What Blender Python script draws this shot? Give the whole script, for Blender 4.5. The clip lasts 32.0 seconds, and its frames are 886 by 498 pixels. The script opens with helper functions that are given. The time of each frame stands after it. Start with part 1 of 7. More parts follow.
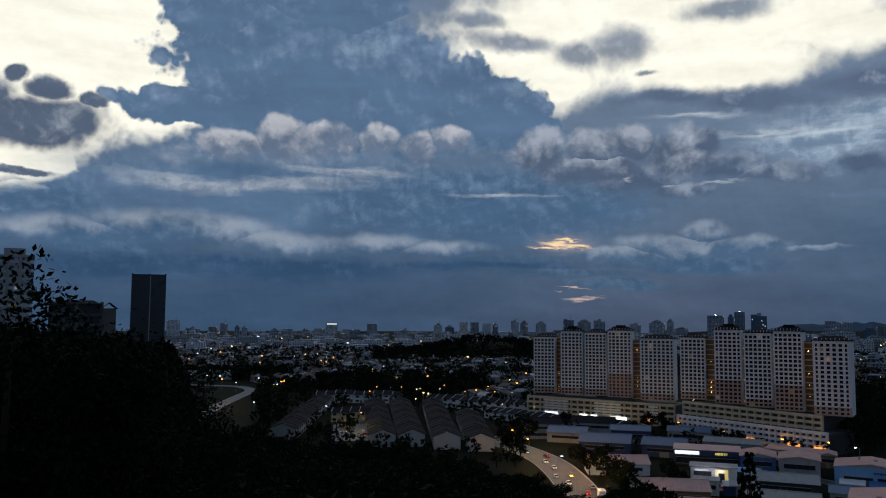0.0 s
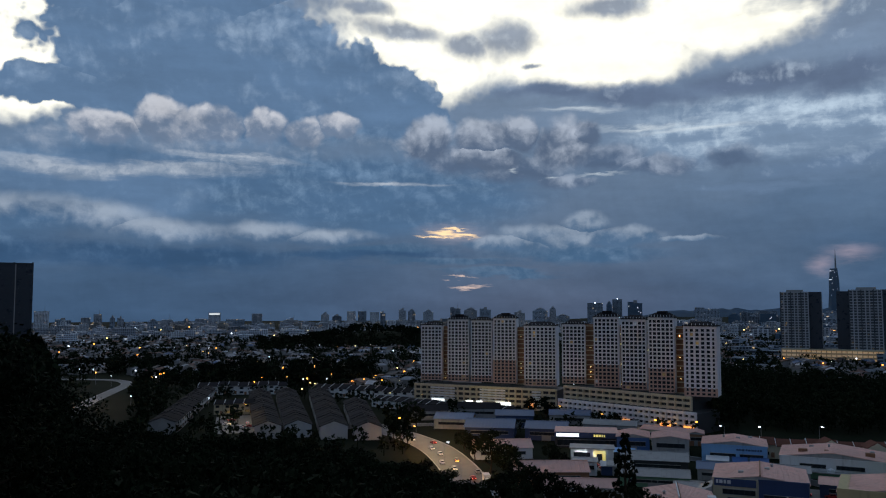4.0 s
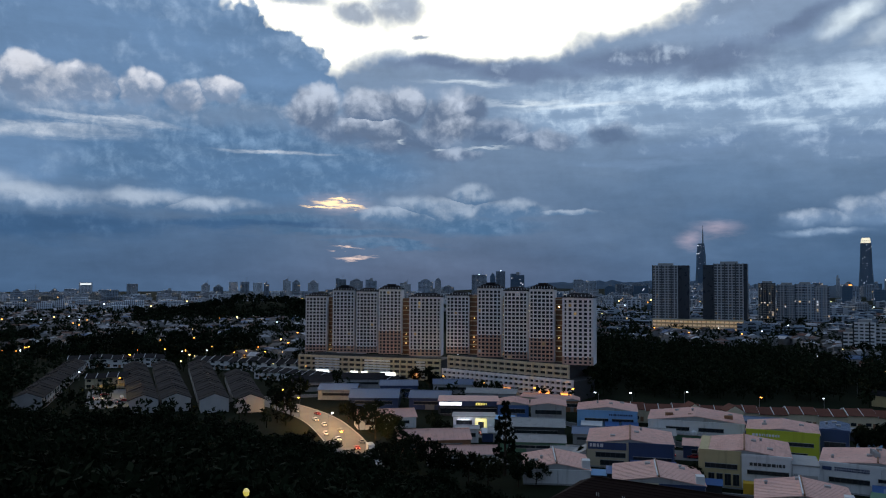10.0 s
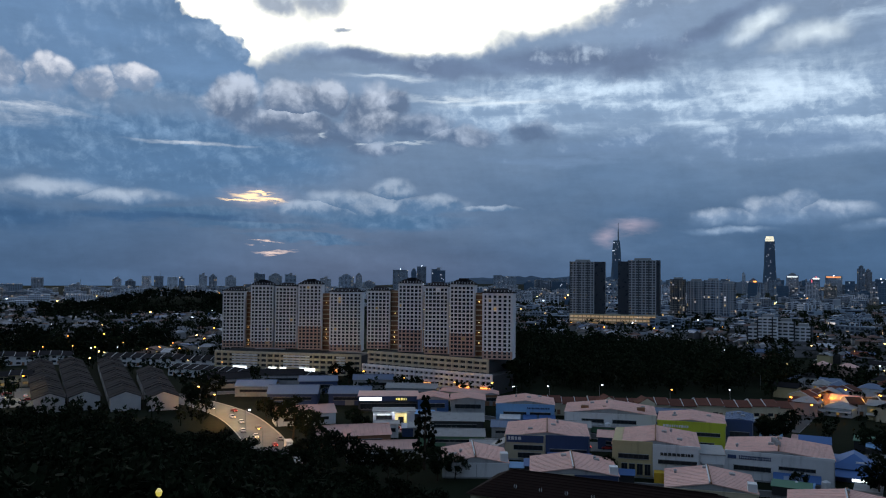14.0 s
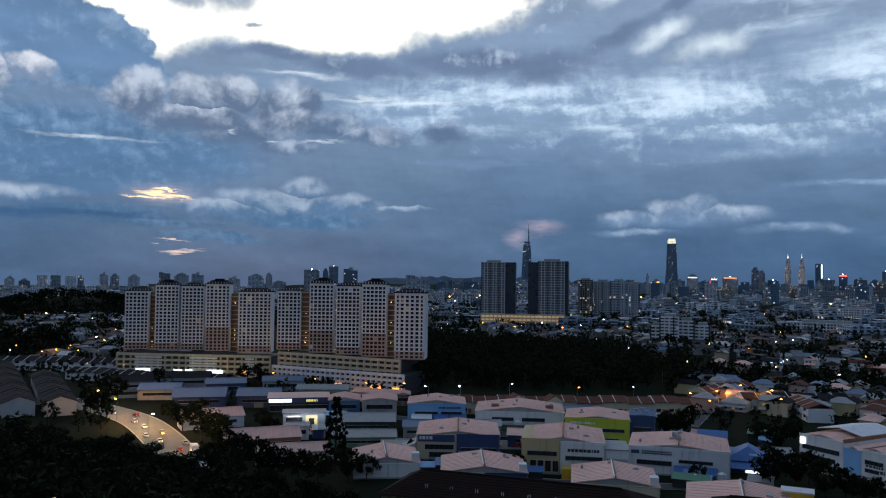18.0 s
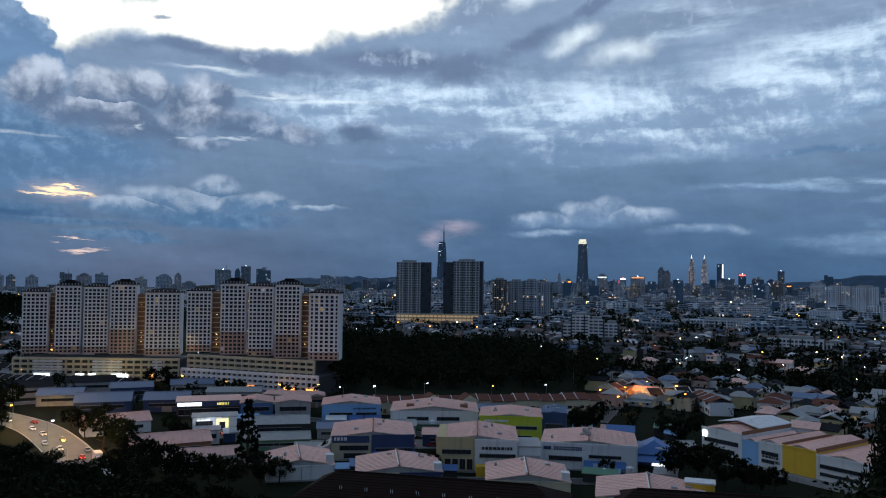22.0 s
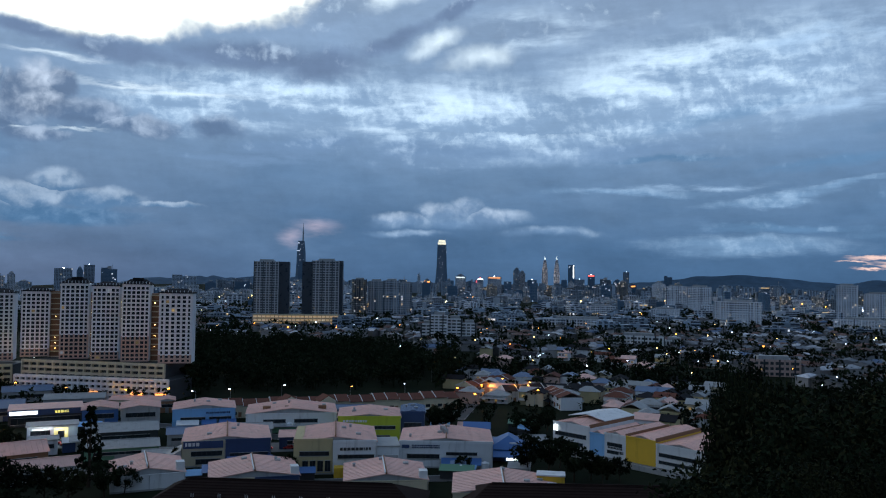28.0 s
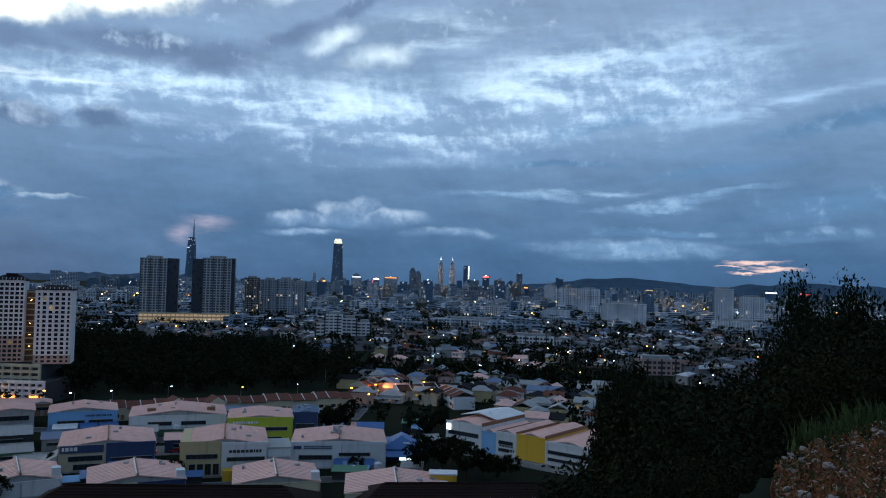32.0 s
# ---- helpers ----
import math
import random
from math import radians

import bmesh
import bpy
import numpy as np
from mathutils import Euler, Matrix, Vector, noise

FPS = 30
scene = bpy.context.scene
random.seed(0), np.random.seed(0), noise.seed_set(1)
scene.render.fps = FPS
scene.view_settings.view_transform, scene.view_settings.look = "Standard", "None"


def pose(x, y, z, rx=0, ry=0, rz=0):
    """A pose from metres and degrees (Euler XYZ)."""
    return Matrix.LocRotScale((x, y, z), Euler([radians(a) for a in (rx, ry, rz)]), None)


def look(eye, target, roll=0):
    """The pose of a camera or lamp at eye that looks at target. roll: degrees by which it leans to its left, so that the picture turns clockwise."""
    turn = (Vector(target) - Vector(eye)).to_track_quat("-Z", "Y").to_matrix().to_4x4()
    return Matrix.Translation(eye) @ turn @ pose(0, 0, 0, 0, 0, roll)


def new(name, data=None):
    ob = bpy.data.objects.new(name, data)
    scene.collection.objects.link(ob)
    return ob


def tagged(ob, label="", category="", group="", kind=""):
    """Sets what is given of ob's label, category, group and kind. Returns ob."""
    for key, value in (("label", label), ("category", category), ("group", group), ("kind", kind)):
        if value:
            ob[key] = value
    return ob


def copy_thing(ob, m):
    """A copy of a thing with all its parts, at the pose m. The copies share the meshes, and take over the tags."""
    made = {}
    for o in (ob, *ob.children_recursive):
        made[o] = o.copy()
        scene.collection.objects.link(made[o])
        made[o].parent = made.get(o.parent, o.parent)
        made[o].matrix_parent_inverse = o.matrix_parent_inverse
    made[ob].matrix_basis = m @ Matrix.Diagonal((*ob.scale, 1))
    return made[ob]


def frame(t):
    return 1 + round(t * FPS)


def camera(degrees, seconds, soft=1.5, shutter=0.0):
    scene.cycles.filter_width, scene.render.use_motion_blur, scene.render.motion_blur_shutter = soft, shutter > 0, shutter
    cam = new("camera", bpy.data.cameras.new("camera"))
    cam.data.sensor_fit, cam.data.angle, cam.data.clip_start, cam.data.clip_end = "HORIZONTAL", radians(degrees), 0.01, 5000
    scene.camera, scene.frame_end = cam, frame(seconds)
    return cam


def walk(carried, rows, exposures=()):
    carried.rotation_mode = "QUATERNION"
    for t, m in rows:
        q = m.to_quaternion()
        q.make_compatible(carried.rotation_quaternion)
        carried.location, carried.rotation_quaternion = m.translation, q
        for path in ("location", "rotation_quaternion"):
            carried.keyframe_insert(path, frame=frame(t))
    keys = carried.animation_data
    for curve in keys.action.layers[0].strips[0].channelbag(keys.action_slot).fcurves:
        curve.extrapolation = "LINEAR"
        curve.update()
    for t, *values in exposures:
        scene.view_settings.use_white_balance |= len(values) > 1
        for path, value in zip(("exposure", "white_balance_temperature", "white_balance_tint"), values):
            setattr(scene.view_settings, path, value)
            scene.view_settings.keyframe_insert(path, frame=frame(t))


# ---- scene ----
# the lookout on the hilltop: the camera stands still and pans to the right
EYE = 65.0
cam = camera(58.37, 32.0, soft=1.1)
walk(cam, [
    (0, pose(0, 0, EYE, 94.79, -0.33, 0.15)),
    (0.5, pose(0, 0, EYE, 94.78, -0.25, -1.10)),
    (1, pose(0, 0, EYE, 94.60, -0.27, -2.30)),
    (1.5, pose(0, 0, EYE, 94.35, -0.19, -3.16)),
    (2, pose(0, 0, EYE, 94.29, -0.20, -4.11)),
    (2.5, pose(0, 0, EYE, 94.28, -0.28, -4.88)),
    (3, pose(0, 0, EYE, 94.29, -0.18, -5.76)),
    (3.5, pose(0, 0, EYE, 94.22, -0.11, -6.83)),
    (5.5, pose(0, 0, EYE, 92.86, 0.01, -10.86)),
    (6, pose(0, 0, EYE, 92.58, -0.38, -11.69)),
    (6.5, pose(0, 0, EYE, 92.35, -0.41, -12.40)),
    (7, pose(0, 0, EYE, 92.25, -0.42, -12.73)),
    (7.5, pose(0, 0, EYE, 92.25, -0.43, -13.03)),
    (8, pose(0, 0, EYE, 92.26, -0.38, -13.35)),
    (8.5, pose(0, 0, EYE, 92.25, -0.38, -13.79)),
    (9, pose(0, 0, EYE, 92.23, -0.29, -14.59)),
    (9.5, pose(0, 0, EYE, 92.21, -0.30, -15.28)),
    (10, pose(0, 0, EYE, 91.94, -0.28, -16.13)),
    (10.5, pose(0, 0, EYE, 91.69, -0.32, -16.77)),
    (11, pose(0, 0, EYE, 91.61, -0.43, -17.47)),
    (11.5, pose(0, 0, EYE, 91.60, -0.60, -18.22)),
    (12, pose(0, 0, EYE, 91.61, -0.63, -18.86)),
    (12.5, pose(0, 0, EYE, 91.61, -0.60, -19.26)),
    (13, pose(0, 0, EYE, 91.62, -0.61, -19.86)),
    (13.5, pose(0, 0, EYE, 91.62, -0.57, -20.72)),
    (14, pose(0, 0, EYE, 91.63, -0.55, -21.82)),
    (14.5, pose(0, 0, EYE, 91.64, -0.52, -22.76)),
    (16.5, pose(0, 0, EYE, 91.67, -0.66, -25.35)),
    (17, pose(0, 0, EYE, 91.68, -0.75, -26.26)),
    (17.5, pose(0, 0, EYE, 91.70, -0.74, -27.19)),
    (18, pose(0, 0, EYE, 91.71, -0.73, -28.13)),
    (18.5, pose(0, 0, EYE, 91.72, -0.84, -28.69)),
    (19, pose(0, 0, EYE, 91.74, -0.83, -29.43)),
    (19.5, pose(0, 0, EYE, 91.74, -0.81, -30.15)),
    (20, pose(0, 0, EYE, 91.75, -0.80, -30.76)),
    (20.5, pose(0, 0, EYE, 91.75, -0.76, -31.50)),
    (21, pose(0, 0, EYE, 91.76, -0.72, -32.67)),
    (21.5, pose(0, 0, EYE, 91.77, -0.71, -33.59)),
    (22, pose(0, 0, EYE, 91.78, -0.69, -34.23)),
    (22.5, pose(0, 0, EYE, 91.79, -0.70, -34.84)),
    (23, pose(0, 0, EYE, 91.80, -0.78, -35.53)),
    (23.5, pose(0, 0, EYE, 91.81, -0.81, -36.15)),
    (24, pose(0, 0, EYE, 91.82, -0.81, -36.89)),
    (24.5, pose(0, 0, EYE, 91.83, -0.86, -37.75)),
    (25, pose(0, 0, EYE, 91.85, -0.92, -38.81)),
    (25.5, pose(0, 0, EYE, 91.86, -0.92, -39.79)),
    (27.5, pose(0, 0, EYE, 91.91, -0.89, -43.46)),
    (28, pose(0, 0, EYE, 91.91, -0.87, -44.31)),
    (28.5, pose(0, 0, EYE, 91.93, -0.88, -45.37)),
    (29, pose(0, 0, EYE, 91.95, -1.17, -46.71)),
    (29.5, pose(0, 0, EYE, 91.98, -1.18, -47.73)),
    (30, pose(0, 0, EYE, 91.99, -1.25, -48.85)),
    (30.5, pose(0, 0, EYE, 92.02, -1.48, -49.63)),
    (31, pose(0, 0, EYE, 92.03, -1.63, -50.36)),
    (31.5, pose(0, 0, EYE, 92.03, -1.58, -51.05)),
    (32, pose(0, 0, EYE, 92.06, -1.57, -51.80)),
], exposures=[(0, -0.7, 6550, 10), (3.5, -0.5, 6550, 10), (6, -0.2, 6550, 10), (14, -0.04, 6500, 10), (20, 0.0, 6400, 9.5), (25, 0.05, 6350, 9), (28, 0.12, 6200, 7), (32, 0.18, 6050, 5.5)])

# ---------------------------------------------------------------- sky
def srgb(r, g, b):
    """Linear colour from display values 0 to 255."""
    return tuple(c / 12.92 if c <= 0.04045 else ((c + 0.055) / 1.055) ** 2.4 for c in (r / 255, g / 255, b / 255))


class Graph:
    """Short hand for building node trees."""

    def __init__(self, tree):
        self.tree = tree
        tree.nodes.clear()

    def node(self, kind):
        return self.tree.nodes.new(kind)

    def put(self, socket, value):
        if isinstance(value, bpy.types.NodeSocket):
            self.tree.links.new(value, socket)
        elif value is not None:
            if socket.type == "RGBA" and len(value) == 3:
                value = (*value, 1)
            socket.default_value = value

    def math(self, op, a, b=None, c=None, clamp=False):
        n = self.node("ShaderNodeMath")
        n.operation, n.use_clamp = op, clamp
        for s, v in zip(n.inputs, (a, b, c)):
            self.put(s, v)
        return n.outputs[0]

    def vec(self, op, a, b=None):
        n = self.node("ShaderNodeVectorMath")
        n.operation = op
        self.put(n.inputs[0], a)
        if b is not None:
            self.put(n.inputs[3 if op == "SCALE" else 1], b)
        return n.outputs["Value" if op in ("LENGTH", "DOT_PRODUCT") else "Vector"]

    def xyz(self, x, y, z):
        n = self.node("ShaderNodeCombineXYZ")
        for s, v in zip(n.inputs, (x, y, z)):
            self.put(s, v)
        return n.outputs[0]

    def split(self, v):
        n = self.node("ShaderNodeSeparateXYZ")
        self.put(n.inputs[0], v)
        return n.outputs

    def noise(self, v, scale, detail=4, rough=0.55, colour=False, warp=0.0):
        n = self.node("ShaderNodeTexNoise")
        self.put(n.inputs["Vector"], v)
        n.inputs["Scale"].default_value = scale
        n.inputs["Detail"].default_value = detail
        n.inputs["Roughness"].default_value = rough
        n.inputs["Distortion"].default_value = warp
        return n.outputs["Color" if colour else 0]

    def ramp(self, x, a, b, lo=0.0, hi=1.0, smooth=True):
        n = self.node("ShaderNodeMapRange")
        n.interpolation_type = "SMOOTHSTEP" if smooth else "LINEAR"
        for s, v in zip(n.inputs, (x, a, b, lo, hi)):
            self.put(s, v)
        return n.outputs[0]

    def mix(self, f, a, b, blend="MIX"):
        n = self.node("ShaderNodeMix")
        n.data_type, n.blend_type = "RGBA", blend
        self.put(n.inputs[0], f)
        self.put(n.inputs[6], a)
        self.put(n.inputs[7], b)
        return n.outputs[2]


world = bpy.data.worlds.new("dusk_sky")
world.use_nodes = True
scene.world = world
g = Graph(world.node_tree)
direction = g.node("ShaderNodeTexCoord").outputs["Generated"]
dx, dy, dz = g.split(direction)
azimuth = g.math("MULTIPLY", g.math("ARCTAN2", g.math("MULTIPLY", dx, -1.0), dy), 180 / math.pi)
height = g.math("MULTIPLY", g.math("ARCSINE", dz), 180 / math.pi)
sky_at = g.xyz(azimuth, height, 0.0)
# the wind's ways of bending a cloud's outline
rough_bend = g.vec("MULTIPLY", g.vec("SUBTRACT", g.noise(sky_at, 0.2, 7, 0.6, True), (0.5, 0.5, 0.5)), (7.0, 4.6, 0.0))
puffy = g.vec("ADD", sky_at, g.vec("SCALE", rough_bend, 0.36))
streaked = g.vec("MULTIPLY", sky_at, (0.24, 1.0, 1.0))
streak_bend = g.vec("MULTIPLY", g.vec("SUBTRACT", g.noise(streaked, 0.33, 7, 0.62, True), (0.5, 0.5, 0.5)), (9.0, 3.4, 0.0))
flat = g.vec("ADD", sky_at, streak_bend)
thin = g.vec("ADD", sky_at, g.vec("SCALE", g.vec("SUBTRACT", g.noise(streaked, 1.5, 5, 0.6, True), (0.5, 0.5, 0.5)), 1.5))


def cells(scale, smooth):
    n = g.node("ShaderNodeTexVoronoi")
    n.feature = "SMOOTH_F1"
    n.inputs["Scale"].default_value, n.inputs["Smoothness"].default_value = scale, smooth
    g.put(n.inputs["Vector"], g.vec("ADD", sky_at, g.vec("SCALE", rough_bend, 0.3)))
    return n.outputs["Distance"]


# rounded billows at three sizes, 0 in the creases and about 1 on the domes
billow = g.math("SUBTRACT", 1.0, g.math("ADD", g.math("ADD", g.math("MULTIPLY", cells(0.42, 0.3), 0.62), g.math("MULTIPLY", cells(0.95, 0.3), 0.36)), g.math("MULTIPLY", cells(2.3, 0.3), 0.2)))
soft_noise = g.noise(g.vec("MULTIPLY", sky_at, (0.5, 1.0, 1.0)), 0.15, 8, 0.6)
fine_noise = g.noise(puffy, 0.5, 6, 0.54)
streak_noise = g.noise(g.vec("ADD", streaked, g.vec("SCALE", rough_bend, 0.08)), 0.5, 8, 0.6)
# light from above on the vapour: the same noise a little higher, taken away
relief = g.math("SUBTRACT", g.noise(puffy, 0.42, 8, 0.61), g.noise(g.vec("ADD", puffy, (-0.25, 0.45, 0.0)), 0.42, 8, 0.61))
# veils torn into streaks
torn = g.ramp(streak_noise, 0.42, 0.62)

# clear sky behind the clouds
air = g.node("ShaderNodeTexSky")
air.sky_type, air.sun_disc = "NISHITA", False
air.sun_elevation, air.sun_rotation = radians(6.0), radians(15.0)
air_light = g.vec("SCALE", air.outputs[0], 0.05)

# the overall cloud deck: dark slate low down, paler above
deck = g.node("ShaderNodeValToRGB")
g.put(deck.inputs[0], g.ramp(g.math("ADD", height, g.math("MULTIPLY", g.math("SUBTRACT", soft_noise, 0.5), 10.0)), -2, 30, smooth=False))
stops = ((0.0, (50, 74, 106)), (0.12, (58, 83, 116)), (0.25, (76, 99, 131)), (0.42, (96, 117, 148)), (0.62, (108, 126, 155)), (1.0, (98, 116, 144)))
while len(deck.color_ramp.elements) < len(stops):
    deck.color_ramp.elements.new(0.5)
for e, (at, c) in zip(deck.color_ramp.elements, stops):
    e.position, e.color = at, (*srgb(*c), 1)
sky = g.mix(0.006, deck.outputs[0], air_light)


shared = {}


def centred(name, value, middle, factor=1.0):
    """A noise shifted to its middle and scaled, made once for all the layers that use it."""
    if (name, middle, factor) not in shared:
        shared[name, middle, factor] = g.math("MULTIPLY", g.math("SUBTRACT", value, middle), factor)
    return shared[name, middle, factor]


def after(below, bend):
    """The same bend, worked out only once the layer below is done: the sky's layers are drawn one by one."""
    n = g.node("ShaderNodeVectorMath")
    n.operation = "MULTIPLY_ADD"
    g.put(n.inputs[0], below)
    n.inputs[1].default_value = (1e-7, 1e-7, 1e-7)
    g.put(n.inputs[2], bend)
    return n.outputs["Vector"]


def clouds(below, blobs, bend, dark, light, edge=(0.0, 0.35), grain=None, top=0.6, amount=1.0, lumps=0.0, deep=1.0, cut=None, grow=1.0):
    """Lays one group of clouds over what is below. blobs: (azimuth, height, half width, half height, lean) in degrees."""
    mask = shade = None
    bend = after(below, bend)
    for a, h, ra, rh, *lean in blobs:
        at = g.node("ShaderNodeMapping")
        at.vector_type = "TEXTURE"
        g.put(at.inputs["Vector"], bend)
        at.inputs["Location"].default_value = (a, h, 0)
        at.inputs["Rotation"].default_value = (0, 0, radians(lean[0] if lean else 0))
        at.inputs["Scale"].default_value = (ra * grow, rh * grow, 1)
        near = g.math("SUBTRACT", 1.0, g.vec("LENGTH", at.outputs[0]))
        up = g.math("MULTIPLY_ADD", g.split(at.outputs[0])[1], 0.5, 0.5)
        if mask is None:
            mask, shade = near, up
        else:
            nearer = g.math("GREATER_THAN", near, mask)
            shade = g.math("ADD", g.math("MULTIPLY", up, nearer), g.math("MULTIPLY", shade, g.math("SUBTRACT", 1.0, nearer)))
            mask = g.math("MAXIMUM", near, mask)
    if lumps:
        mask = g.math("MULTIPLY_ADD", centred("billow", billow, 0.55), lumps, mask)
    cover = g.math("MULTIPLY", g.ramp(mask, *edge), amount)
    if cut is not None:
        cover = g.math("MULTIPLY", cover, cut)
    tone = g.math("ADD", g.math("MULTIPLY", shade, top), centred(grain.node.name, grain, 0.5, 0.9 if lumps > 0.3 else 1.5))
    tone = g.math("MULTIPLY_ADD", relief, (2.2 if lumps > 0.3 else 2.3) * deep, tone)
    if lumps:
        tone = g.math("MULTIPLY_ADD", centred("billow", billow, 0.55), 1.5 * deep, g.math("SUBTRACT", tone, 0.07 * deep))
    return g.mix(cover, below, g.mix(g.ramp(tone, 0.0, 0.85), srgb(*dark), srgb(*light)))


WHITE = tuple(1.0 * c for c in srgb(252, 250, 244))


def glow(below, blobs, bend, colour, edge=(0.0, 0.5), lumps=0.0, cut=None):
    mask = None
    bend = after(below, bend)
    for a, h, ra, rh, *lean in blobs:
        at = g.node("ShaderNodeMapping")
        at.vector_type = "TEXTURE"
        g.put(at.inputs["Vector"], bend)
        at.inputs["Location"].default_value = (a, h, 0)
        at.inputs["Rotation"].default_value = (0, 0, radians(lean[0] if lean else 0))
        at.inputs["Scale"].default_value = (ra, rh, 1)
        near = g.math("SUBTRACT", 1.0, g.vec("LENGTH", at.outputs[0]))
        mask = near if mask is None else g.math("MAXIMUM", near, mask)
    if lumps:
        mask = g.math("MULTIPLY_ADD", centred("billow", billow, 0.55), -lumps, mask)
    cover = g.ramp(mask, *edge)
    if cut is not None:
        cover = g.math("MULTIPLY", cover, cut)
    return g.mix(cover, below, colour)


# thin bright parts of the deck, and streaks torn in it
sky = clouds(sky, [(-33, 12.2, 15, 2.8), (-45, 11.5, 14, 3.0, -3), (-48, 9.5, 12, 2.0), (-26, 11.5, 8, 2), (-62, 13, 16, 5, -8)], flat, (112, 134, 166), (166, 184, 208), (0.0, 0.7), streak_noise, 0.5)
sky = glow(sky, [(-31, 11.8, 11, 2.0), (-44, 12.2, 9, 2.0, -4), (-60, 14.5, 12, 3.0, -10), (-52, 17.5, 9, 2.4, -10), (-41, 10.2, 5, 0.6)], flat, srgb(172, 189, 212), (0.0, 1.2), cut=torn)
# the gaps that let the last light through
sky = glow(sky, [(24, 19, 11, 7.5), (31, 13, 8, 5), (27.8, 9.9, 2.8, 1.5), (34, 22, 9, 9), (28.6, 7.6, 1.8, 1.0)], puffy, WHITE, (0.0, 0.22), 0.4)
sky = glow(sky, [(-15, 20.5, 17, 5.0, -2), (-28, 20.0, 8, 3.6), (-6, 18, 7, 4.2), (-19, 17.2, 9, 2.2)], puffy, WHITE, (0.0, 0.45), 0.3)
sky = glow(sky, [(-18.5, 14.0, 4.5, 0.35, 3), (-22, 12.6, 5, 0.3), (-26, 12.2, 6, 0.4)], flat, srgb(186, 197, 213), (0.0, 1.5))
sky = glow(sky, [(-43.6, 16.4, 3.0, 0.9, -22), (-47.0, 15.6, 3.4, 1.2, -12), (-40, 19.6, 5, 1.0, -12)], puffy, srgb(200, 212, 227), (0.0, 1.5), 0.6)
# grey wisps across the right-hand gap
sky = clouds(sky, [(-4.5, 19.4, 4.6, 0.9, 6), (-9.5, 18.4, 2.8, 1.1, 12), (-12.6, 18.8, 3.2, 1.8), (-14.5, 16.8, 1.2, 0.25), (-2, 20.8, 3, 0.8), (-20, 20.6, 4, 0.9)], puffy, (112, 126, 152), (178, 188, 204), (0.0, 0.7), fine_noise, 0.4, 0.9, 0.5, 0.7, None, 1.2)
sky = clouds(sky, [(-24, 22.0, 9, 1.8, 0), (-35, 20.5, 8, 2.0, -8), (-36, 18.0, 5, 1.6, -14), (-55, 19, 10, 3, -8), (-48, 19.6, 5, 1.4, -14)], flat, (104, 121, 149), (156, 171, 193), (0.0, 0.7), streak_noise, 0.4, 0.9, 0.5)
# the long grey arm below that gap
sky = clouds(sky, [(-16, 15.0, 6, 0.7, 3), (-22, 14.6, 8, 1.2, 3), (-30, 14.9, 10, 1.5, 1), (-35.5, 14.6, 5, 1.8, -8), (-40.5, 16.6, 5, 0.9, -22), (-45, 18.6, 4, 0.7, -22)], puffy, (88, 104, 134), (142, 157, 182), (0.0, 0.7), soft_noise, 0.4, 1.0, 0.4)
# the towering cloud and its shoulders
sky = clouds(sky, [(12, 17.5, 9.4, 6.4), (6, 16, 8, 6), (16.5, 20.6, 5.0, 2.8), (18.4, 14.2, 6.2, 1.7), (9, 23, 7, 5), (-3.2, 14.6, 6.5, 3.6, 26)], puffy, (84, 110, 146), (134, 155, 186), (0.0, 0.12), soft_noise, 0.45, 1.0, 0.55, 0.5)
# bank of dark cloud at its foot
sky = clouds(sky, [(8, 9.5, 22, 4.6), (24, 6.5, 10, 3.2), (-3, 8, 14, 4)], flat, (70, 98, 134), (100, 126, 160), (0.0, 0.5), soft_noise, 0.35)
sky = clouds(sky, [(19, 8.4, 8, 2.4), (12.5, 8.0, 5, 2.8)], puffy, (84, 110, 146), (114, 137, 168), (0.0, 0.4), soft_noise, 0.4, 0.85, 0.3, 0.5)
sky = clouds(sky, [(28.5, 12.3, 6.4, 1.9), (33, 13.5, 5, 2.2), (27.0, 14.4, 1.6, 0.9), (29, 15.2, 0.9, 0.7), (24.6, 13.8, 1.0, 0.6), (28.6, 9.1, 2.2, 0.35)], puffy, (84, 98, 124), (150, 160, 178), (0.0, 0.4), fine_noise, 0.5, 1.0, 0.5, 0.8, None, 1.15)
# the row of cumulus: its body, then the lit heads, then the dark end
sky = clouds(sky, [(19.5, 10.9, 5.0, 1.2), (11.8, 10.9, 7.5, 1.0), (5.4, 11.0, 6.7, 1.1), (-1.9, 11.0, 6.0, 1.2)], puffy, (92, 114, 146), (142, 153, 175), (0.0, 0.7), fine_noise, 0.6, 0.95, 0.45, 0.6, None, 1.1)
sky = clouds(sky, [(15.5, 11.6, 2.5, 1.2), (11.7, 12.5, 2.1, 1.6), (8.5, 12.6, 2.3, 1.5), (4.9, 12.5, 1.9, 1.5), (2.0, 12.2, 1.7, 1.1), (-0.2, 12.6, 1.8, 1.1)], puffy, (98, 115, 144), (176, 180, 196), (0.0, 0.3), fine_noise, 0.95, 1.0, 0.5, 0.6, None, 1.15)
sky = clouds(sky, [(-9.2, 10.4, 4.2, 1.3), (-13.3, 9.7, 4.4, 1.4), (-19.8, 10.4, 3.3, 1.1), (-23.1, 9.8, 3.5, 0.9), (-28.1, 9.9, 2.6, 1.1), (-16.6, 8.8, 2.9, 0.6)], puffy, (78, 96, 126), (134, 147, 172), (0.0, 0.55), fine_noise, 0.8, 1.0, 0.45, 0.6, None, 1.15)
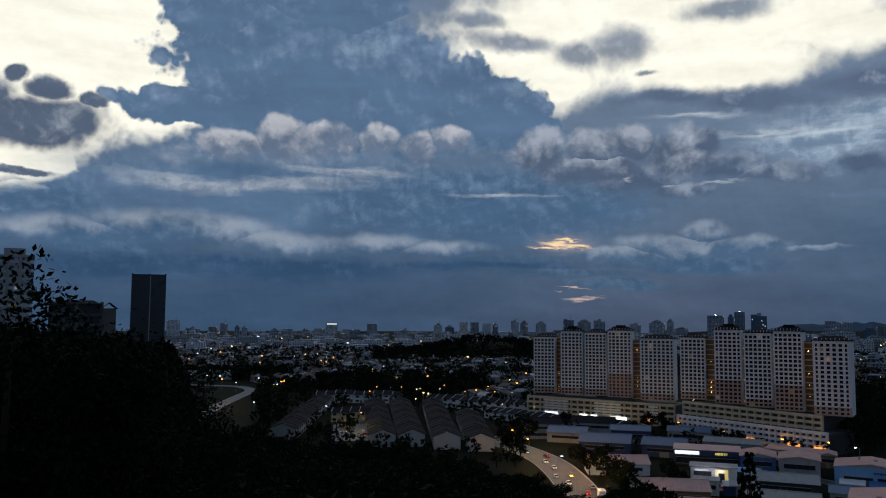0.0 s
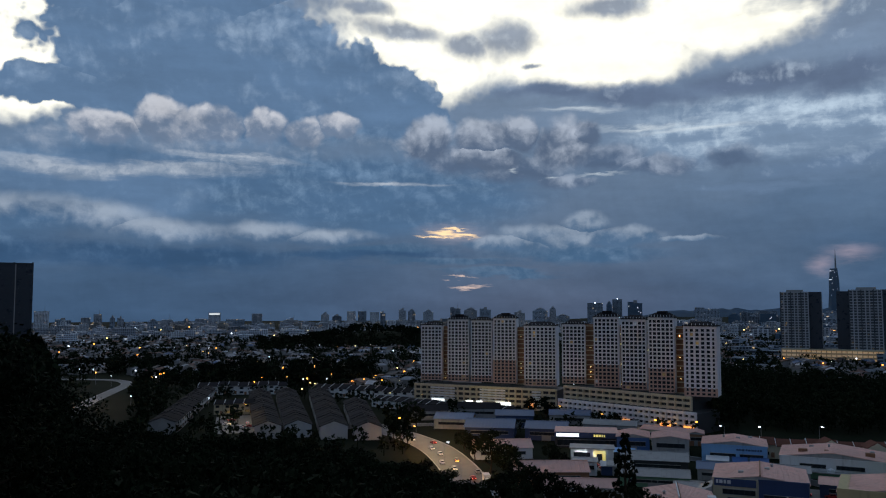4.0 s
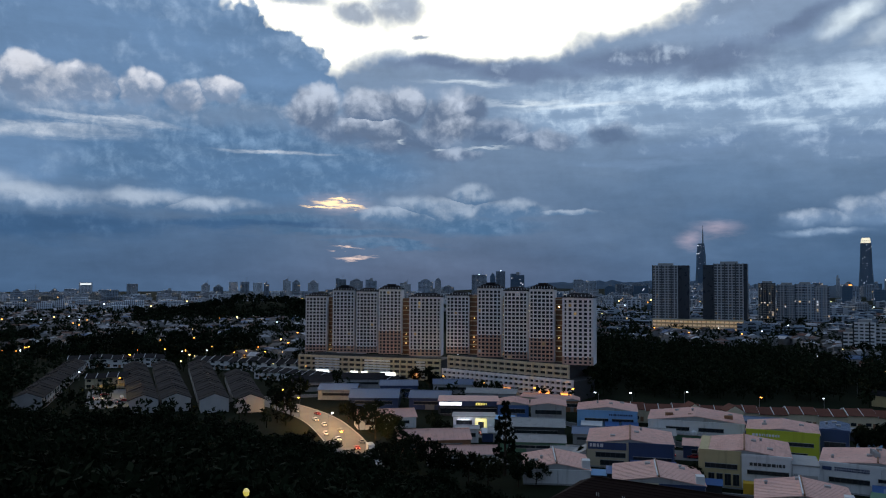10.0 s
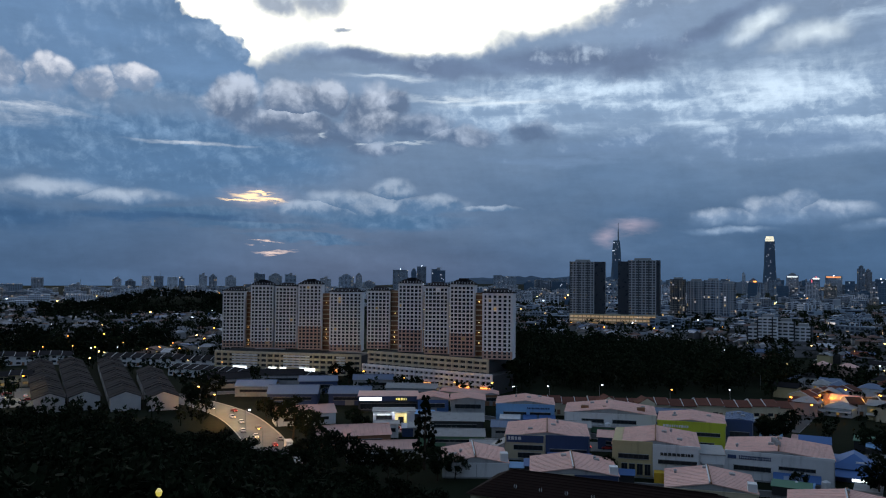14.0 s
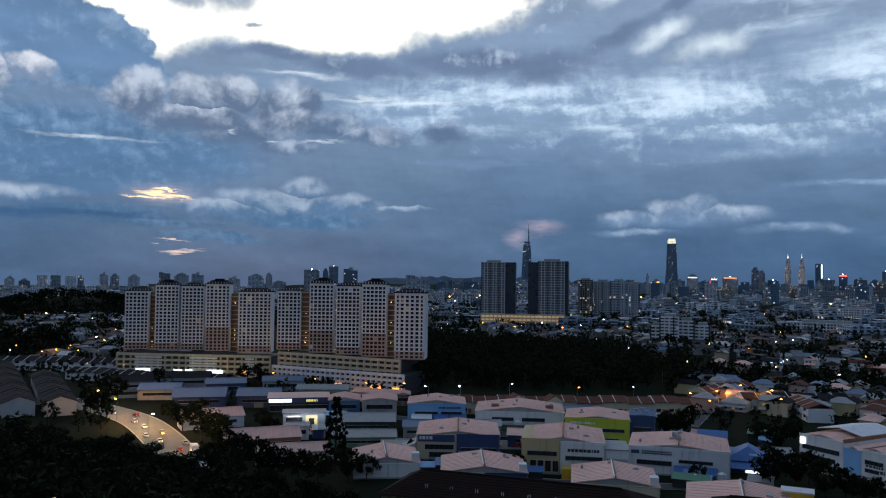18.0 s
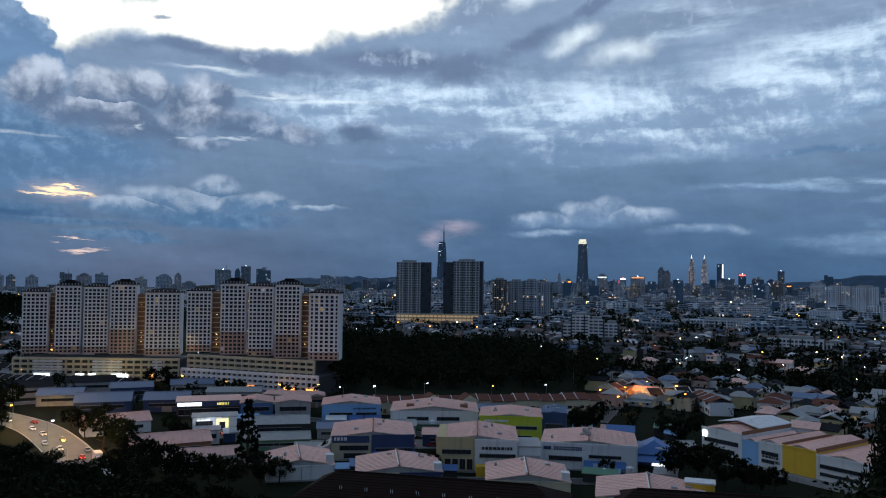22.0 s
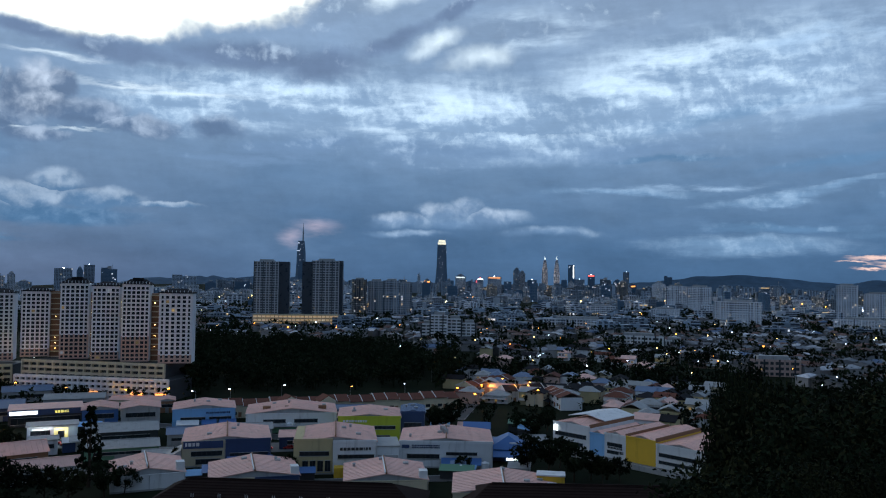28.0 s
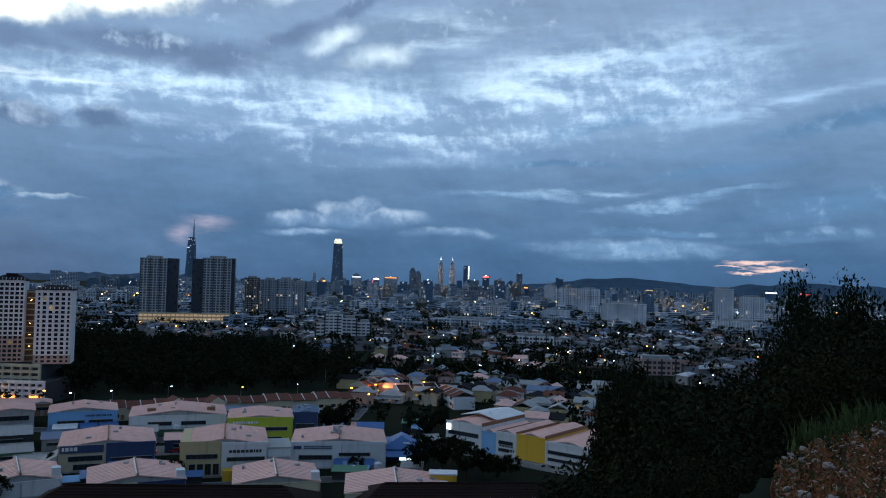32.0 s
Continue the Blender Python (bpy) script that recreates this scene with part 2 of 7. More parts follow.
sky = clouds(sky, [(-6.7, 12.0, 2.2, 1.7), (-10.8, 12.1, 2.2, 1.5), (-13.5, 12.2, 1.9, 1.5), (-16.6, 11.6, 2.7, 1.8), (-18.4, 12.2, 1.4, 1.1), (-11.5, 10.6, 3.0, 1.0)], puffy, (80, 96, 124), (152, 162, 184), (0.0, 0.35), fine_noise, 0.95, 1.0, 0.5, 0.6, None, 1.15)
sky = glow(sky, [(-15.9, 9.1, 0.8, 0.25), (-13.2, 9.6, 0.4, 0.2), (-19.2, 9.2, 2.4, 0.14)], thin, srgb(170, 182, 200), (0.0, 1.4))
# streaks and shelves lower down
sky = clouds(sky, [(12.8, 9.3, 10.8, 0.55, -2), (18.5, 9.2, 6.7, 0.8), (7.0, 10.0, 6, 0.4, 3), (-4, 9.0, 5, 0.3)], flat, (112, 130, 158), (154, 164, 184), (0.0, 0.8), streak_noise, 0.8)
sky = clouds(sky, [(11.6, 3.2, 14.5, 1.3), (-2.0, 3.5, 11.0, 0.8), (22.4, 3.4, 8.5, 1.6)], flat, (48, 76, 112), (70, 97, 132), (0.0, 0.7), soft_noise, 0.3, 0.9)
sky = clouds(sky, [(15.6, 5.8, 4.6, 1.3, 4), (11.7, 5.1, 6.2, 1.0, 4), (4.5, 5.0, 3.5, 0.85), (0.5, 4.7, 4.2, 0.65), (20.5, 6.1, 5.0, 1.2), (26.5, 5.6, 6, 1.0)], puffy, (66, 94, 130), (136, 150, 174), (0.0, 0.75), soft_noise, 1.3, 1.0, 0.12, 0.45, None, 1.15)
sky = clouds(sky, [(-17.4, 3.5, 8.5, 0.8), (-8.9, 2.9, 6.7, 0.45), (-11.7, 2.2, 5.8, 0.3), (-4, 4.0, 6, 0.5)], flat, (60, 88, 122), (84, 108, 140), (0.0, 0.7), soft_noise, 0.4)
sky = clouds(sky, [(-18.2, 5.9, 1.9, 1.0), (-15.8, 4.9, 3.8, 0.9), (-20.3, 4.8, 3.8, 0.75), (-12.9, 4.4, 3.8, 0.55), (-25.0, 4.6, 2.5, 0.25)], puffy, (72, 98, 132), (126, 141, 166), (0.0, 0.5), fine_noise, 1.1, 1.0, 0.3, 0.6, None, 1.2)
sky = clouds(sky, [(-34, 9.0, 9, 0.9), (-46, 8.8, 12, 1.3, -2), (-58, 9.2, 10, 1.2, -4), (-30, 8.2, 6, 0.5)], flat, (92, 114, 147), (132, 151, 180), (0.0, 0.8), soft_noise, 0.4, 0.95, 0.3)
sky = clouds(sky, [(-41.0, 3.8, 2.8, 0.6), (-47.8, 4.1, 3.4, 0.8), (-44.5, 3.8, 4.0, 0.7), (-41.4, 3.0, 4.0, 0.35), (-52, 3.2, 5, 0.5)], puffy, (84, 107, 140), (124, 142, 170), (0.0, 0.8), fine_noise, 0.8, 0.9, 0.3, 0.6)
sky = clouds(sky, [(-45.9, 4.8, 1.4, 0.9, -10), (-44.0, 4.5, 2.3, 0.65), (-41.0, 4.1, 2.3, 0.45), (-47.8, 4.3, 2.6, 0.6)], puffy, (90, 112, 145), (142, 156, 181), (0.0, 0.6), fine_noise, 1.0, 0.9, 0.3, 0.6, None, 1.15)
sky = clouds(sky, [(-65.2, 2.4, 9.2, 1.0), (-66.3, 5.6, 6.7, 0.5, -4), (-71.2, 6.3, 5.0, 0.4, -6), (-57, 6.2, 7, 0.5), (-64, 11.5, 9, 0.7, -9)], flat, (96, 122, 156), (132, 154, 184), (0.0, 0.9), streak_noise, 0.5, 0.9)
sky = clouds(sky, [(-78.4, 5.3, 7.5, 1.7, -4), (-71.5, 7.9, 7.1, 0.65, -4), (-67.5, 3.6, 7.5, 0.5), (-76.1, 3.3, 5.8, 0.8), (-60.4, 8.5, 6.7, 0.4), (-80, 11, 10, 1.2, -9)], flat, (76, 103, 137), (112, 136, 168), (0.0, 0.8), soft_noise, 0.5, 0.95, 0.3)
sky = glow(sky, [(-70, 15.5, 12, 2.0, -9), (-74, 12.0, 10, 0.8, -9), (-62, 6.6, 7, 0.35)], flat, srgb(138, 160, 191), (0.0, 1.2), cut=torn)
# small openings where the sunset shows
sky = glow(sky, [(-8.6, 5.1, 3.4, 1.1)], thin, srgb(156, 150, 166), (0.0, 1.4))
sky = glow(sky, [(-8.0, 5.2, 1.5, 0.26, 5), (-9.4, 4.9, 1.5, 0.24, 4), (-7.4, 4.85, 1.8, 0.12), (-8.8, 5.5, 1.0, 0.1)], thin, srgb(246, 212, 172), (0.0, 0.75))
sky = glow(sky, [(-9.8, 1.3, 1.9, 0.16), (-9.2, 1.9, 1.6, 0.07)], thin, srgb(188, 168, 168), (0.0, 0.9))
sky = glow(sky, [(-35.2, 3.3, 2.4, 0.8), (-33.4, 2.6, 1.2, 1.0)], thin, srgb(150, 142, 164), (0.0, 1.6))
sky = glow(sky, [(-73.2, 1.5, 2.7, 0.22, -2), (-74.4, 1.1, 2.2, 0.2), (-71.6, 1.2, 1.5, 0.1), (-72.6, 0.8, 1.4, 0.12)], thin, srgb(198, 166, 162), (0.0, 0.9))
# uneven thickness over all of it
sky = g.vec("SCALE", sky, g.ramp(g.math("ADD", streak_noise, g.math("MULTIPLY", relief, 0.5)), 0.25, 0.75, 0.86, 1.14, False))
sky = g.vec("MULTIPLY", sky, (1.0, 1.0, 0.925))
# dusk falls behind the lookout
behind = g.ramp(dy, -0.6, 0.2)
sky = g.mix(behind, g.vec("SCALE", sky, 0.86), sky)
background = g.node("ShaderNodeBackground")
g.put(background.inputs[0], sky)
background.inputs[1].default_value = 1.66
g.put(g.node("ShaderNodeOutputWorld").inputs[0], background.outputs[0])

# the last of the sun, spread by the cloud
sun = new("sun", bpy.data.lights.new("sun", "SUN"))
sun.data.energy, sun.data.angle, sun.data.color = 0.3, radians(40), (1.0, 0.93, 0.86)
sun.matrix_world = look((-6, 40, 22), (0, 0, 0))

# ---------------------------------------------------------------- materials
def material(name, colour, rough=0.8, metal=0.0, vary=0.25, grain=0.8, bump=0.0, each=0.15, light=None, power=0.0, stains=0.0, shine=0.5):
    """A surface with grain and larger stains in metres, and a slight difference from piece to piece."""
    m = bpy.data.materials.new(name)
    m.use_nodes = True
    h = Graph(m.node_tree)
    where = h.node("ShaderNodeTexCoord").outputs["Object"]
    small = h.noise(where, grain, 5, 0.6)
    large = h.noise(where, grain * 0.11, 3, 0.5)
    own = h.node("ShaderNodeObjectInfo").outputs["Random"]
    island = h.node("ShaderNodeNewGeometry").outputs["Random Per Island"]
    f = h.math("ADD", h.math("MULTIPLY", h.math("SUBTRACT", small, 0.5), vary * 1.6), h.math("MULTIPLY", h.math("SUBTRACT", large, 0.5), vary * 1.6))
    f = h.math("ADD", f, h.math("MULTIPLY", h.math("SUBTRACT", own, 0.5), each))
    f = h.math("ADD", f, h.math("MULTIPLY", h.math("SUBTRACT", island, 0.5), each))
    base = h.vec("SCALE", h.xyz(*colour), h.math("ADD", f, 1.0))
    if stains:
        run = h.noise(h.vec("MULTIPLY", where, (1.0, 1.0, 0.12)), 0.5, 5, 0.65)
        base = h.mix(h.ramp(run, 0.5, 0.75, 0.0, stains), base, tuple(c * 0.42 for c in colour))
    b = h.node("ShaderNodeBsdfPrincipled")
    h.put(b.inputs["Base Color"], base)
    h.put(b.inputs["Roughness"], h.math("ADD", h.math("MULTIPLY", h.math("SUBTRACT", small, 0.5), 0.25), rough, clamp=True))
    b.inputs["Metallic"].default_value, b.inputs["Specular IOR Level"].default_value = metal, shine
    if bump:
        n = h.node("ShaderNodeBump")
        n.inputs["Strength"].default_value, n.inputs["Distance"].default_value = 0.6, bump
        h.put(n.inputs["Height"], small)
        h.put(b.inputs["Normal"], n.outputs[0])
    if light:
        h.put(b.inputs["Emission Color"], h.vec("SCALE", h.xyz(*light), h.math("ADD", h.math("MULTIPLY", own, 0.9), 0.5)))
        b.inputs["Emission Strength"].default_value = power
    h.put(h.node("ShaderNodeOutputMaterial").inputs[0], b.outputs[0])
    return m


def towers_skin(name, wall, glass, lit, storey=3.2, bay=3.4, share=0.06, power=1.2, slab=0.38, pier=0.4):
    """Far facades: storeys and bays of windows, too far to tell one from the next; a few rooms are lit."""
    m = bpy.data.materials.new(name)
    m.use_nodes = True
    h = Graph(m.node_tree)
    where = h.node("ShaderNodeTexCoord").outputs["Object"]
    x, y, z = h.split(where)
    own = h.node("ShaderNodeObjectInfo").outputs["Random"]
    island = h.node("ShaderNodeNewGeometry").outputs["Random Per Island"]
    key = h.math("ADD", own, island)
    along = h.math("DIVIDE", h.math("ADD", h.math("ADD", x, y), h.math("MULTIPLY", key, 7.0)), bay)
    up = h.math("DIVIDE", z, storey)
    opening = h.math("MULTIPLY", h.math("GREATER_THAN", h.math("FRACT", along), pier), h.math("GREATER_THAN", h.math("FRACT", up), slab))
    room = h.node("ShaderNodeTexWhiteNoise")
    h.put(room.inputs["Vector"], h.xyz(h.math("FLOOR", along), h.math("FLOOR", up), h.math("MULTIPLY", key, 37.0)))
    on = h.math("MULTIPLY", h.math("LESS_THAN", room.outputs["Value"], share), opening)
    weather = h.noise(where, 0.05, 4, 0.6)
    tone = h.math("ADD", h.math("ADD", 0.55, h.math("MULTIPLY", h.math("FRACT", h.math("MULTIPLY", key, 5.3)), 0.7)), h.math("MULTIPLY", h.math("SUBTRACT", weather, 0.5), 0.5))
    b = h.node("ShaderNodeBsdfPrincipled")
    h.put(b.inputs["Base Color"], h.mix(opening, h.vec("SCALE", h.xyz(*wall), tone), glass))
    h.put(b.inputs["Roughness"], h.math("MULTIPLY_ADD", opening, -0.55, 0.8))
    warm = h.mix(h.math("FRACT", h.math("MULTIPLY", room.outputs["Value"], 91.0)), lit, srgb(225, 235, 255))
    h.put(b.inputs["Emission Color"], warm)
    h.put(b.inputs["Emission Strength"], h.math("MULTIPLY", on, power))
    h.put(h.node("ShaderNodeOutputMaterial").inputs[0], b.outputs[0])
    return m


def lamp_glow(name, colour, power):
    return material(name, (0.8, 0.8, 0.8), 0.5, vary=0.0, each=0.0, light=colour, power=power)


WARM, COOL, AMBER = srgb(255, 206, 120), srgb(225, 236, 255), srgb(255, 150, 40)
M = {
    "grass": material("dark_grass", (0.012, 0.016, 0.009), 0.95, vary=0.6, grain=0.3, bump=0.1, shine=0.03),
    "earth": material("bare_earth", (0.19, 0.075, 0.036), 0.95, vary=1.2, grain=4.5, bump=0.12, shine=0.1),
    "asphalt": material("asphalt", (0.055, 0.054, 0.055), 0.75, vary=0.3, grain=0.6, bump=0.004),
    "concrete_ground": material("concrete_yard", (0.17, 0.17, 0.17), 0.85, vary=0.4, grain=0.25),
    "concrete": material("concrete", (0.34, 0.34, 0.34), 0.85, vary=0.25, grain=0.5, stains=0.5),
    "white": material("white_painted_render", (0.66, 0.66, 0.67), 0.8, vary=0.14, grain=0.4, stains=0.45),
    "flat_white": material("weathered_white_render", (0.72, 0.71, 0.73), 0.85, vary=0.14, grain=0.3, stains=0.5),
    "flat_pink": material("weathered_pink_render", (0.46, 0.32, 0.27), 0.85, vary=0.16, grain=0.3, stains=0.5),
    "cream": material("cream_render", (0.55, 0.47, 0.33), 0.8, vary=0.15, grain=0.4, stains=0.4),
    "beige": material("beige_render", (0.5, 0.41, 0.22), 0.8, vary=0.15, grain=0.4, stains=0.4),
    "brown": material("brown_render_and_stair_glow", (0.24, 0.12, 0.065), 0.85, vary=0.2, grain=0.4, stains=0.4),
    "lime": material("lime_green_cladding", (0.46, 0.5, 0.03), 0.55, vary=0.1, grain=0.4, stains=0.3),
    "yellow": material("yellow_painted_wall", (0.7, 0.42, 0.03), 0.6, vary=0.12, grain=0.4, stains=0.3),
    "light_blue": material("pale_blue_cladding", (0.2, 0.4, 0.66), 0.6, vary=0.12, grain=0.4, stains=0.3),
    "navy": material("navy_blue_cladding", (0.03, 0.055, 0.14), 0.5, vary=0.2, grain=0.4, stains=0.2),
    "blue": material("blue_sheet_metal", (0.05, 0.13, 0.33), 0.5, vary=0.2, grain=0.5),
    "green": material("green_painted_wall", (0.1, 0.22, 0.14), 0.7, vary=0.2, grain=0.4),
    # for dark walls, and painted as shade where bays and openings should be
    "dark": material("dark_wall_and_recess_shade", (0.03, 0.032, 0.036), 0.6, vary=0.3, grain=0.6),
    "glass": material("window_glass", (0.02, 0.025, 0.03), 0.12, vary=0.2, grain=0.5, each=0.4),
    "lit_warm": material("lit_window_warm", (0.1, 0.09, 0.07), 0.5, light=WARM, power=0.22),
    "lit_cool": material("lit_window_cool", (0.1, 0.1, 0.1), 0.5, light=COOL, power=0.25),
    "pink_roof": material("pink_grey_metal_roofing", (0.74, 0.44, 0.37), 0.65, vary=0.22, grain=0.35, stains=0.45),
    "grey_roof": material("grey_metal_roofing", (0.3, 0.3, 0.3), 0.6, vary=0.25, grain=0.35, stains=0.5),
    "blue_roof": material("blue_metal_roofing", (0.12, 0.17, 0.27), 0.55, vary=0.2, grain=0.35),
    "tile_dark": material("dark_roof_tiles", (0.022, 0.021, 0.024), 0.9, vary=0.4, grain=1.2, each=0.5, shine=0.06),
    "tile_red": material("brown_red_roof_tiles", (0.13, 0.05, 0.035), 0.85, vary=0.4, grain=1.2, each=0.3, shine=0.15),
    "tile_maroon": material("dark_maroon_roof_tiles", (0.022, 0.012, 0.01), 0.9, vary=0.5, grain=1.0, each=0.3, shine=0.1),
    "bark": material("bark", (0.05, 0.036, 0.026), 0.95, vary=0.5, grain=3, bump=0.02, shine=0.1),
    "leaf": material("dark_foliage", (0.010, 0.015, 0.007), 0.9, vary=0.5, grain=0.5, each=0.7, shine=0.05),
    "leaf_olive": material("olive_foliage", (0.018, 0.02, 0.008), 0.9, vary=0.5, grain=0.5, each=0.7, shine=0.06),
    "blade": material("green_grass_blades", (0.045, 0.065, 0.02), 0.85, vary=0.4, grain=2, each=0.7, shine=0.1),
    "town_wall": material("town_house_walls", (0.36, 0.35, 0.35), 0.9, vary=0.3, grain=0.2, each=0.9, shine=0.2),
    "stone": material("pale_stones", (0.27, 0.22, 0.19), 0.9, vary=0.6, grain=9, bump=0.03),
    "steel": material("painted_steel", (0.3, 0.31, 0.32), 0.45, 0.6, vary=0.2, grain=2),
    "tyre": material("tyre_rubber", (0.02, 0.02, 0.02), 0.9),
    # the blue of the haze over the far hills is put into this colour
    "hill": material("haze_blue_wooded_hill", (0.06, 0.1, 0.15), 0.95, vary=0.5, grain=0.02, shine=0.05),
    "lamp_amber": lamp_glow("sodium_lamp", AMBER, 14),
    "lamp_warm": lamp_glow("warm_lamp", WARM, 9),
    "lamp_white": lamp_glow("white_lamp", COOL, 9),
    "lamp_red": lamp_glow("red_lamp", (1.0, 0.06, 0.03), 4),
    "sign_white": lamp_glow("lit_white_sign", (0.95, 1.0, 0.97), 1.6),
    "sign_amber": lamp_glow("amber_lit_entrance", srgb(255, 150, 40), 2.2),
    "sign_yellow": lamp_glow("lit_yellow_sign", (1.0, 0.8, 0.05), 0.9),
}
# distance haze is painted as a blue tint in the pale and grey walls
M["far_pale"] = towers_skin("far_hazed_pale_flats", (0.54, 0.58, 0.64), (0.05, 0.06, 0.08), WARM, share=0.02, power=0.8)
M["far_grey"] = towers_skin("far_hazed_grey_offices", (0.28, 0.34, 0.41), (0.05, 0.06, 0.08), WARM, 3.8, 4.0, 0.03, 0.9)
M["far_glass"] = towers_skin("far_glass_offices", (0.12, 0.19, 0.27), (0.07, 0.12, 0.18), COOL, 4.0, 3.0, 0.015, slab=0.2, pier=0.15)
M["far_gold"] = towers_skin("far_lit_flats", (0.3, 0.28, 0.25), (0.05, 0.06, 0.08), WARM, 3.2, 3.4, 0.1, 0.8)
M["car_white"] = material("white_car_paint", (0.7, 0.7, 0.72), 0.3, vary=0.05)
M["car_grey"] = material("grey_car_paint", (0.18, 0.19, 0.2), 0.3, vary=0.05)
M["car_red"] = material("red_car_paint", (0.35, 0.03, 0.03), 0.3, vary=0.05)


# ---------------------------------------------------------------- building blocks
class Form:
    """A growing mesh: boxes, prisms and roofs in local metres (x along the front, y away from the lookout, z up)."""

    def __init__(self):
        self.v, self.f = [], []

    def faces(self, points, faces):
        n = len(self.v)
        self.v.extend(points)
        self.f.extend([tuple(n + i for i in f) for f in faces])
        return self

    def box(self, x0, x1, y0, y1, z0, z1):
        return self.faces([(x0, y0, z0), (x1, y0, z0), (x1, y1, z0), (x0, y1, z0), (x0, y0, z1), (x1, y0, z1), (x1, y1, z1), (x0, y1, z1)],
                          [(0, 1, 5, 4), (1, 2, 6, 5), (2, 3, 7, 6), (3, 0, 4, 7), (4, 5, 6, 7), (3, 2, 1, 0)])

    def gable(self, x0, x1, y0, y1, z0, z1, along="y", thick=0.25):
        """A pitched roof with thickness, its ridge along x or y."""
        if along == "y":
            xm = (x0 + x1) / 2
            p = [(x0, y0, z0), (xm, y0, z1), (x1, y0, z0), (x0, y1, z0), (xm, y1, z1), (x1, y1, z0)]
        else:
            ym = (y0 + y1) / 2
            p = [(x0, y0, z0), (x0, ym, z1), (x0, y1, z0), (x1, y0, z0), (x1, ym, z1), (x1, y1, z0)]
        q = [(x, y, z - thick) for x, y, z in p]
        return self.faces(p + q, [(0, 1, 4, 3), (1, 2, 5, 4), (6, 9, 10, 7), (7, 10, 11, 8), (0, 6, 7, 1), (1, 7, 8, 2), (3, 4, 10, 9), (4, 5, 11, 10), (0, 3, 9, 6), (2, 8, 11, 5)])

    def hip(self, x0, x1, y0, y1, z0, z1, run=None):
        run = run if run is not None else min(x1 - x0, y1 - y0) / 2
        if x1 - x0 >= y1 - y0:
            a, b = (x0 + run, (y0 + y1) / 2, z1), (x1 - run, (y0 + y1) / 2, z1)
            f = [(0, 1, 5, 4), (1, 2, 5), (2, 3, 4, 5), (3, 0, 4)]
        else:
            a, b = ((x0 + x1) / 2, y0 + run, z1), ((x0 + x1) / 2, y1 - run, z1)
            f = [(0, 1, 4), (1, 2, 5, 4), (2, 3, 5), (3, 0, 4, 5)]
        return self.faces([(x0, y0, z0), (x1, y0, z0), (x1, y1, z0), (x0, y1, z0), a, b], f + [(3, 2, 1, 0)])

    def wedge(self, x0, x1, y0, y1, z0, z_left, z_right):
        """A wall panel under a sloping roof edge."""
        return self.faces([(x0, y0, z0), (x1, y0, z0), (x1, y1, z0), (x0, y1, z0), (x0, y0, z_left), (x1, y0, z_right), (x1, y1, z_right), (x0, y1, z_left)],
                          [(0, 1, 5, 4), (1, 2, 6, 5), (2, 3, 7, 6), (3, 0, 4, 7), (4, 5, 6, 7), (3, 2, 1, 0)])

    def tube(self, x, y, z0, z1, r0, r1, n=8):
        p = [(x + r * math.cos(2 * math.pi * i / n), y + r * math.sin(2 * math.pi * i / n), z) for z, r in ((z0, r0), (z1, r1)) for i in range(n)]
        return self.faces(p, [(i, (i + 1) % n, n + (i + 1) % n, n + i) for i in range(n)] + [tuple(range(n, 2 * n)), tuple(reversed(range(n)))])

    def limb(self, a, b, r0, r1, n=6):
        a, b = Vector(a), Vector(b)
        q = (b - a).to_track_quat("Z", "Y")
        p = [tuple(c + q @ Vector((r * math.cos(2 * math.pi * i / n), r * math.sin(2 * math.pi * i / n), 0))) for c, r in ((a, r0), (b, r1)) for i in range(n)]
        return self.faces(p, [(i, (i + 1) % n, n + (i + 1) % n, n + i) for i in range(n)] + [tuple(range(n, 2 * n)), tuple(reversed(range(n)))])

    def moved(self, other, m):
        return self.faces([tuple(m @ Vector(p)) for p in other.v], other.f)

    def mesh(self, name, mat):
        me = bpy.data.meshes.new(name)
        me.from_pydata(self.v, [], self.f)
        me.materials.append(mat)
        return me


BUILT = []


def thing(name, m, label, category, group="", kind=""):
    if category in ("building", "house", "factory", "shed", "shop"):
        BUILT.append((m.translation.x, m.translation.y))
    e = new(name)
    e.matrix_world = m
    e.empty_display_size = 1
    return tagged(e, label, category, group, kind)


def part(name, form, mat, parent=None, label="", at=None):
    """One mesh object under a thing or a part; form may be a Form or a mesh that alike pieces share."""
    me = form.mesh(name, mat) if isinstance(form, Form) else form
    ob = new(name, me)
    if parent is not None:
        ob.parent = parent
    if at is not None:
        ob.matrix_basis = at
    return tagged(ob, label)


def polar(az, r, z=0.0, turn=0.0):
    """A pose on the plan as seen from the lookout: x along the front, y straight away from the lookout, turned by some degrees."""
    return pose(-r * math.sin(radians(az)), r * math.cos(radians(az)), z, 0, 0, az + turn)


# ---------------------------------------------------------------- the ground
AZ = (-180, -110, -84, -74, -66, -63.5, -60, -26, -14, -6, 0, 8, 12, 17.3, 19, 22, 32, 70, 180)
FOOT = (300, 300, 330, 330, 320, 180, 150, 170, 226, 275, 322, 352, 380, 400, 760, 900, 900, 700, 300)
CREST = (60, 60, 58, 58, 57, 38, 36, 42, 48, 50, 50, 50, 50, 46, 51, 54, 57, 60, 60)
EDGE = (40, 40, 13, 7.5, 3.5, 2.5, 2, 2, 2, 2, 2, 2, 2, 2, 3, 4, 8, 20, 40)


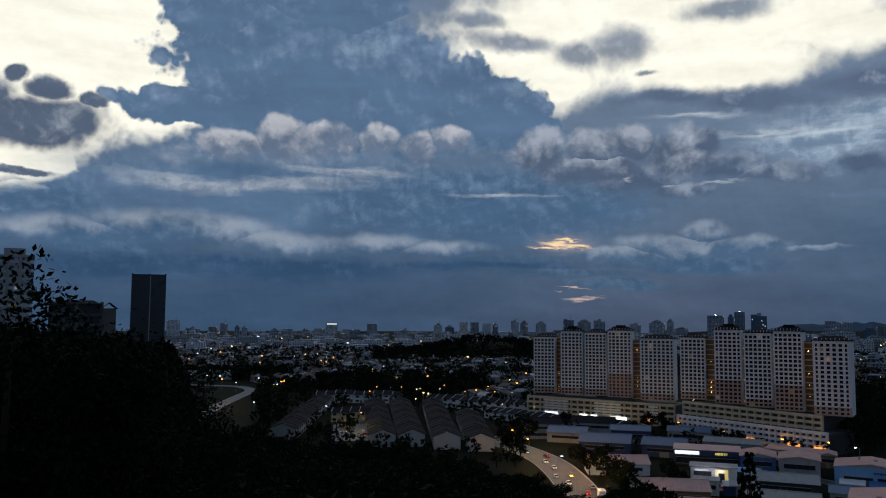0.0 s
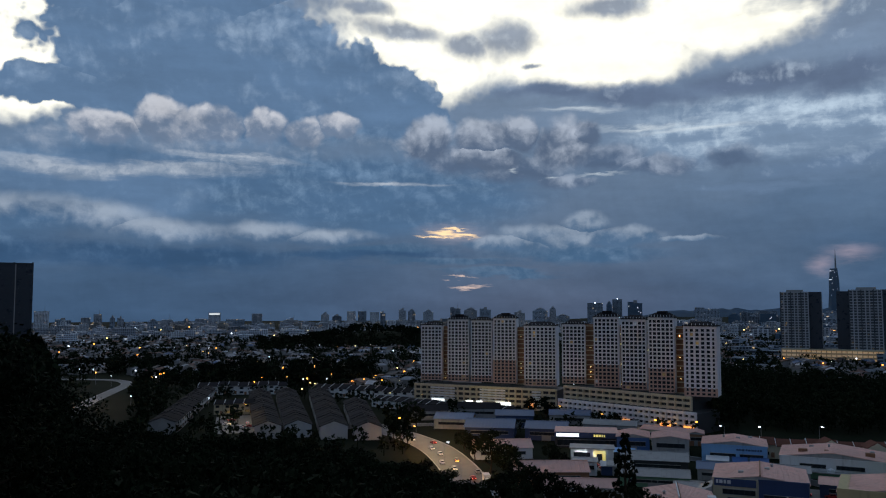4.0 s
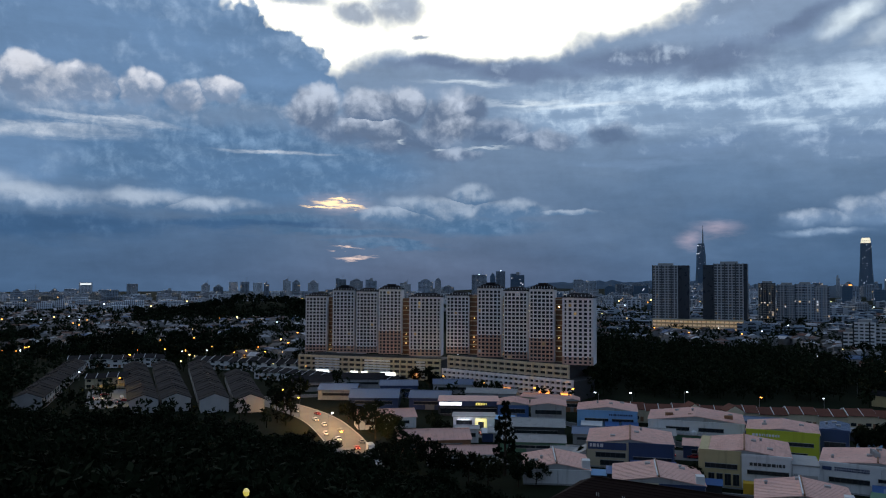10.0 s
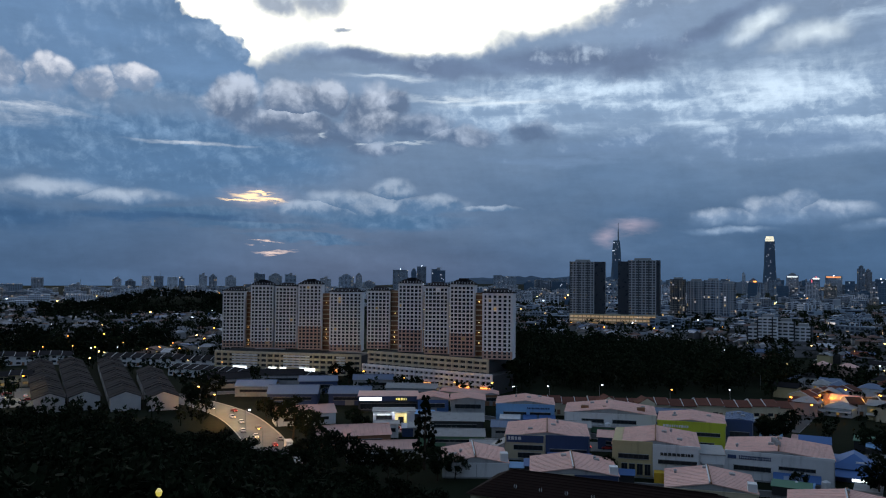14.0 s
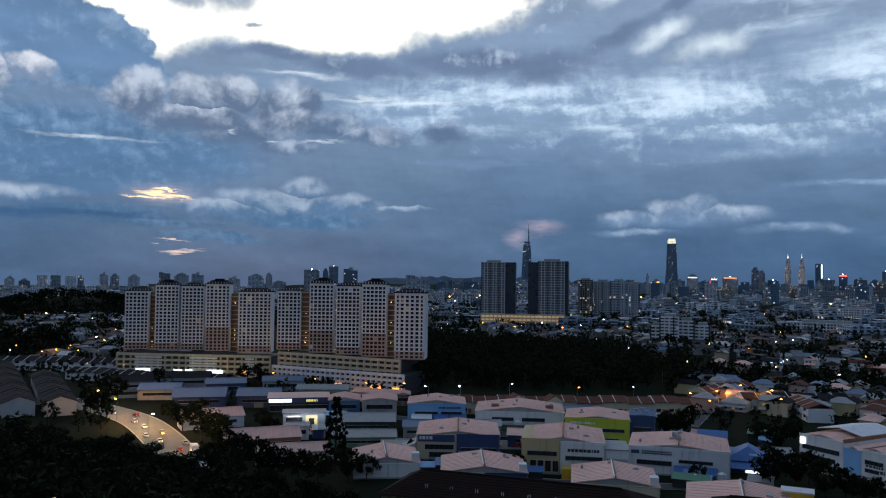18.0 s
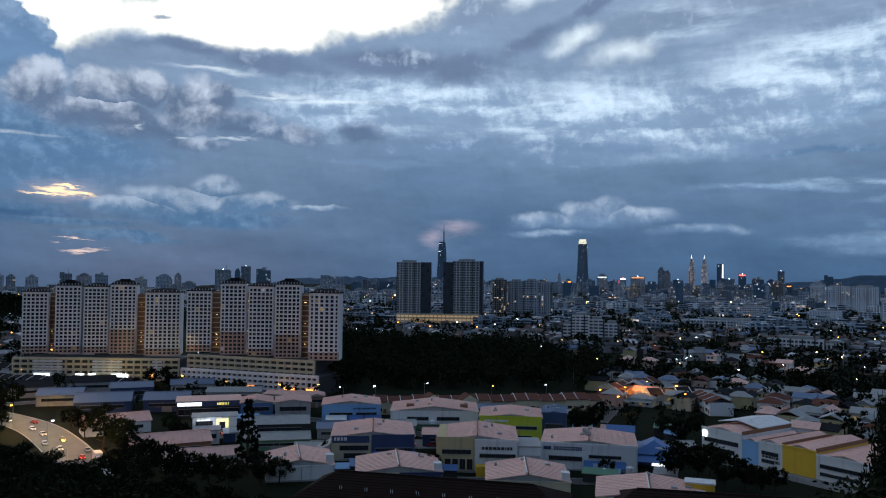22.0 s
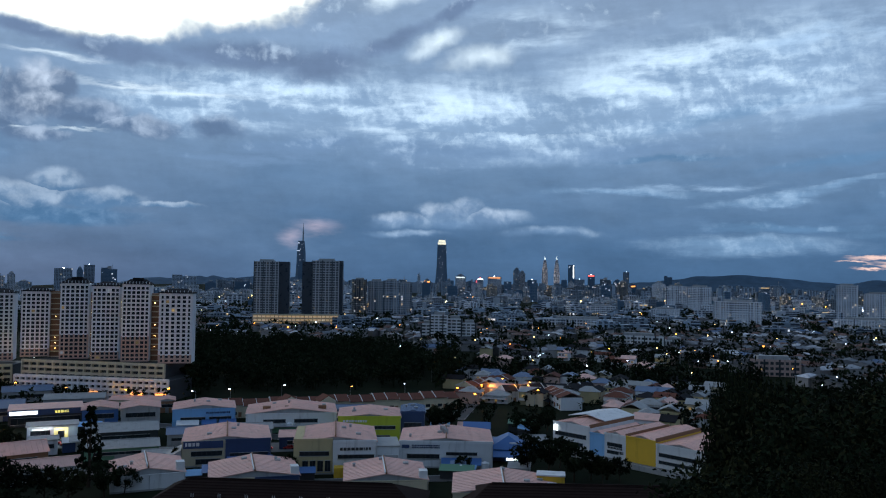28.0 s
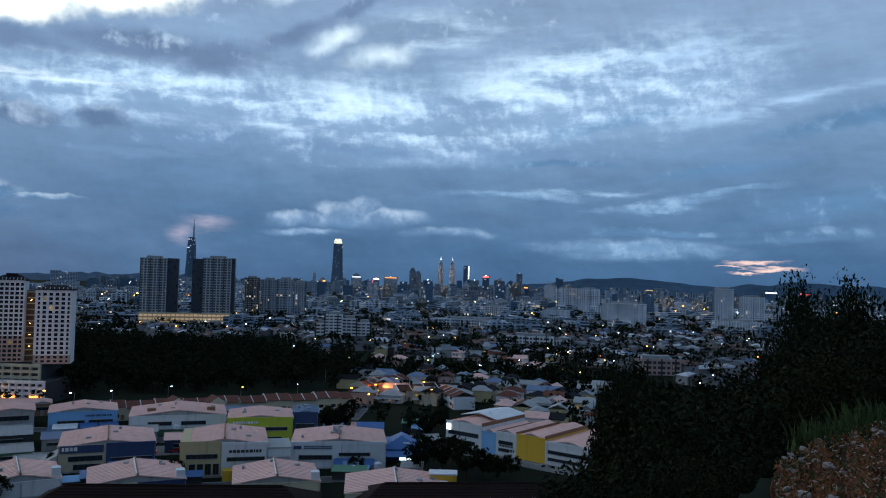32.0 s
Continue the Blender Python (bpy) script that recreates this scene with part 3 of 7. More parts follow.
def terrain(x, y):
    x, y = np.asarray(x, float), np.asarray(y, float)
    r, az = np.hypot(x, y), np.degrees(np.arctan2(-x, y))
    foot, crest, edge = np.interp(az, AZ, FOOT), np.interp(az, AZ, CREST), np.interp(az, AZ, EDGE)
    power = np.interp(az, (-70, 17.3, 19), (1.0, 1.0, 2.0))
    z = crest * (1 - np.clip(r / foot, 0, 1) ** power)
    shoulder = 63.4 - z
    z = z + shoulder * np.exp(-np.maximum(r - edge, 0) / 9.0)
    z = np.where(r > foot, 0.0, z * np.clip((foot - r) / 12, 0, 1))
    # the plain sinks away beyond the last towers on this side
    z = z - np.clip(r - 2620, 0, None) * 0.0145 * np.interp(az, (-22, -15, 30, 60), (0, 1, 1, 0))
    # the wooded hill in the middle of the town
    hx, hy = 1260 * math.sin(radians(3.0)), 1260 * math.cos(radians(3.0))
    return z + 25 * np.exp(-((x - hx) / 105) ** 2 - ((y - hy) / 90) ** 2)


def ground_z(x, y):
    return float(terrain(x, y))


def build_ground():
    radii = np.concatenate([[0.0], np.geomspace(1.0, 4900, 190)])
    sectors = 288
    a = np.arange(sectors) * 2 * np.pi / sectors
    v = [(0.0, 0.0, 63.4)]
    for r in radii[1:]:
        x, y = -r * np.sin(a), r * np.cos(a)
        z = terrain(x, y)
        v += list(zip(x.tolist(), y.tolist(), z.tolist()))
    f = [(0, 1 + i, 1 + (i + 1) % sectors) for i in range(sectors)]
    for k in range(len(radii) - 2):
        o, p = 1 + k * sectors, 1 + (k + 1) * sectors
        f += [(o + i, p + i, p + (i + 1) % sectors, o + (i + 1) % sectors) for i in range(sectors)]
    me = bpy.data.meshes.new("ground")
    me.from_pydata(v, [], f)
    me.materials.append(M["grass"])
    me.polygons.foreach_set("use_smooth", [True] * len(me.polygons))
    tagged(new("ground", me), "dark grassy ground of the valley and hillside", "ground", kind="structure")


build_ground()

# ---------------------------------------------------------------- the two apartment blocks
rnd = random.Random(7)
PANE = Form().box(-0.84, 0.84, 0, 0.08, -0.76, 0.76)
PANE_DARK, PANE_WARM, PANE_COOL = (PANE.mesh("window_pane", M[k]) for k in ("glass", "lit_warm", "lit_cool"))


def apartment_wing(block, inverse, m, width, z0, z1, paint, columns, lit=0.012):
    """One wing: a body behind a grid of piers and spandrels, with a recessed pane in each opening; some wings are pink low down."""
    storeys = round((z1 - z0 - 1.0) / 2.2)
    rise, bay = (z1 - z0 - 1.0) / storeys, width / columns
    pier, band = bay / 2 - 0.82, rise / 2 - 0.74
    body = part("wing", Form().box(-width / 2, width / 2, 0.6, 13, z0, z1 - 0.6), M["flat_white"], block, at=inverse @ m)
    change = z0 + rise * (round(storeys * 0.36) if paint == "flat_pink" else 2)
    for z, top, mat in ((z0, change, "flat_pink"), (change, z1, "flat_white")):
        upright = Form().box(-pier, pier, 0.0, 0.62, z, top).mesh("pier", M[mat])
        for i in range(columns + 1):
            part("pier", upright, None, body, at=Matrix.Translation((min(max(i * bay, pier), width - pier) - width / 2, 0, 0)))
    spandrels = [Form().box(-width / 2, width / 2, 0.03, 0.615, -band, band).mesh("spandrel", M[k]) for k in ("flat_pink", "flat_white")]
    for k in range(storeys + 1):
        z = z0 + k * rise + (band if k == 0 else 0.0)
        part("spandrel", spandrels[z > change - 0.1], None, body, at=Matrix.Translation((0, 0, z)))
    part("parapet", Form().box(-width / 2, width / 2, 0.02, 0.612, z1 - 1.0 + band, z1), M["flat_white"], body)
    ledge = Form().box(-width / 2 + 0.3, width / 2 - 0.3, -0.12, 0.05, 0.5, 0.6).mesh("ledge", M["concrete"])
    for k in range(1, storeys, 2):
        part("ledge", ledge, None, body, at=Matrix.Translation((0, 0, z0 + k * rise)))
    for k in range(storeys):
        for i in range(columns):
            q = rnd.random()
            me = PANE_WARM if q < lit * 0.65 else PANE_COOL if q < lit else PANE_DARK
            part("window_pane", me, None, body, at=Matrix.Translation((-width / 2 + (i + 0.5) * bay, 0.48, z0 + (k + 0.5) * rise)))
    return body


def wing_roof(body, width, z1, peaked):
    roof = Form()
    if peaked:
        roof.hip(-width / 2 - 0.6, width / 2 + 0.6, -0.5, 13.5, z1 + 0.01, z1 + 2.6, 3.5)
        roof.box(-width * 0.18, width * 0.18, 4, 9, z1 + 0.5, z1 + 3.4)
    else:
        roof.box(-width / 2 - 0.4, width / 2 + 0.4, -0.4, 13.4, z1 + 0.01, z1 + 0.6)
        roof.hip(-width / 2 + 1, width / 2 - 1, 1, 12, z1 + 0.6, z1 + 2.4, 3)
    part("roof", roof, M["tile_dark"], body)
    post = Form().box(-0.12, 0.12, 0.1, 0.34, z1, z1 + 1.5).mesh("parapet_post", M["flat_white"])
    for i in range(9):
        part("parapet_post", post, None, body, at=Matrix.Translation((-width / 2 + 0.3 + i * (width - 0.6) / 8, 0, 0)))


def stair_core(block, inverse, m, width, z0, z1):
    # a solid box; the stairwell's orange lamplight is put into its brown
    core = part("stair_core", Form().box(-width / 2, width / 2, 4, 12, z0, z1), M["brown"], block, "solid stair tower painted the brown of its lamplight, with lit landings", inverse @ m)
    slab = Form().box(-width / 2, width / 2, 2.6, 4.02, 0, 0.5).mesh("landing", M["cream"])
    k = z0
    while k < z1:
        part("landing", slab, None, core, at=Matrix.Translation((0, 0, k)))
        k += 2.9
    for n in range(5):
        z = z0 + 1.8 + 2.9 * rnd.randrange(max(1, int((z1 - z0) / 2.9) - 1))
        part("landing_light", Form().box(-0.3, 0.3, 3.85, 3.98, z, z + 0.25), M["lamp_warm"], core)


# block A, the farther one, and block B
block_a = thing("apartment_block", polar(-10.8, 525), "tall pale apartment block on a lit parking podium", "building", "apartment blocks")
inv = block_a.matrix_world.inverted()
for az, r, w, z1, n, paint, peaked in ((-7.08, 541, 14.2, 51.0, 6, "flat_white", False), (-9.01, 533, 14.5, 55.0, 6, "flat_white", True), (-10.67, 528, 14.0, 54.4, 6, "flat_white", False),
                                       (-12.33, 520, 15.0, 56.0, 6, "flat_pink", True), (-14.85, 506, 20.4, 51.6, 8, "flat_white", False)):
    wing_roof(apartment_wing(block_a, inv, polar(az, r, 0, -9), w, 14.0, z1, paint, n), w, z1, peaked)
for az, r, w in ((-8.03, 545, 5.5), (-13.43, 521, 6.5), (-9.87, 541, 2.6), (-11.5, 534, 2.6)):
    stair_core(block_a, inv, polar(az, r, 0, -9), w, 13, 50)
block_b = thing("apartment_block", polar(-21.4, 450), "tall pale apartment block beside the wooded slope", "building", "apartment blocks")
inv = block_b.matrix_world.inverted()
for az, r, w, z1, n, paint, peaked in ((-17.2, 486, 14.0, 53.0, 6, "flat_white", False), (-19.47, 468, 14.2, 57.8, 6, "flat_pink", True), (-21.35, 457, 13.7, 56.6, 6, "flat_white", False),
                                       (-23.2, 446, 13.7, 57.9, 6, "flat_pink", True), (-25.76, 433, 16.6, 53.6, 6, "flat_white", False)):
    wing_roof(apartment_wing(block_b, inv, polar(az, r, 0, -9), w, 17.6, z1, paint, n), w, z1, peaked)
for az, r, w in ((-18.31, 484, 6.5), (-24.37, 448, 6.5), (-20.43, 470, 2.4), (-22.28, 459, 2.4)):
    stair_core(block_b, inv, polar(az, r, 0, -9), w, 17, 53)


def parking_podium(block, inverse, m, width, top, columns, decks, paint, infill):
    """Parking decks: slabs, columns and low walls before a solid core, the bays' shade painted into its colour."""
    core = part("podium", Form().box(-width / 2, width / 2, 1.2, 26, 0, top), M["dark"], block, "solid core painted dark as the shade of parking bays", inverse @ m)
    for k in range(decks + 1):
        z = k * top / decks
        part("deck_parapet", Form().box(-width / 2 - 0.3, width / 2 + 0.3, -0.2, 1.3, max(0, z - 0.45), z + 0.9 if k < decks else z + 1.0), M[paint], core)
    post = Form().box(-0.4, 0.4, -0.35, 1.25, 0, top + 0.9).mesh("column", M[paint])
    for i in range(columns + 1):
        part("column", post, None, core, at=Matrix.Translation((-width / 2 + i * width / columns, 0, 0)))
    for a, b in infill:
        panel = Form()
        for k in range(6):
            panel.box(a * width, b * width, -0.5, -0.22, 2.5 + k * (top - 2.5) / 6, 2.5 + (k + 0.62) * (top - 2.5) / 6)
        part("louvre_screen", panel, M["white"], core, "white louvred screen")
    return core


pod = parking_podium(block_a, block_a.matrix_world.inverted(), polar(-10.75, 508, 0, -22), 96, 12.4, 22, 4, "cream", ((-0.38, -0.2), (-0.02, 0.16), (0.34, 0.4)))
for x, w in ((-31, 9), (-9, 5), (-2, 4), (14, 10), (33, 5)):
    part("shop_light", Form().box(x - w / 2, x + w / 2, -0.75, -0.55, 1.8, 4.2), M["sign_white" if x < 30 else "sign_amber"], pod, "lit shop front")
pod = parking_podium(block_b, block_b.matrix_world.inverted(), polar(-20.5, 438, 0, -33), 84, 10.4, 26, 4, "flat_white", ())
parking_podium(block_b, block_b.matrix_world.inverted(), polar(-20.6, 450, 0, -33), 80, 16.8, 18, 6, "cream", ())
for x in (2, 26, 39):
    part("shop_light", Form().box(x - 3, x + 3, -0.8, -0.45, 1.8, 4.4), M["sign_amber"], pod, "amber-lit car entrance")


# ---------------------------------------------------------------- the dark twin towers on their lit podium
def slab_tower(name, m, width, depth, z0, z1, label, fins, body="navy", band="concrete", storey=3.0, group="", lit=12, cat="building", slab_z=(-0.5, 0.35), plant=True):
    t = thing(name, m, label, cat, group)
    part("body", Form().box(-width / 2, width / 2, 0.6, depth, z0, z1), M[body], t)
    slab = Form().box(-width / 2 + 0.3, width / 2 - 0.3, 0.12, 0.62, *slab_z).mesh("floor_slab", M[band])
    n = int((z1 - z0) / storey)
    for k in range(n + 1):
        part("floor_slab", slab, None, t, at=Matrix.Translation((0, 0, z0 + k * (z1 - z0) / n)))
    for i in range(fins + 1):
        x = -width / 2 + i * width / fins
        part("fin", Form().box(x - 0.55, x + 0.55, 0.0, 0.66, z0, z1 + 0.8), M[band if i % 3 else body], t)
    for i in range(lit):
        x, k = rnd.uniform(-0.46, 0.46) * width, rnd.randrange(n)
        part("lit_window", Form().box(x - 0.6, x + 0.6, 0.3, 0.66, z0 + k * storey + 0.8, z0 + k * storey + 1.8), M["lit_warm" if i % 3 else "lit_cool"], t)
    if plant:
        part("roof_plant", Form().box(-width * 0.3, width * 0.3, depth * 0.3, depth * 0.8, z1, z1 + 3), M["concrete"], t)
    return t


M["tower_dark"] = material("charcoal_tower_glass", (0.035, 0.042, 0.055), 0.3, vary=0.15, grain=0.2)
M["twin_dark"] = material("smoked_tower_glass", (0.06, 0.068, 0.08), 0.3, vary=0.15, grain=0.2)
M["tower_band"] = material("grey_tower_slabs", (0.42, 0.43, 0.45), 0.7, vary=0.2, grain=0.3)
t = slab_tower("residential_tower", polar(-31.75, 960, 0, -4), 28, 26, 17, 78, "dark grey residential tower on a lit podium", 8, "twin_dark", "tower_band", 2.9, "twin towers", 24)
part("side_wing", Form().box(14.1, 27, 4, 26, 17, 78.5), M["tower_dark"], t)
t = slab_tower("residential_tower", polar(-35.9, 955, 0, -4), 31, 26, 17, 80, "dark grey residential tower on a lit podium", 8, "twin_dark", "tower_band", 2.9, "twin towers", 30)
part("side_wing", Form().box(-28, -15.6, 4, 26, 17, 79), M["tower_dark"], t)
part("side_wing", Form().box(15.6, 20, 3, 26, 17, 80.5), M["tower_dark"], t)
podium = thing("parking_podium", polar(-33.9, 945, 0, -2), "parking podium glowing yellow below the twin towers", "building")
# solid block, coloured near-black as the shade behind the decks
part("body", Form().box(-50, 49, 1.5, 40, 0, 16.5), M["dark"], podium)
gold = lamp_glow("yellow_lit_deck", srgb(230, 170, 60), 0.42)
for k in range(4):
    part("lit_deck", Form().box(-49, 48, 0.8, 1.48, 1.2 + k * 4, 3.4 + k * 4), gold, podium, "deck lit yellow inside")
    part("parapet", Form().box(-50, 49, 0, 0.78, 3.4 + k * 4, 5.2 + k * 4), M["cream"], podium)
for i in range(21):
    part("column", Form().box(-50 + i * 4.9, -49.1 + i * 4.9, -0.1, 0.82, 0, 17), M["cream"], podium)


# ---------------------------------------------------------------- landmarks of the far city
def crystal(name, m, levels, label, mat, turn=math.pi / 4):
    """A tapering tower: (height, half width, half depth, cut corner share) from the ground up."""
    t = thing(name, m, label, "skyscraper")
    f, rings = Form(), []
    for z, a, b, cut in levels:
        p = []
        for sx, sy in ((1, 1), (-1, 1), (-1, -1), (1, -1)):
            q = [(sx * a, sy * b * (1 - cut), z), (sx * a * (1 - cut), sy * b, z)]
            p += q if sx * sy > 0 else q[::-1]
        rings.append(p)
    n = 8
    faces = [(k * n + i, k * n + (i + 1) % n, (k + 1) * n + (i + 1) % n, (k + 1) * n + i) for k in range(len(rings) - 1) for i in range(n)]
    f.faces([q for p in rings for q in p], faces + [tuple(range((len(rings) - 1) * n, len(rings) * n))])
    part("shaft", f, mat, t)
    return t


t = crystal("spire_skyscraper", polar(-34.15, 4500), ((0, 30, 30, 0.2), (60, 29, 29, 0.5), (120, 25, 25, 0.25), (180, 24, 24, 0.55), (246, 17, 17, 0.3)), "very tall faceted blue glass tower with a spire", M["far_glass"])
part("spire", Form().tube(9, 0, 240, 300, 4.5, 3.5, 8).tube(9, 0, 300, 346, 2.6, 0.8, 8), M["steel"], t)
t = crystal("finance_skyscraper", polar(-44.2, 4400), ((0, 36, 36, 0.15), (110, 28, 28, 0.15), (235, 24, 24, 0.2)), "tall dark blue office tower with a glowing crown", M["far_glass"])
crown = lamp_glow("glowing_crown", srgb(240, 228, 190), 0.8)
crown_form = Form()
for i in range(5):
    crown_form.box(-21 + i * 8.6, -14.5 + i * 8.6, -22, 22, 236, 252)
crown_form.box(-22, 22, -21, 21, 240, 243).box(-18, 18, -19, 19, 252, 261)
part("crown", crown_form, crown, t)
twin_skin = towers_skin("steel_twin_tower", (0.35, 0.33, 0.35), (0.1, 0.1, 0.12), srgb(255, 225, 205), 4, 3, 0.3, 0.7)
for az in (-51.62, -52.46):
    t = thing("stepped_skyscraper", polar(az, 4600), "slender stepped steel tower lit at dusk", "skyscraper", "stepped twin towers")
    f = Form()
    for z0, z1, r in ((0, 90, 17), (90, 118, 15), (118, 140, 12), (140, 156, 9), (156, 166, 5.5)):
        f.tube(0, 0, z0, z1, r, r, 12)
    part("shaft", f, twin_skin, t)
    part("pinnacle", Form().tube(0, 0, 166, 176, 4, 1, 8).tube(0, 0, 176, 186, 0.9, 0.4, 6), M["sign_white"], t)
t = thing("lit_slab_tower", polar(-53.5, 4300), "slim office tower with a bright lit edge", "skyscraper")
part("shaft", Form().box(-18, 18, 0, 30, 0, 132), M["far_glass"], t)
part("lit_edge", Form().box(8, 14, -1.2, -0.1, 60, 130), M["sign_white"], t)
t = thing("red_screen_tower", polar(-46.9, 3600), "office tower with a tall glowing screen", "skyscraper")
part("shaft", Form().box(-18, 18, 0, 30, 0, 48), M["far_grey"], t)
part("screen", Form().box(-12, 12, -1.2, -0.1, 4, 46), lamp_glow("red_screen", srgb(250, 60, 70), 0.9), t)

# ---------------------------------------------------------------- the skyline
SKINS = ("far_pale", "far_grey", "far_glass", "far_pale", "far_grey", "far_gold")


def skyline_tower(az, r, width, depth, top, skin, twist=0.0):
    t = thing("tower_block", polar(az, r, 0, twist), {"far_pale": "pale tower block of flats in the distance", "far_grey": "grey office block in the distance", "far_glass": "dark glass office tower in the distance", "far_gold": "tower block with many lit windows"}[skin], "building", "skyline")
    f = Form().box(-width / 2, width / 2, 0, depth, 0, top)
    style = rnd.random()
    if style < 0.35:
        f.box(-width * 0.3, width * 0.3, depth * 0.2, depth * 0.8, top, top * 1.06 + 2)
    elif style < 0.6:
        f.box(-width / 2, -width * 0.1, 1, depth, top, top * 1.04 + 1.5)
    part("body", f, M[skin], t)
    if style < 0.5:
        part("roof_plant", Form().box(-width * 0.12, width * 0.14, depth * 0.3, depth * 0.6, top * 1.06 + 2 if style < 0.35 else top, top * 1.06 + 5), M["concrete"], t)
    if top > 50 and style > 0.75:
        part("roof_light", Form().box(-1.2, 1.2, 0, 2, top, top + 2.2), M["lamp_red" if style < 0.85 else "lamp_white"], t)
    return t


def skyline(a0, a1, count, r0, r1, e0, e1, w0=16, w1=34):
    """A stretch of the skyline: how high its roofs stand above or below eye level, in degrees."""
    for i in range(count):
        az = a0 + (a1 - a0) * (i + rnd.random()) / count
        r = rnd.uniform(r0, r1)
        top = max(12.0, EYE + r * math.tan(radians(e0 + (e1 - e0) * rnd.random() ** 1.6)))
        skyline_tower(az, r, rnd.uniform(w0, w1) * r / 2200, rnd.uniform(16, 30), top, rnd.choice(SKINS), rnd.uniform(-25, 25))


skyline(22, -6, 60, 1900, 2500, -1.75, -1.0, 10, 26)
skyline(-6, -30, 42, 1900, 3000, -1.6, -0.7)
skyline(-26, -44, 34, 1500, 2600, -2.1, -0.9)
skyline(-43, -62, 62, 2000, 3600, -1.4, -0.35)
skyline(-40, -62, 28, 1500, 2000, -2.2, -1.4)
skyline(-60, -84, 44, 1700, 2800, -1.7, -0.8, 14, 30)
skyline(-56, -84, 22, 1250, 1700, -2.4, -1.5, 16, 34)
SIGNS = {"w": "sign_white", "a": "sign_amber", "r": "lamp_red"}


def named_towers(r, skins, rows):
    """Towers that stand out of the skyline: azimuth, breadth and roof height in degrees, and a lit crown where there is one."""
    for k, (az, wide, el, *sign) in enumerate(rows):
        width, top = radians(wide) * r * 0.94, EYE + r * math.tan(radians(el))
        t = skyline_tower(az, r + 30 * (k % 4), width, 26, top, skins[k % len(skins)], 0.0)
        if sign:
            part("lit_crown", Form().box(-width * 0.42, width * 0.42, -0.6, -0.1, top - 6, top - 2), M[SIGNS[sign[0]]], t, "bright band of light below the roof")
        elif k % 3 == 0:
            part("mast", Form().tube(width * 0.2, 8, top, top + 14, 0.5, 0.3, 6), M["steel"], t)


named_towers(2300, ("far_pale", "far_grey", "far_pale"), ((18.85, 0.94, -0.43), (17.6, 1.03, -1.03), (16.26, 0.63, -0.88), (15.53, 0.56, -0.66), (14.63, 0.36, -0.89), (14.13, 0.43, -0.96), (11.16, 0.74, -1.05), (9.95, 0.56, -1.13), (9.02, 0.76, -0.97), (8.1, 0.88, -0.56, "w"), (6.7, 1.36, -1.06), (5.24, 0.78, -0.66), (2.87, 0.79, -1.1)))
named_towers(2400, ("far_pale", "far_grey"), ((0.51, 0.6, -0.72), (-0.33, 0.7, -0.86), (-1.34, 0.66, -0.5), (-2.12, 0.66, -0.5), (-3.0, 0.7, -0.55), (-3.6, 0.4, -0.64), (-5.0, 0.58, -0.45), (-5.66, 0.58, -0.52), (-6.85, 0.78, -0.55), (-8.81, 0.79, -0.29), (-9.9, 1.0, -0.42), (-10.96, 0.88, -0.39), (-13.42, 0.81, -0.61), (-14.87, 1.14, -0.43), (-15.77, 0.49, -0.34)))
named_towers(2500, ("far_grey", "far_glass"), ((-18.74, 1.14, 0.1), (-19.72, 0.41, 0.03), (-20.28, 0.73, 0.36), (-21.49, 1.1, 0.09), (-26.27, 1.72, -0.3), (-28.01, 0.79, -0.75), (-29.2, 0.7, -0.85), (-30.14, 1.1, -0.65), (-37.2, 0.5, -0.6)))
named_towers(2800, ("far_grey", "far_pale", "far_glass"), ((-41.41, 0.63, -0.34), (-42.58, 0.23, 0.0), (-43.17, 0.54, -0.4, "a"), (-44.8, 0.38, -0.64), (-45.58, 0.8, -0.04, "w"), (-46.4, 0.53, -0.42), (-47.0, 0.5, -0.15, "w"), (-48.03, 1.1, -0.04, "a"), (-48.97, 0.59, -0.37), (-49.6, 0.5, 0.45), (-50.0, 0.5, 0.25), (-50.72, 0.72, -0.23), (-51.4, 0.4, -0.45)))
named_towers(2900, ("far_glass", "far_grey"), ((-52.99, 0.42, -0.19), (-54.07, 0.76, -0.14), (-54.89, 0.54, 0.21, "r"), (-55.88, 0.84, -0.14), (-56.69, 0.59, -0.24), (-57.3, 0.46, 0.43), (-57.79, 0.36, -0.5, "a"), (-58.16, 0.77, -0.87), (-60.15, 0.57, 0.11), (-67.08, 0.8, -0.35), (-67.92, 0.82, -1.0), (-69.34, 0.67, -0.64), (-74.28, 0.9, -0.36, "w"), (-76.33, 0.8, -0.4, "r"), (-77.59, 0.5, -0.44), (-79.29, 0.96, -0.31)))
for az, r, w, z1, n in ((-62.2, 1518, 40, 51, 5), (-60.7, 1540, 36, 51, 5), (-64.64, 1110, 58, 36, 8), (-71.28, 1299, 28, 59, 4), (-73.05, 1339, 38, 47, 5), (-72.1, 1100, 62, 18, 8), (-55.54, 1281, 46, 20, 6), (-59.97, 1268, 42, 18, 6), (-53.9, 985, 85, 14, 10)):
    slab_tower("tower_block", polar(az, r, 0, rnd.uniform(-10, 10)), w, 16, 0, z1, "pale slab block of flats with banded floors", n, "far_pale", "flat_white", 3.0, "slab blocks", 6)
slab_tower("tower_block", polar(-38.3, 1150, 0, -5), 20, 16, 0, 57, "tower block with gold-lit stairwells", 4, "far_gold", "tower_dark", 3.0, "slab blocks", 10)
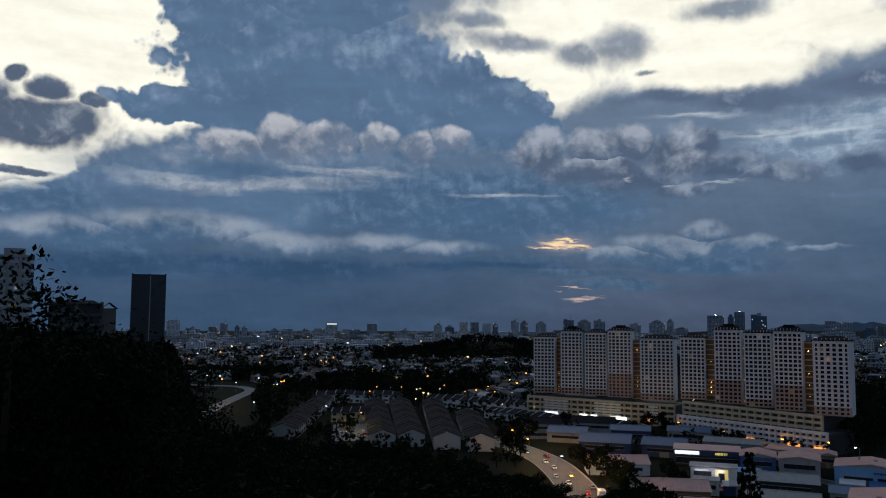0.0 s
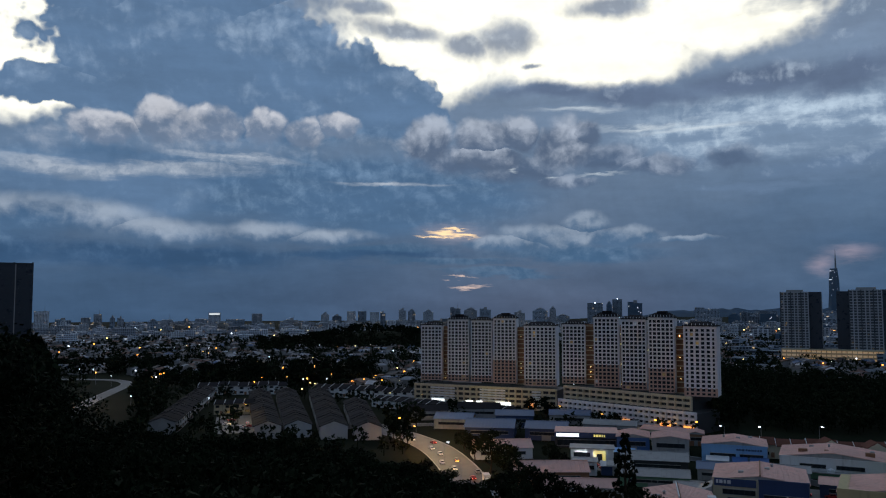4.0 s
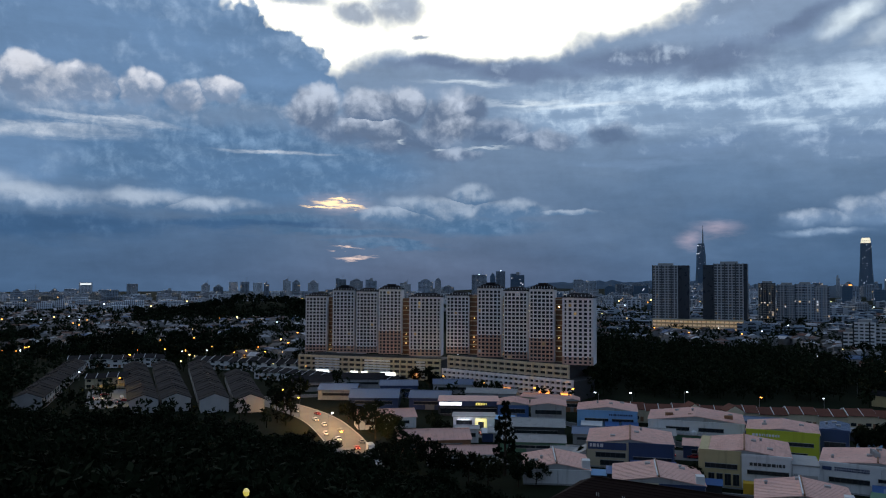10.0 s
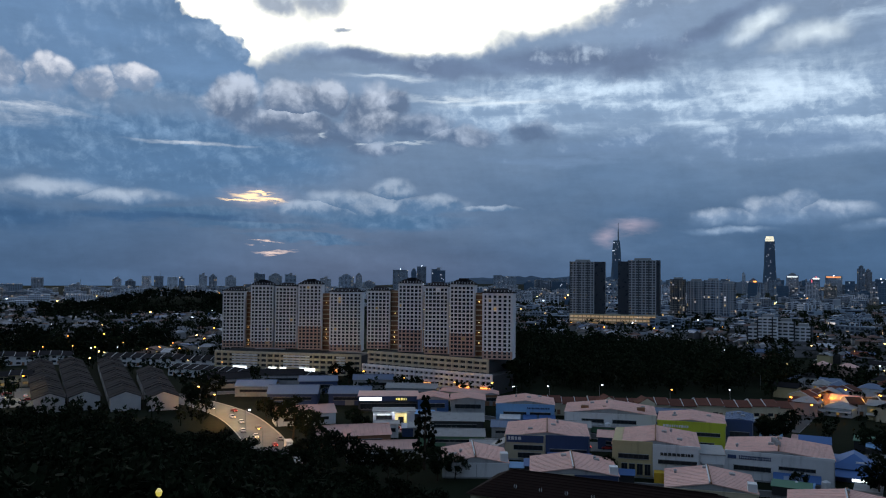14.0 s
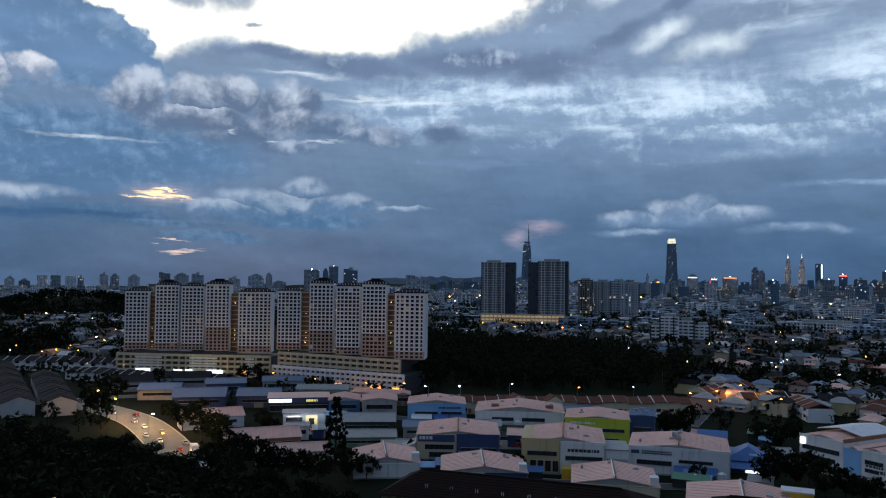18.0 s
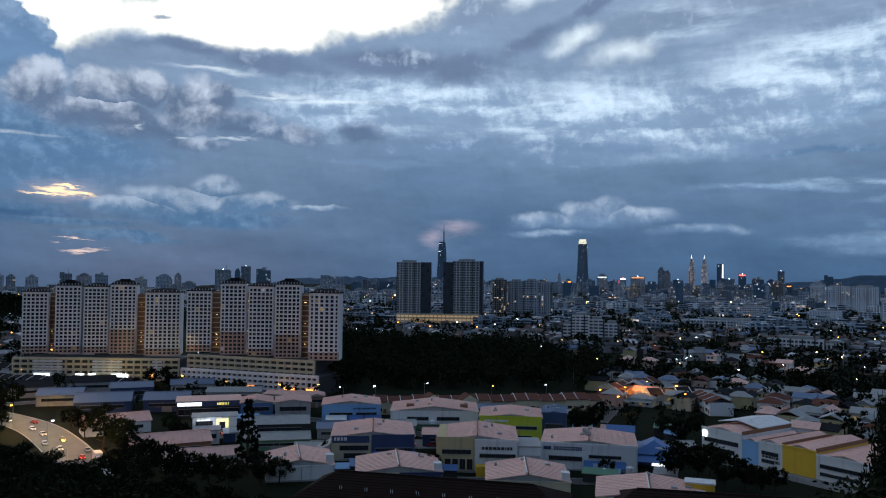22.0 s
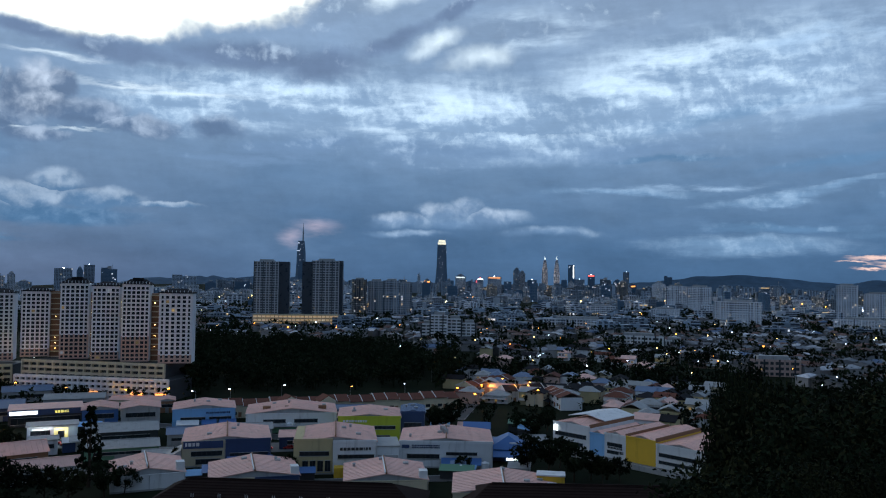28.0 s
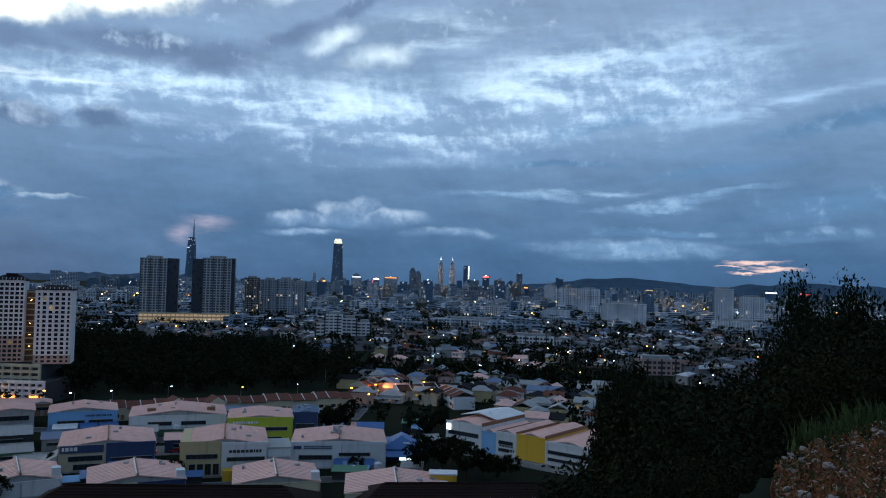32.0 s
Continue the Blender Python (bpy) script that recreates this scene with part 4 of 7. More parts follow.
for az, w, z1 in ((-39.5, 22, 55), (-40.6, 22, 56), (-41.6, 18, 52)):
    slab_tower("tower_block", polar(az, 1170, 0, -5), w, 16, 0, z1, "grey tower block with pale vertical piers", 6, "far_grey", "tower_band", 3.0, "slab blocks", 4)
for az, r, w, z1, n in ((-43.15, 748, 9, 19, 2), (-44.05, 745, 16, 27.5, 4), (-45.15, 748, 14, 24, 3), (-46.2, 752, 13, 20, 3)):
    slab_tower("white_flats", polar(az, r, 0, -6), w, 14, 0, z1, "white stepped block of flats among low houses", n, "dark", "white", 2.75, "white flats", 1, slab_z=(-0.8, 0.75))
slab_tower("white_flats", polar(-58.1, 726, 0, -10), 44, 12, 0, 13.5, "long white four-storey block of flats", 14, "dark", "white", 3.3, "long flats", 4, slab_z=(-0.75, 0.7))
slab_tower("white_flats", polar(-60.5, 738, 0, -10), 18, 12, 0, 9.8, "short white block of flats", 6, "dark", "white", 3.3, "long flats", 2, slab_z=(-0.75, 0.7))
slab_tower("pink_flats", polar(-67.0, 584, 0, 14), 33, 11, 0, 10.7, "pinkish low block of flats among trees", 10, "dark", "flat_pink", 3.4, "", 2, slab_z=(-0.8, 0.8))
t = slab_tower("dark_tower", polar(20.5, 600), 22, 18, 0, 92.6, "dark unlit tower block rising behind the wooded ridge", 2, "tower_dark", "tower_dark", 3.2, "", 0, plant=False)
# a flat pale strip is added for the slit between the slabs
part("stair_slot", Form().box(0.7, 1.3, -0.25, -0.02, 0, 92), M["concrete"], t, "pale strip between two slabs")
t = slab_tower("hillside_flats", polar(28.6, 330), 12, 12, 44, 86, "pale flats with stepped balconies on the ridge", 3, "far_pale", "concrete", 3.2, "", 6)
M["grimy"] = material("grimy_unlit_render", (0.11, 0.11, 0.11), 0.9, vary=0.3, grain=0.4, stains=0.5)
t = slab_tower("hillside_flats", polar(24.9, 300), 16, 12, 40, 68.2, "grimy low flats on the wooded ridge", 4, "dark", "grimy", 3.2, "", 2, plant=False)
part("end_wing", Form().box(8.3, 12.6, -1.5, 13, 40, 66.8).gable(7.8, 13.1, -2, 13.5, 66.8, 68.9), M["grimy"], t, "gabled end wing")
part("roof", Form().hip(-8.6, 8.2, -0.6, 12.6, 68.2, 69.6, 3), M["tile_dark"], t)


# ---------------------------------------------------------------- distant hills
def ridge(name, a0, a1, r, top, label, seed, base=0.0):
    f, n = Form(), 140
    p, faces = [], []
    for i in range(n + 1):
        s = i / n
        az = a0 + (a1 - a0) * s
        swell = math.sin(math.pi * s) ** 0.7
        z = base + (top - base) * swell * (0.62 + 0.5 * noise.noise(Vector((s * 6, seed, 0))) + 0.16 * noise.noise(Vector((s * 30, seed, 3))))
        for dr, h in ((-260, 0.0), (-60, 0.72), (0, 1.0), (200, 0.0)):
            c = polar(az, r + dr).translation
            p.append((c.x, c.y, max(z * h, -1)))
    for i in range(n):
        faces += [(i * 4 + k, i * 4 + k + 1, i * 4 + 5 + k, i * 4 + 4 + k) for k in range(3)]
    f.faces(p, faces)
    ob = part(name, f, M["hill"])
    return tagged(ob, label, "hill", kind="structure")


ridge("hill_far", -52, -98, 4700, 138, "long wooded mountain ridge on the horizon, painted haze blue", 2.0)
ridge("hill_far", -22, -40, 4600, 78, "low hills on the horizon, painted haze blue", 5.0)

# ---------------------------------------------------------------- the factory quarter
def strip(parent, x0, x1, z0, z1, y, mat, name="window_band", panes=0, out=0.12):
    """A window band: a near-black strip painted as a recess's shade, in a frame that stands proud of the wall, with its
    panes.
    """
    f = part(name, Form().box(x0, x1, y - out, y - 0.01, z0, z1), M["dark"], parent)
    frame_bars = Form().box(x0 - 0.12, x1 + 0.12, y - out - 0.1, y - 0.02, z1, z1 + 0.14).box(x0 - 0.12, x1 + 0.12, y - out - 0.16, y - 0.02, z0 - 0.14, z0)
    part("window_frame", frame_bars, M["concrete"], f)
    n = panes or max(1, round((x1 - x0) / 1.6))
    for i in range(n):
        a, b = x0 + (x1 - x0) * i / n + 0.08, x0 + (x1 - x0) * (i + 1) / n - 0.08
        part("pane", Form().box(a, b, y - out - 0.03, y - out + 0.02, z0 + 0.06, z1 - 0.06), M["glass"], f)
    return f


def lettering(parent, x0, x1, z, size, y, mat, rows=1, seed=1):
    """A sign whose writing is too far to read: bars of its size."""
    r = random.Random(seed)
    for k in range(rows):
        x = x0
        while x < x1 - 0.3:
            w = r.uniform(0.4, 1.3) * size
            part("sign_bar", Form().box(x, min(x + w, x1), y - 0.14, y - 0.02, z - k * size * 1.5, z - k * size * 1.5 + size), M[mat], parent)
            x += w + size * 0.3


def ribbed_roof(parent, x0, x1, y0, y1, z0, z1, mat, party=True, along="y"):
    """A shallow metal roof: two ribbed slopes and a ridge cap or a party upstand in the middle."""
    across = (x0, x1) if along == "y" else (y0, y1)
    length = (y0, y1) if along == "y" else (x0, x1)
    mid = sum(across) / 2
    n = max(2, int((length[1] - length[0]) / 1.6))
    for a, b, za, zb in ((across[0], mid, z0, z1), (mid, across[1], z1, z0)):
        profile = []
        for i in range(n + 1):
            s = length[0] + 0.08 + (length[1] - length[0] - 0.16) * i / n
            profile += [(s - 0.07, 0.0), (s - 0.04, 0.1), (s + 0.04, 0.1), (s + 0.07, 0.0)]
        profile = [(length[0], -0.22), (length[0], 0.0)] + profile + [(length[1], 0.0), (length[1], -0.22)]
        p = []
        for s, lift in profile:
            for c, z in ((a, za), (b, zb)):
                p.append((c, s, z + lift) if along == "y" else (s, c, z + lift))
        k = len(profile)
        part("roof_slope", Form().faces(p, [(2 * i, 2 * i + 1, 2 * i + 3, 2 * i + 2) for i in range(k - 1)]), M[mat], parent)
    xm, ym = (x0 + x1) / 2, (y0 + y1) / 2
    if party and along == "y":
        part("party_upstand", Form().box(xm - 0.22, xm + 0.22, y0 - 0.1, y1, z1 - 0.1, z1 + 0.45), M["brown" if mat == "pink_roof" else "concrete"], parent)
    elif along == "x":
        part("ridge_cap", Form().box(x0, x1, ym - 0.3, ym + 0.3, z1 - 0.05, z1 + 0.12), M[mat], parent)
    for e in (y0 + 0.25, y1 - 0.3) if along == "y" else ():
        part("gable_wall", Form().faces([(x0 + 0.35, e, z0 - 0.3), (x1 - 0.35, e, z0 - 0.3), (xm, e, z1 - 0.05), (x0 + 0.35, e + 0.2, z0 - 0.3), (x1 - 0.35, e + 0.2, z0 - 0.3), (xm, e + 0.2, z1 - 0.05)], [(0, 1, 2), (5, 4, 3), (0, 2, 5, 3), (1, 4, 5, 2)]), M["concrete"], parent)
    for e in (x0 + 0.6, x1 - 0.8) if along == "x" else ():
        part("gable_wall", Form().faces([(e, y0 + 0.65, z0 - 0.3), (e, y1 - 0.65, z0 - 0.3), (e, ym, z1 - 0.05), (e + 0.2, y0 + 0.65, z0 - 0.3), (e + 0.2, y1 - 0.65, z0 - 0.3), (e + 0.2, ym, z1 - 0.05)], [(0, 2, 1), (3, 4, 5), (0, 3, 5, 2), (1, 2, 5, 4)]), M["brown"], parent)


def factory(az, r, bays, depth, label, roof="pink_roof", rise=1.8, turn=0.0, along="y", parapet=0.7, clutter=3):
    """A row of factory units under one roof. bays: (width, height, paint)."""
    t = thing("factory_unit", polar(az, r, 0, turn), label, "factory", "factory units")
    width = sum(b[0] for b in bays)
    x, low = -width / 2, min(b[1] for b in bays)
    for w, h, paint in bays:
        wall = part("wall", Form().box(x, x + w - 0.03, 0, depth, 0, h - 0.02), M[paint], t)
        part("parapet", Form().box(x - 0.05, x + w - 0.02, -0.12, 0.3, h - 0.05, h + parapet), M[paint], wall)
        part("plinth", Form().box(x, x + w - 0.05, -0.08, -0.01, 0, 0.5), M["concrete"], wall)
        part("downpipe", Form().box(x + w - 0.3, x + w - 0.18, -0.14, -0.02, 0.2, h - 0.3), M["steel"], wall)
        x += w
    ribbed_roof(t, -width / 2 - 0.3, width / 2 + 0.3, 0.32, depth + 0.3, low + 0.15, low + 0.15 + rise, roof, len(bays) > 1, along)
    r2 = random.Random(int(abs(az) * 100))
    for i in range(clutter):
        cx, cy = r2.uniform(-0.4, 0.4) * width, r2.uniform(0.3, 0.9) * depth
        z = low + rise * (1 - abs(cx) / (width / 2)) + 0.1
        if i % 2:
            part("roof_vent", Form().tube(cx, cy, z, z + 0.9, 0.4, 0.4, 8).tube(cx, cy, z + 0.9, z + 1.2, 0.65, 0.2, 8), M["steel"], t)
        else:
            part("roof_hatch", Form().box(cx - 0.8, cx + 0.8, cy - 0.8, cy + 0.8, z - 0.2, z + 0.6), M["concrete"], t)
    return t


# the unit with a dark sign band and its navy neighbour
t = factory(-29.36, 278, ((14, 8.0, "cream"), (15, 8.2, "navy")), 26, "cream and navy factory units under a pink metal roof")
part("sign_band", Form().box(-14, -1.2, -0.34, -0.14, 6.2, 8.6), M["navy"], t, "dark sign band")
lettering(t, -13.4, -8.5, 7.0, 1.1, -0.36, "white", 1, 3)
strip(t, -11.5, -1.5, 3.6, 5.2, -0.02, "glass")
strip(t, -10, -2, 0.9, 2.6, -0.02, "glass")
strip(t, 1, 13.5, 3.0, 4.2, -0.02, "glass")
part("canopy", Form().faces([(0, -5, 2.6), (15, -5, 2.6), (15, -0.2, 3.2), (0, -0.2, 3.2), (0, -5, 2.4), (15, -5, 2.4), (15, -0.2, 3.0), (0, -0.2, 3.0)], [(0, 1, 2, 3), (7, 6, 5, 4), (0, 4, 5, 1), (1, 5, 6, 2), (3, 7, 4, 0)]), M["blue"], t, "blue sheet canopy")
part("ramp_shed", Form().wedge(-24, -14.6, -2, 9, 0, 1.2, 6.2), M["grey_roof"], t, "sloping pale lean-to")
# beige and white pair
t = factory(-36.83, 262, ((12.6, 10.8, "beige"), (14.2, 10.2, "white")), 26, "beige and white factory units with dark windows")
strip(t, -11.5, -2, 6.0, 7.4, -0.02, "glass")
for i in range(4):
    strip(t, -10.5 + i * 2.4, -8.7 + i * 2.4, 1.0, 4.4, -0.02, "glass", "window", 2)
lettering(t, 1.5, 11.5, 7.6, 0.9, -0.02, "dark", 1, 5)
strip(t, 0.8, 12.6, 5.0, 6.2, -0.02, "glass")
part("yellow_booth", Form().box(-0.4, 5.2, -5.2, -1.4, 0, 3.2), M["yellow"], t)
part("side_block", Form().box(13.6, 21, 2, 16, 0, 8.2), M["white"], t)
part("side_block_roof", Form().box(13.5, 21.2, 1.8, 16.2, 8.2, 8.6), M["grey_roof"], t)
part("balcony_rails", Form().box(14, 20.5, 1.2, 1.98, 4.6, 5.6), M["concrete"], t)
# lime green unit and the navy block at its end
t = factory(-39.2, 306, ((24, 10.2, "lime"),), 22, "lime green factory building with long window bands", "pink_roof", 1.4)
strip(t, -8.5, -0.8, 6.2, 7.4, -0.02, "glass")
strip(t, 1.5, 10, 6.0, 7.2, -0.02, "glass")
lettering(t, -10, -1, 8.6, 0.8, -0.02, "white", 1, 6)
strip(t, -10, 8, 2.6, 3.6, -0.02, "glass")
t = factory(-42.3, 316, ((9.6, 10.4, "navy"),), 18, "navy blue factory block beside the lime building", "blue_roof", 1.0)
strip(t, -3.4, 3.4, 4.6, 6.6, -0.02, "glass")
lettering(t, -1, 2.5, 3.0, 0.5, -0.02, "white", 1, 8)
# long white unit
t = factory(-33.74, 335, ((37, 7.0, "white"),), 24, "long white factory with a green ground floor", "pink_roof", 2.2, parapet=0.3)
strip(t, -11.5, -2.5, 3.4, 4.8, -0.02, "glass")
strip(t, 1.0, 10.5, 3.4, 4.8, -0.02, "glass")
part("green_base", Form().box(-18, 18, -3.0, -0.05, 0, 2.2), M["green"], t)
part("base_canopy", Form().box(-18.4, 18.4, -3.6, -0.05, 2.21, 2.5), M["grey_roof"], t)
for x in (-12, -3, 11):
    part("roof_block", Form().box(x, x + 3.2, 6, 8, 7.6, 9.2), M["brown"], t)
# pale blue unit
t = factory(-27.8, 350, ((25.5, 7.2, "light_blue"),), 20, "pale blue factory with a sign", "pink_roof", 1.8, parapet=0.3)
strip(t, -9.5, 0.5, 2.8, 4.0, -0.02, "glass")
strip(t, 2, 11, 2.8, 4.0, -0.02, "glass")
lettering(t, 0.8, 11, 5.4, 0.7, -0.02, "navy", 1, 9)
for i, (x, w, mat) in enumerate(((-11, 9, "white"), (-1, 6, "blue"), (6, 7, "blue"))):
    part("yard_canopy", Form().faces([(x, -7, 2.2), (x + w, -7, 2.2), (x + w, -0.2, 3.0), (x, -0.2, 3.0), (x, -7, 2.0), (x + w, -7, 2.0), (x + w, -0.2, 2.8), (x, -0.2, 2.8)], [(0, 1, 2, 3), (7, 6, 5, 4), (0, 4, 5, 1), (1, 5, 6, 2), (3, 7, 4, 0)]), M[mat], t)
# white unit with the lettered front and blue awning
t = factory(-44.72, 270, ((17, 8.4, "white"), (14.6, 8.4, "white")), 24, "white factory with blue awning and lettered front", "pink_roof", 1.6)
part("logo", Form().box(-15, -12.4, -0.18, -0.04, 6.6, 7.7), M["navy"], t, "blue logo panel")
lettering(t, -11.6, -2, 7.3, 0.45, -0.02, "navy", 2, 10)
strip(t, -13.2, -2.2, 3.2, 4.6, -0.02, "glass")
strip(t, 0, 10.5, 4.4, 5.4, -0.02, "glass")
part("awning", Form().faces([(-1.6, -3.4, 1.9), (12, -3.4, 1.9), (12, -0.2, 3.6), (-1.6, -0.2, 3.6), (-1.6, -3.4, 1.7), (12, -3.4, 1.7), (12, -0.2, 3.3), (-1.6, -0.2, 3.3)], [(0, 1, 2, 3), (7, 6, 5, 4), (0, 4, 5, 1), (1, 5, 6, 2), (3, 7, 4, 0)]), M["blue"], t, "blue sloping awning")
ladder = Form()
for i in range(7):
    ladder.box(-2.2 + i * 0.25, -0.8 + i * 0.25, 14 - i * 1.1, 14.4 - i * 1.1, 9.6, 11.6)
part("roof_ducts", ladder, M["concrete"], t, "pale ducts on the roof ridge")
# blue sheds
t = thing("blue_shed", polar(-49.15, 282, 0, 0), "blue sheet-metal sheds beside the white factory", "shed")
part("wall", Form().box(-6.5, 6.5, 0, 14, 0, 4.2), M["navy"], t)
part("roof", Form().hip(-7.2, 7.2, -0.6, 14.6, 4.2, 8.4, 4.5), M["blue"], t)
part("front_roof", Form().faces([(-6.6, -5, 2.6), (6.6, -5, 2.6), (6.6, 0, 3.9), (-6.6, 0, 3.9), (-6.6, -5, 2.4), (6.6, -5, 2.4), (6.6, 0, 3.7), (-6.6, 0, 3.7)], [(0, 1, 2, 3), (7, 6, 5, 4), (0, 4, 5, 1), (1, 5, 6, 2), (3, 7, 4, 0)]), M["blue"], t)
part("skylight", Form().box(0.5, 3.6, 1.2, 1.6, 4.6, 6.4), M["white"], t)
part("lit_opening", Form().box(-0.6, 3.6, -0.2, -0.05, 0.4, 2.2), M["sign_white"], t)
t = thing("blue_shed", polar(-46.9, 322), "blue-roofed shed behind the white factory", "shed")
part("wall", Form().box(-5, 5, 0, 8, 0, 3.6), M["navy"], t)
part("roof", Form().gable(-5.6, 5.6, -0.5, 8.5, 3.7, 5.6, "x"), M["blue"], t)
# nearest roofs
for az, r, bays, lab in ((-24.3, 252, ((11, 4.6, "white"), (10, 4.6, "white")), "low white factory unit with a pink roof"), (-31.3, 240, ((13, 5.0, "cream"), (13, 5.0, "navy")), "low factory units under a pale pink roof"),
                         (-40.5, 233, ((12, 5.0, "cream"), (12.5, 5.0, "cream")), "low factory units under a pale pink roof"), (-49.0, 221, ((14, 5.0, "cream"), (15, 5.0, "cream")), "low factory units under a pale pink roof")):
    t = factory(az, r, bays, 22, lab, "pink_roof", 2.0, 3, parapet=0.2)
    w = bays[0][0] + bays[1][0]
    part("roof_tank", Form().box(w / 2 - 2.6, w / 2 - 0.2, 1, 4, 4.9, 7.6), M["white"], t, "white block at the roof's edge")
    part("ridge_pipe", Form().box(-0.55, -0.2, 0.5, 21, 7.0, 7.7), M["white"], t)
t = thing("yellow_bin_store", polar(-52.2, 236), "yellow-walled store with a pale flat roof", "shed")
part("wall", Form().box(-4, 4, 0, 5, 0, 6.8), M["yellow"], t)
part("roof", Form().box(-4.2, 4.2, -0.2, 5.2, 6.8, 7.2), M["white"], t)

# the long pale complex that runs away to the side
t = thing("factory_row", pose(246, 190, 0, 0, 0, -90), "long white and yellow factory row with pink roofs", "factory")
x = 0.0
for w, h, paint, d in ((17, 9.2, "white", 30), (6.5, 7.4, "light_blue", 26), (9, 8.2, "white", 30), (12, 8.4, "yellow", 32), (18, 7.6, "white", 34)):
    wall = part("wall", Form().box(x, x + w - 0.03, 0, d, 0, h), M[paint], t)
    part("parapet", Form().box(x - 0.02, x + w - 0.05, -0.15, 0.25, h - 0.05, h + 0.6), M[paint], wall)
    ribbed_roof(wall, x - 0.1, x + w - 0.1, 0.3, d + 0.4, h + 0.12, h + 1.5, "pink_roof", False)
    part("party_wall", Form().box(x + w - 0.35, x + w, 0.3, d, h, h + 1.3), M["brown"], wall)
    if paint == "white":
        strip(wall, x + 1.2, x + w - 1.5, h * 0.52, h * 0.68, -0.02, "glass")
        strip(wall, x + 1.2, x + w - 3, h * 0.2, h * 0.34, -0.02, "glass")
    x += w
lettering(t, 25, 31.5, 3.4, 1.0, -0.02, "dark", 2, 12)
part("yard_wall", Form().box(4, 60, -9, -8.7, 0, 1.8), M["concrete"], t)
part("yard_slab", Form().box(4, 60, -8.6, -0.3, 0, 0.12), M["concrete_ground"], t)
part("end_light", Form().box(0.6, 2.4, -0.5, -0.16, 6.4, 8.6), M["sign_white"], t)
part("gable_end", Form().gable(-0.4, 17, 10, 30.8, 10.8, 12.4, "y"), M["white"], t)


def shed(az, r, w, d, h, rise, wall, roof, label, turn=0.0, along="x", lights=False):
    t = thing("shed", polar(az, r, 0, turn), label, "shed", "sheds")
    part("wall", Form().box(-w / 2, w / 2, 0, d, 0, h), M[wall], t)
    ribbed_roof(t, -w / 2 - 0.5, w / 2 + 0.5, -0.6, d + 0.6, h + 0.2, h + 0.2 + rise, roof, False, along)
    if h > 3.4:
        strip(t, -w * 0.38, w * 0.38, h * 0.45, h * 0.72, -0.02, "glass", "window_band", max(2, int(w / 2.6)))
    part("door", Form().box(-w * 0.1, w * 0.12, -0.16, -0.02, 0, min(2.6, h - 0.3)), M["steel"], t)
    return t


PALE = "metal-roofed shed in the factory quarter"
for row in ((-21.2, 364, 14, 16, 6.6, 1.4, "blue", "pink_roof", "slate blue workshop with a pink roof", 0, "y"), (-23.7, 362, 15.5, 16, 6.8, 1.2, "concrete", "pink_roof", "pale grey workshop with dark windows", 0, "y"),
            (-25.35, 388, 7, 10, 5.4, 1.0, "brown", "pink_roof", "small workshop with a pink roof", 0, "y"), (-22.7, 322, 24, 15, 4.6, 2.2, "dark", "grey_roof", "long shed with a beige-grey roof", 0, "x"),
            (-22.6, 297, 24, 13, 3.6, 1.6, "green", "grey_roof", "open-fronted shed with a grey-green roof", 0, "x"), (-25.0, 287, 11, 7, 3.2, 0.8, "concrete", "grey_roof", "small flat grey store", 0, "x"),
            (-26.6, 314, 13, 13, 4.0, 1.6, "concrete", "blue_roof", "shed with a blue-grey roof", 0, "x"), (-30.6, 318, 20, 12, 4.2, 1.4, "concrete", "grey_roof", "low shed with a pale grey roof", 0, "x"),
            (-35.2, 300, 24, 12, 4.4, 1.4, "navy", "pink_roof", "navy store with a pale pink roof", 0, "x"), (-13.0, 428, 20, 18, 6.0, 1.8, "navy", "blue_roof", "blue-roofed hall with bright yard lights", 0, "x"),
            (-11.2, 392, 24, 18, 5.0, 3.2, "navy", "blue_roof", "dark blue gabled hall", -6, "x"), (-15.2, 388, 20, 16, 5.4, 2.6, "navy", "blue_roof", "dark blue hall with striped gable", -6, "x"),
            (-12.2, 340, 25, 12, 4.4, 2.8, "white", "pink_roof", "white workshop with a pink roof", 10, "x"), (-15.6, 294, 27, 12, 4.4, 3.0, "brown", "pink_roof", "brown-fronted workshop with a wide pink roof", 8, "x"),
            (-17.6, 272, 24, 10, 4.2, 2.0, "white", "pink_roof", "white workshop half hidden by trees", 4, "x"), (-17.9, 312, 9, 8, 5.2, 0.6, "white", "grey_roof", "small pale store beside trees", 0, "x"),
            (-38.0, 356, 18, 10, 5, 1.2, "navy", "blue_roof", PALE, 0, "x"), (-46.4, 300, 12, 8, 3.6, 1.2, "concrete", "grey_roof", PALE, 0, "x"), (-51.2, 300, 9, 9, 3.8, 1.2, "white", "grey_roof", PALE, 20, "x"),
            (-8.6, 420, 20, 16, 5, 2.4, "concrete", "blue_roof", PALE, -10, "x"), (-16.9, 440, 22, 14, 5, 2, "concrete", "blue_roof", PALE, 0, "x"), (-19.6, 408, 26, 14, 5, 1.6, "concrete", "grey_roof", PALE, -6, "x"), (-6.9, 452, 22, 16, 5, 2.6, "concrete", "tile_dark", PALE, 5, "x"), (-10.4, 462, 24, 16, 5, 2.6, "concrete", "tile_dark", PALE, -5, "x"), (-23.3, 398, 24, 12, 4.6, 1.2, "cream", "pink_roof", PALE, -20, "x")):
    shed(*row)
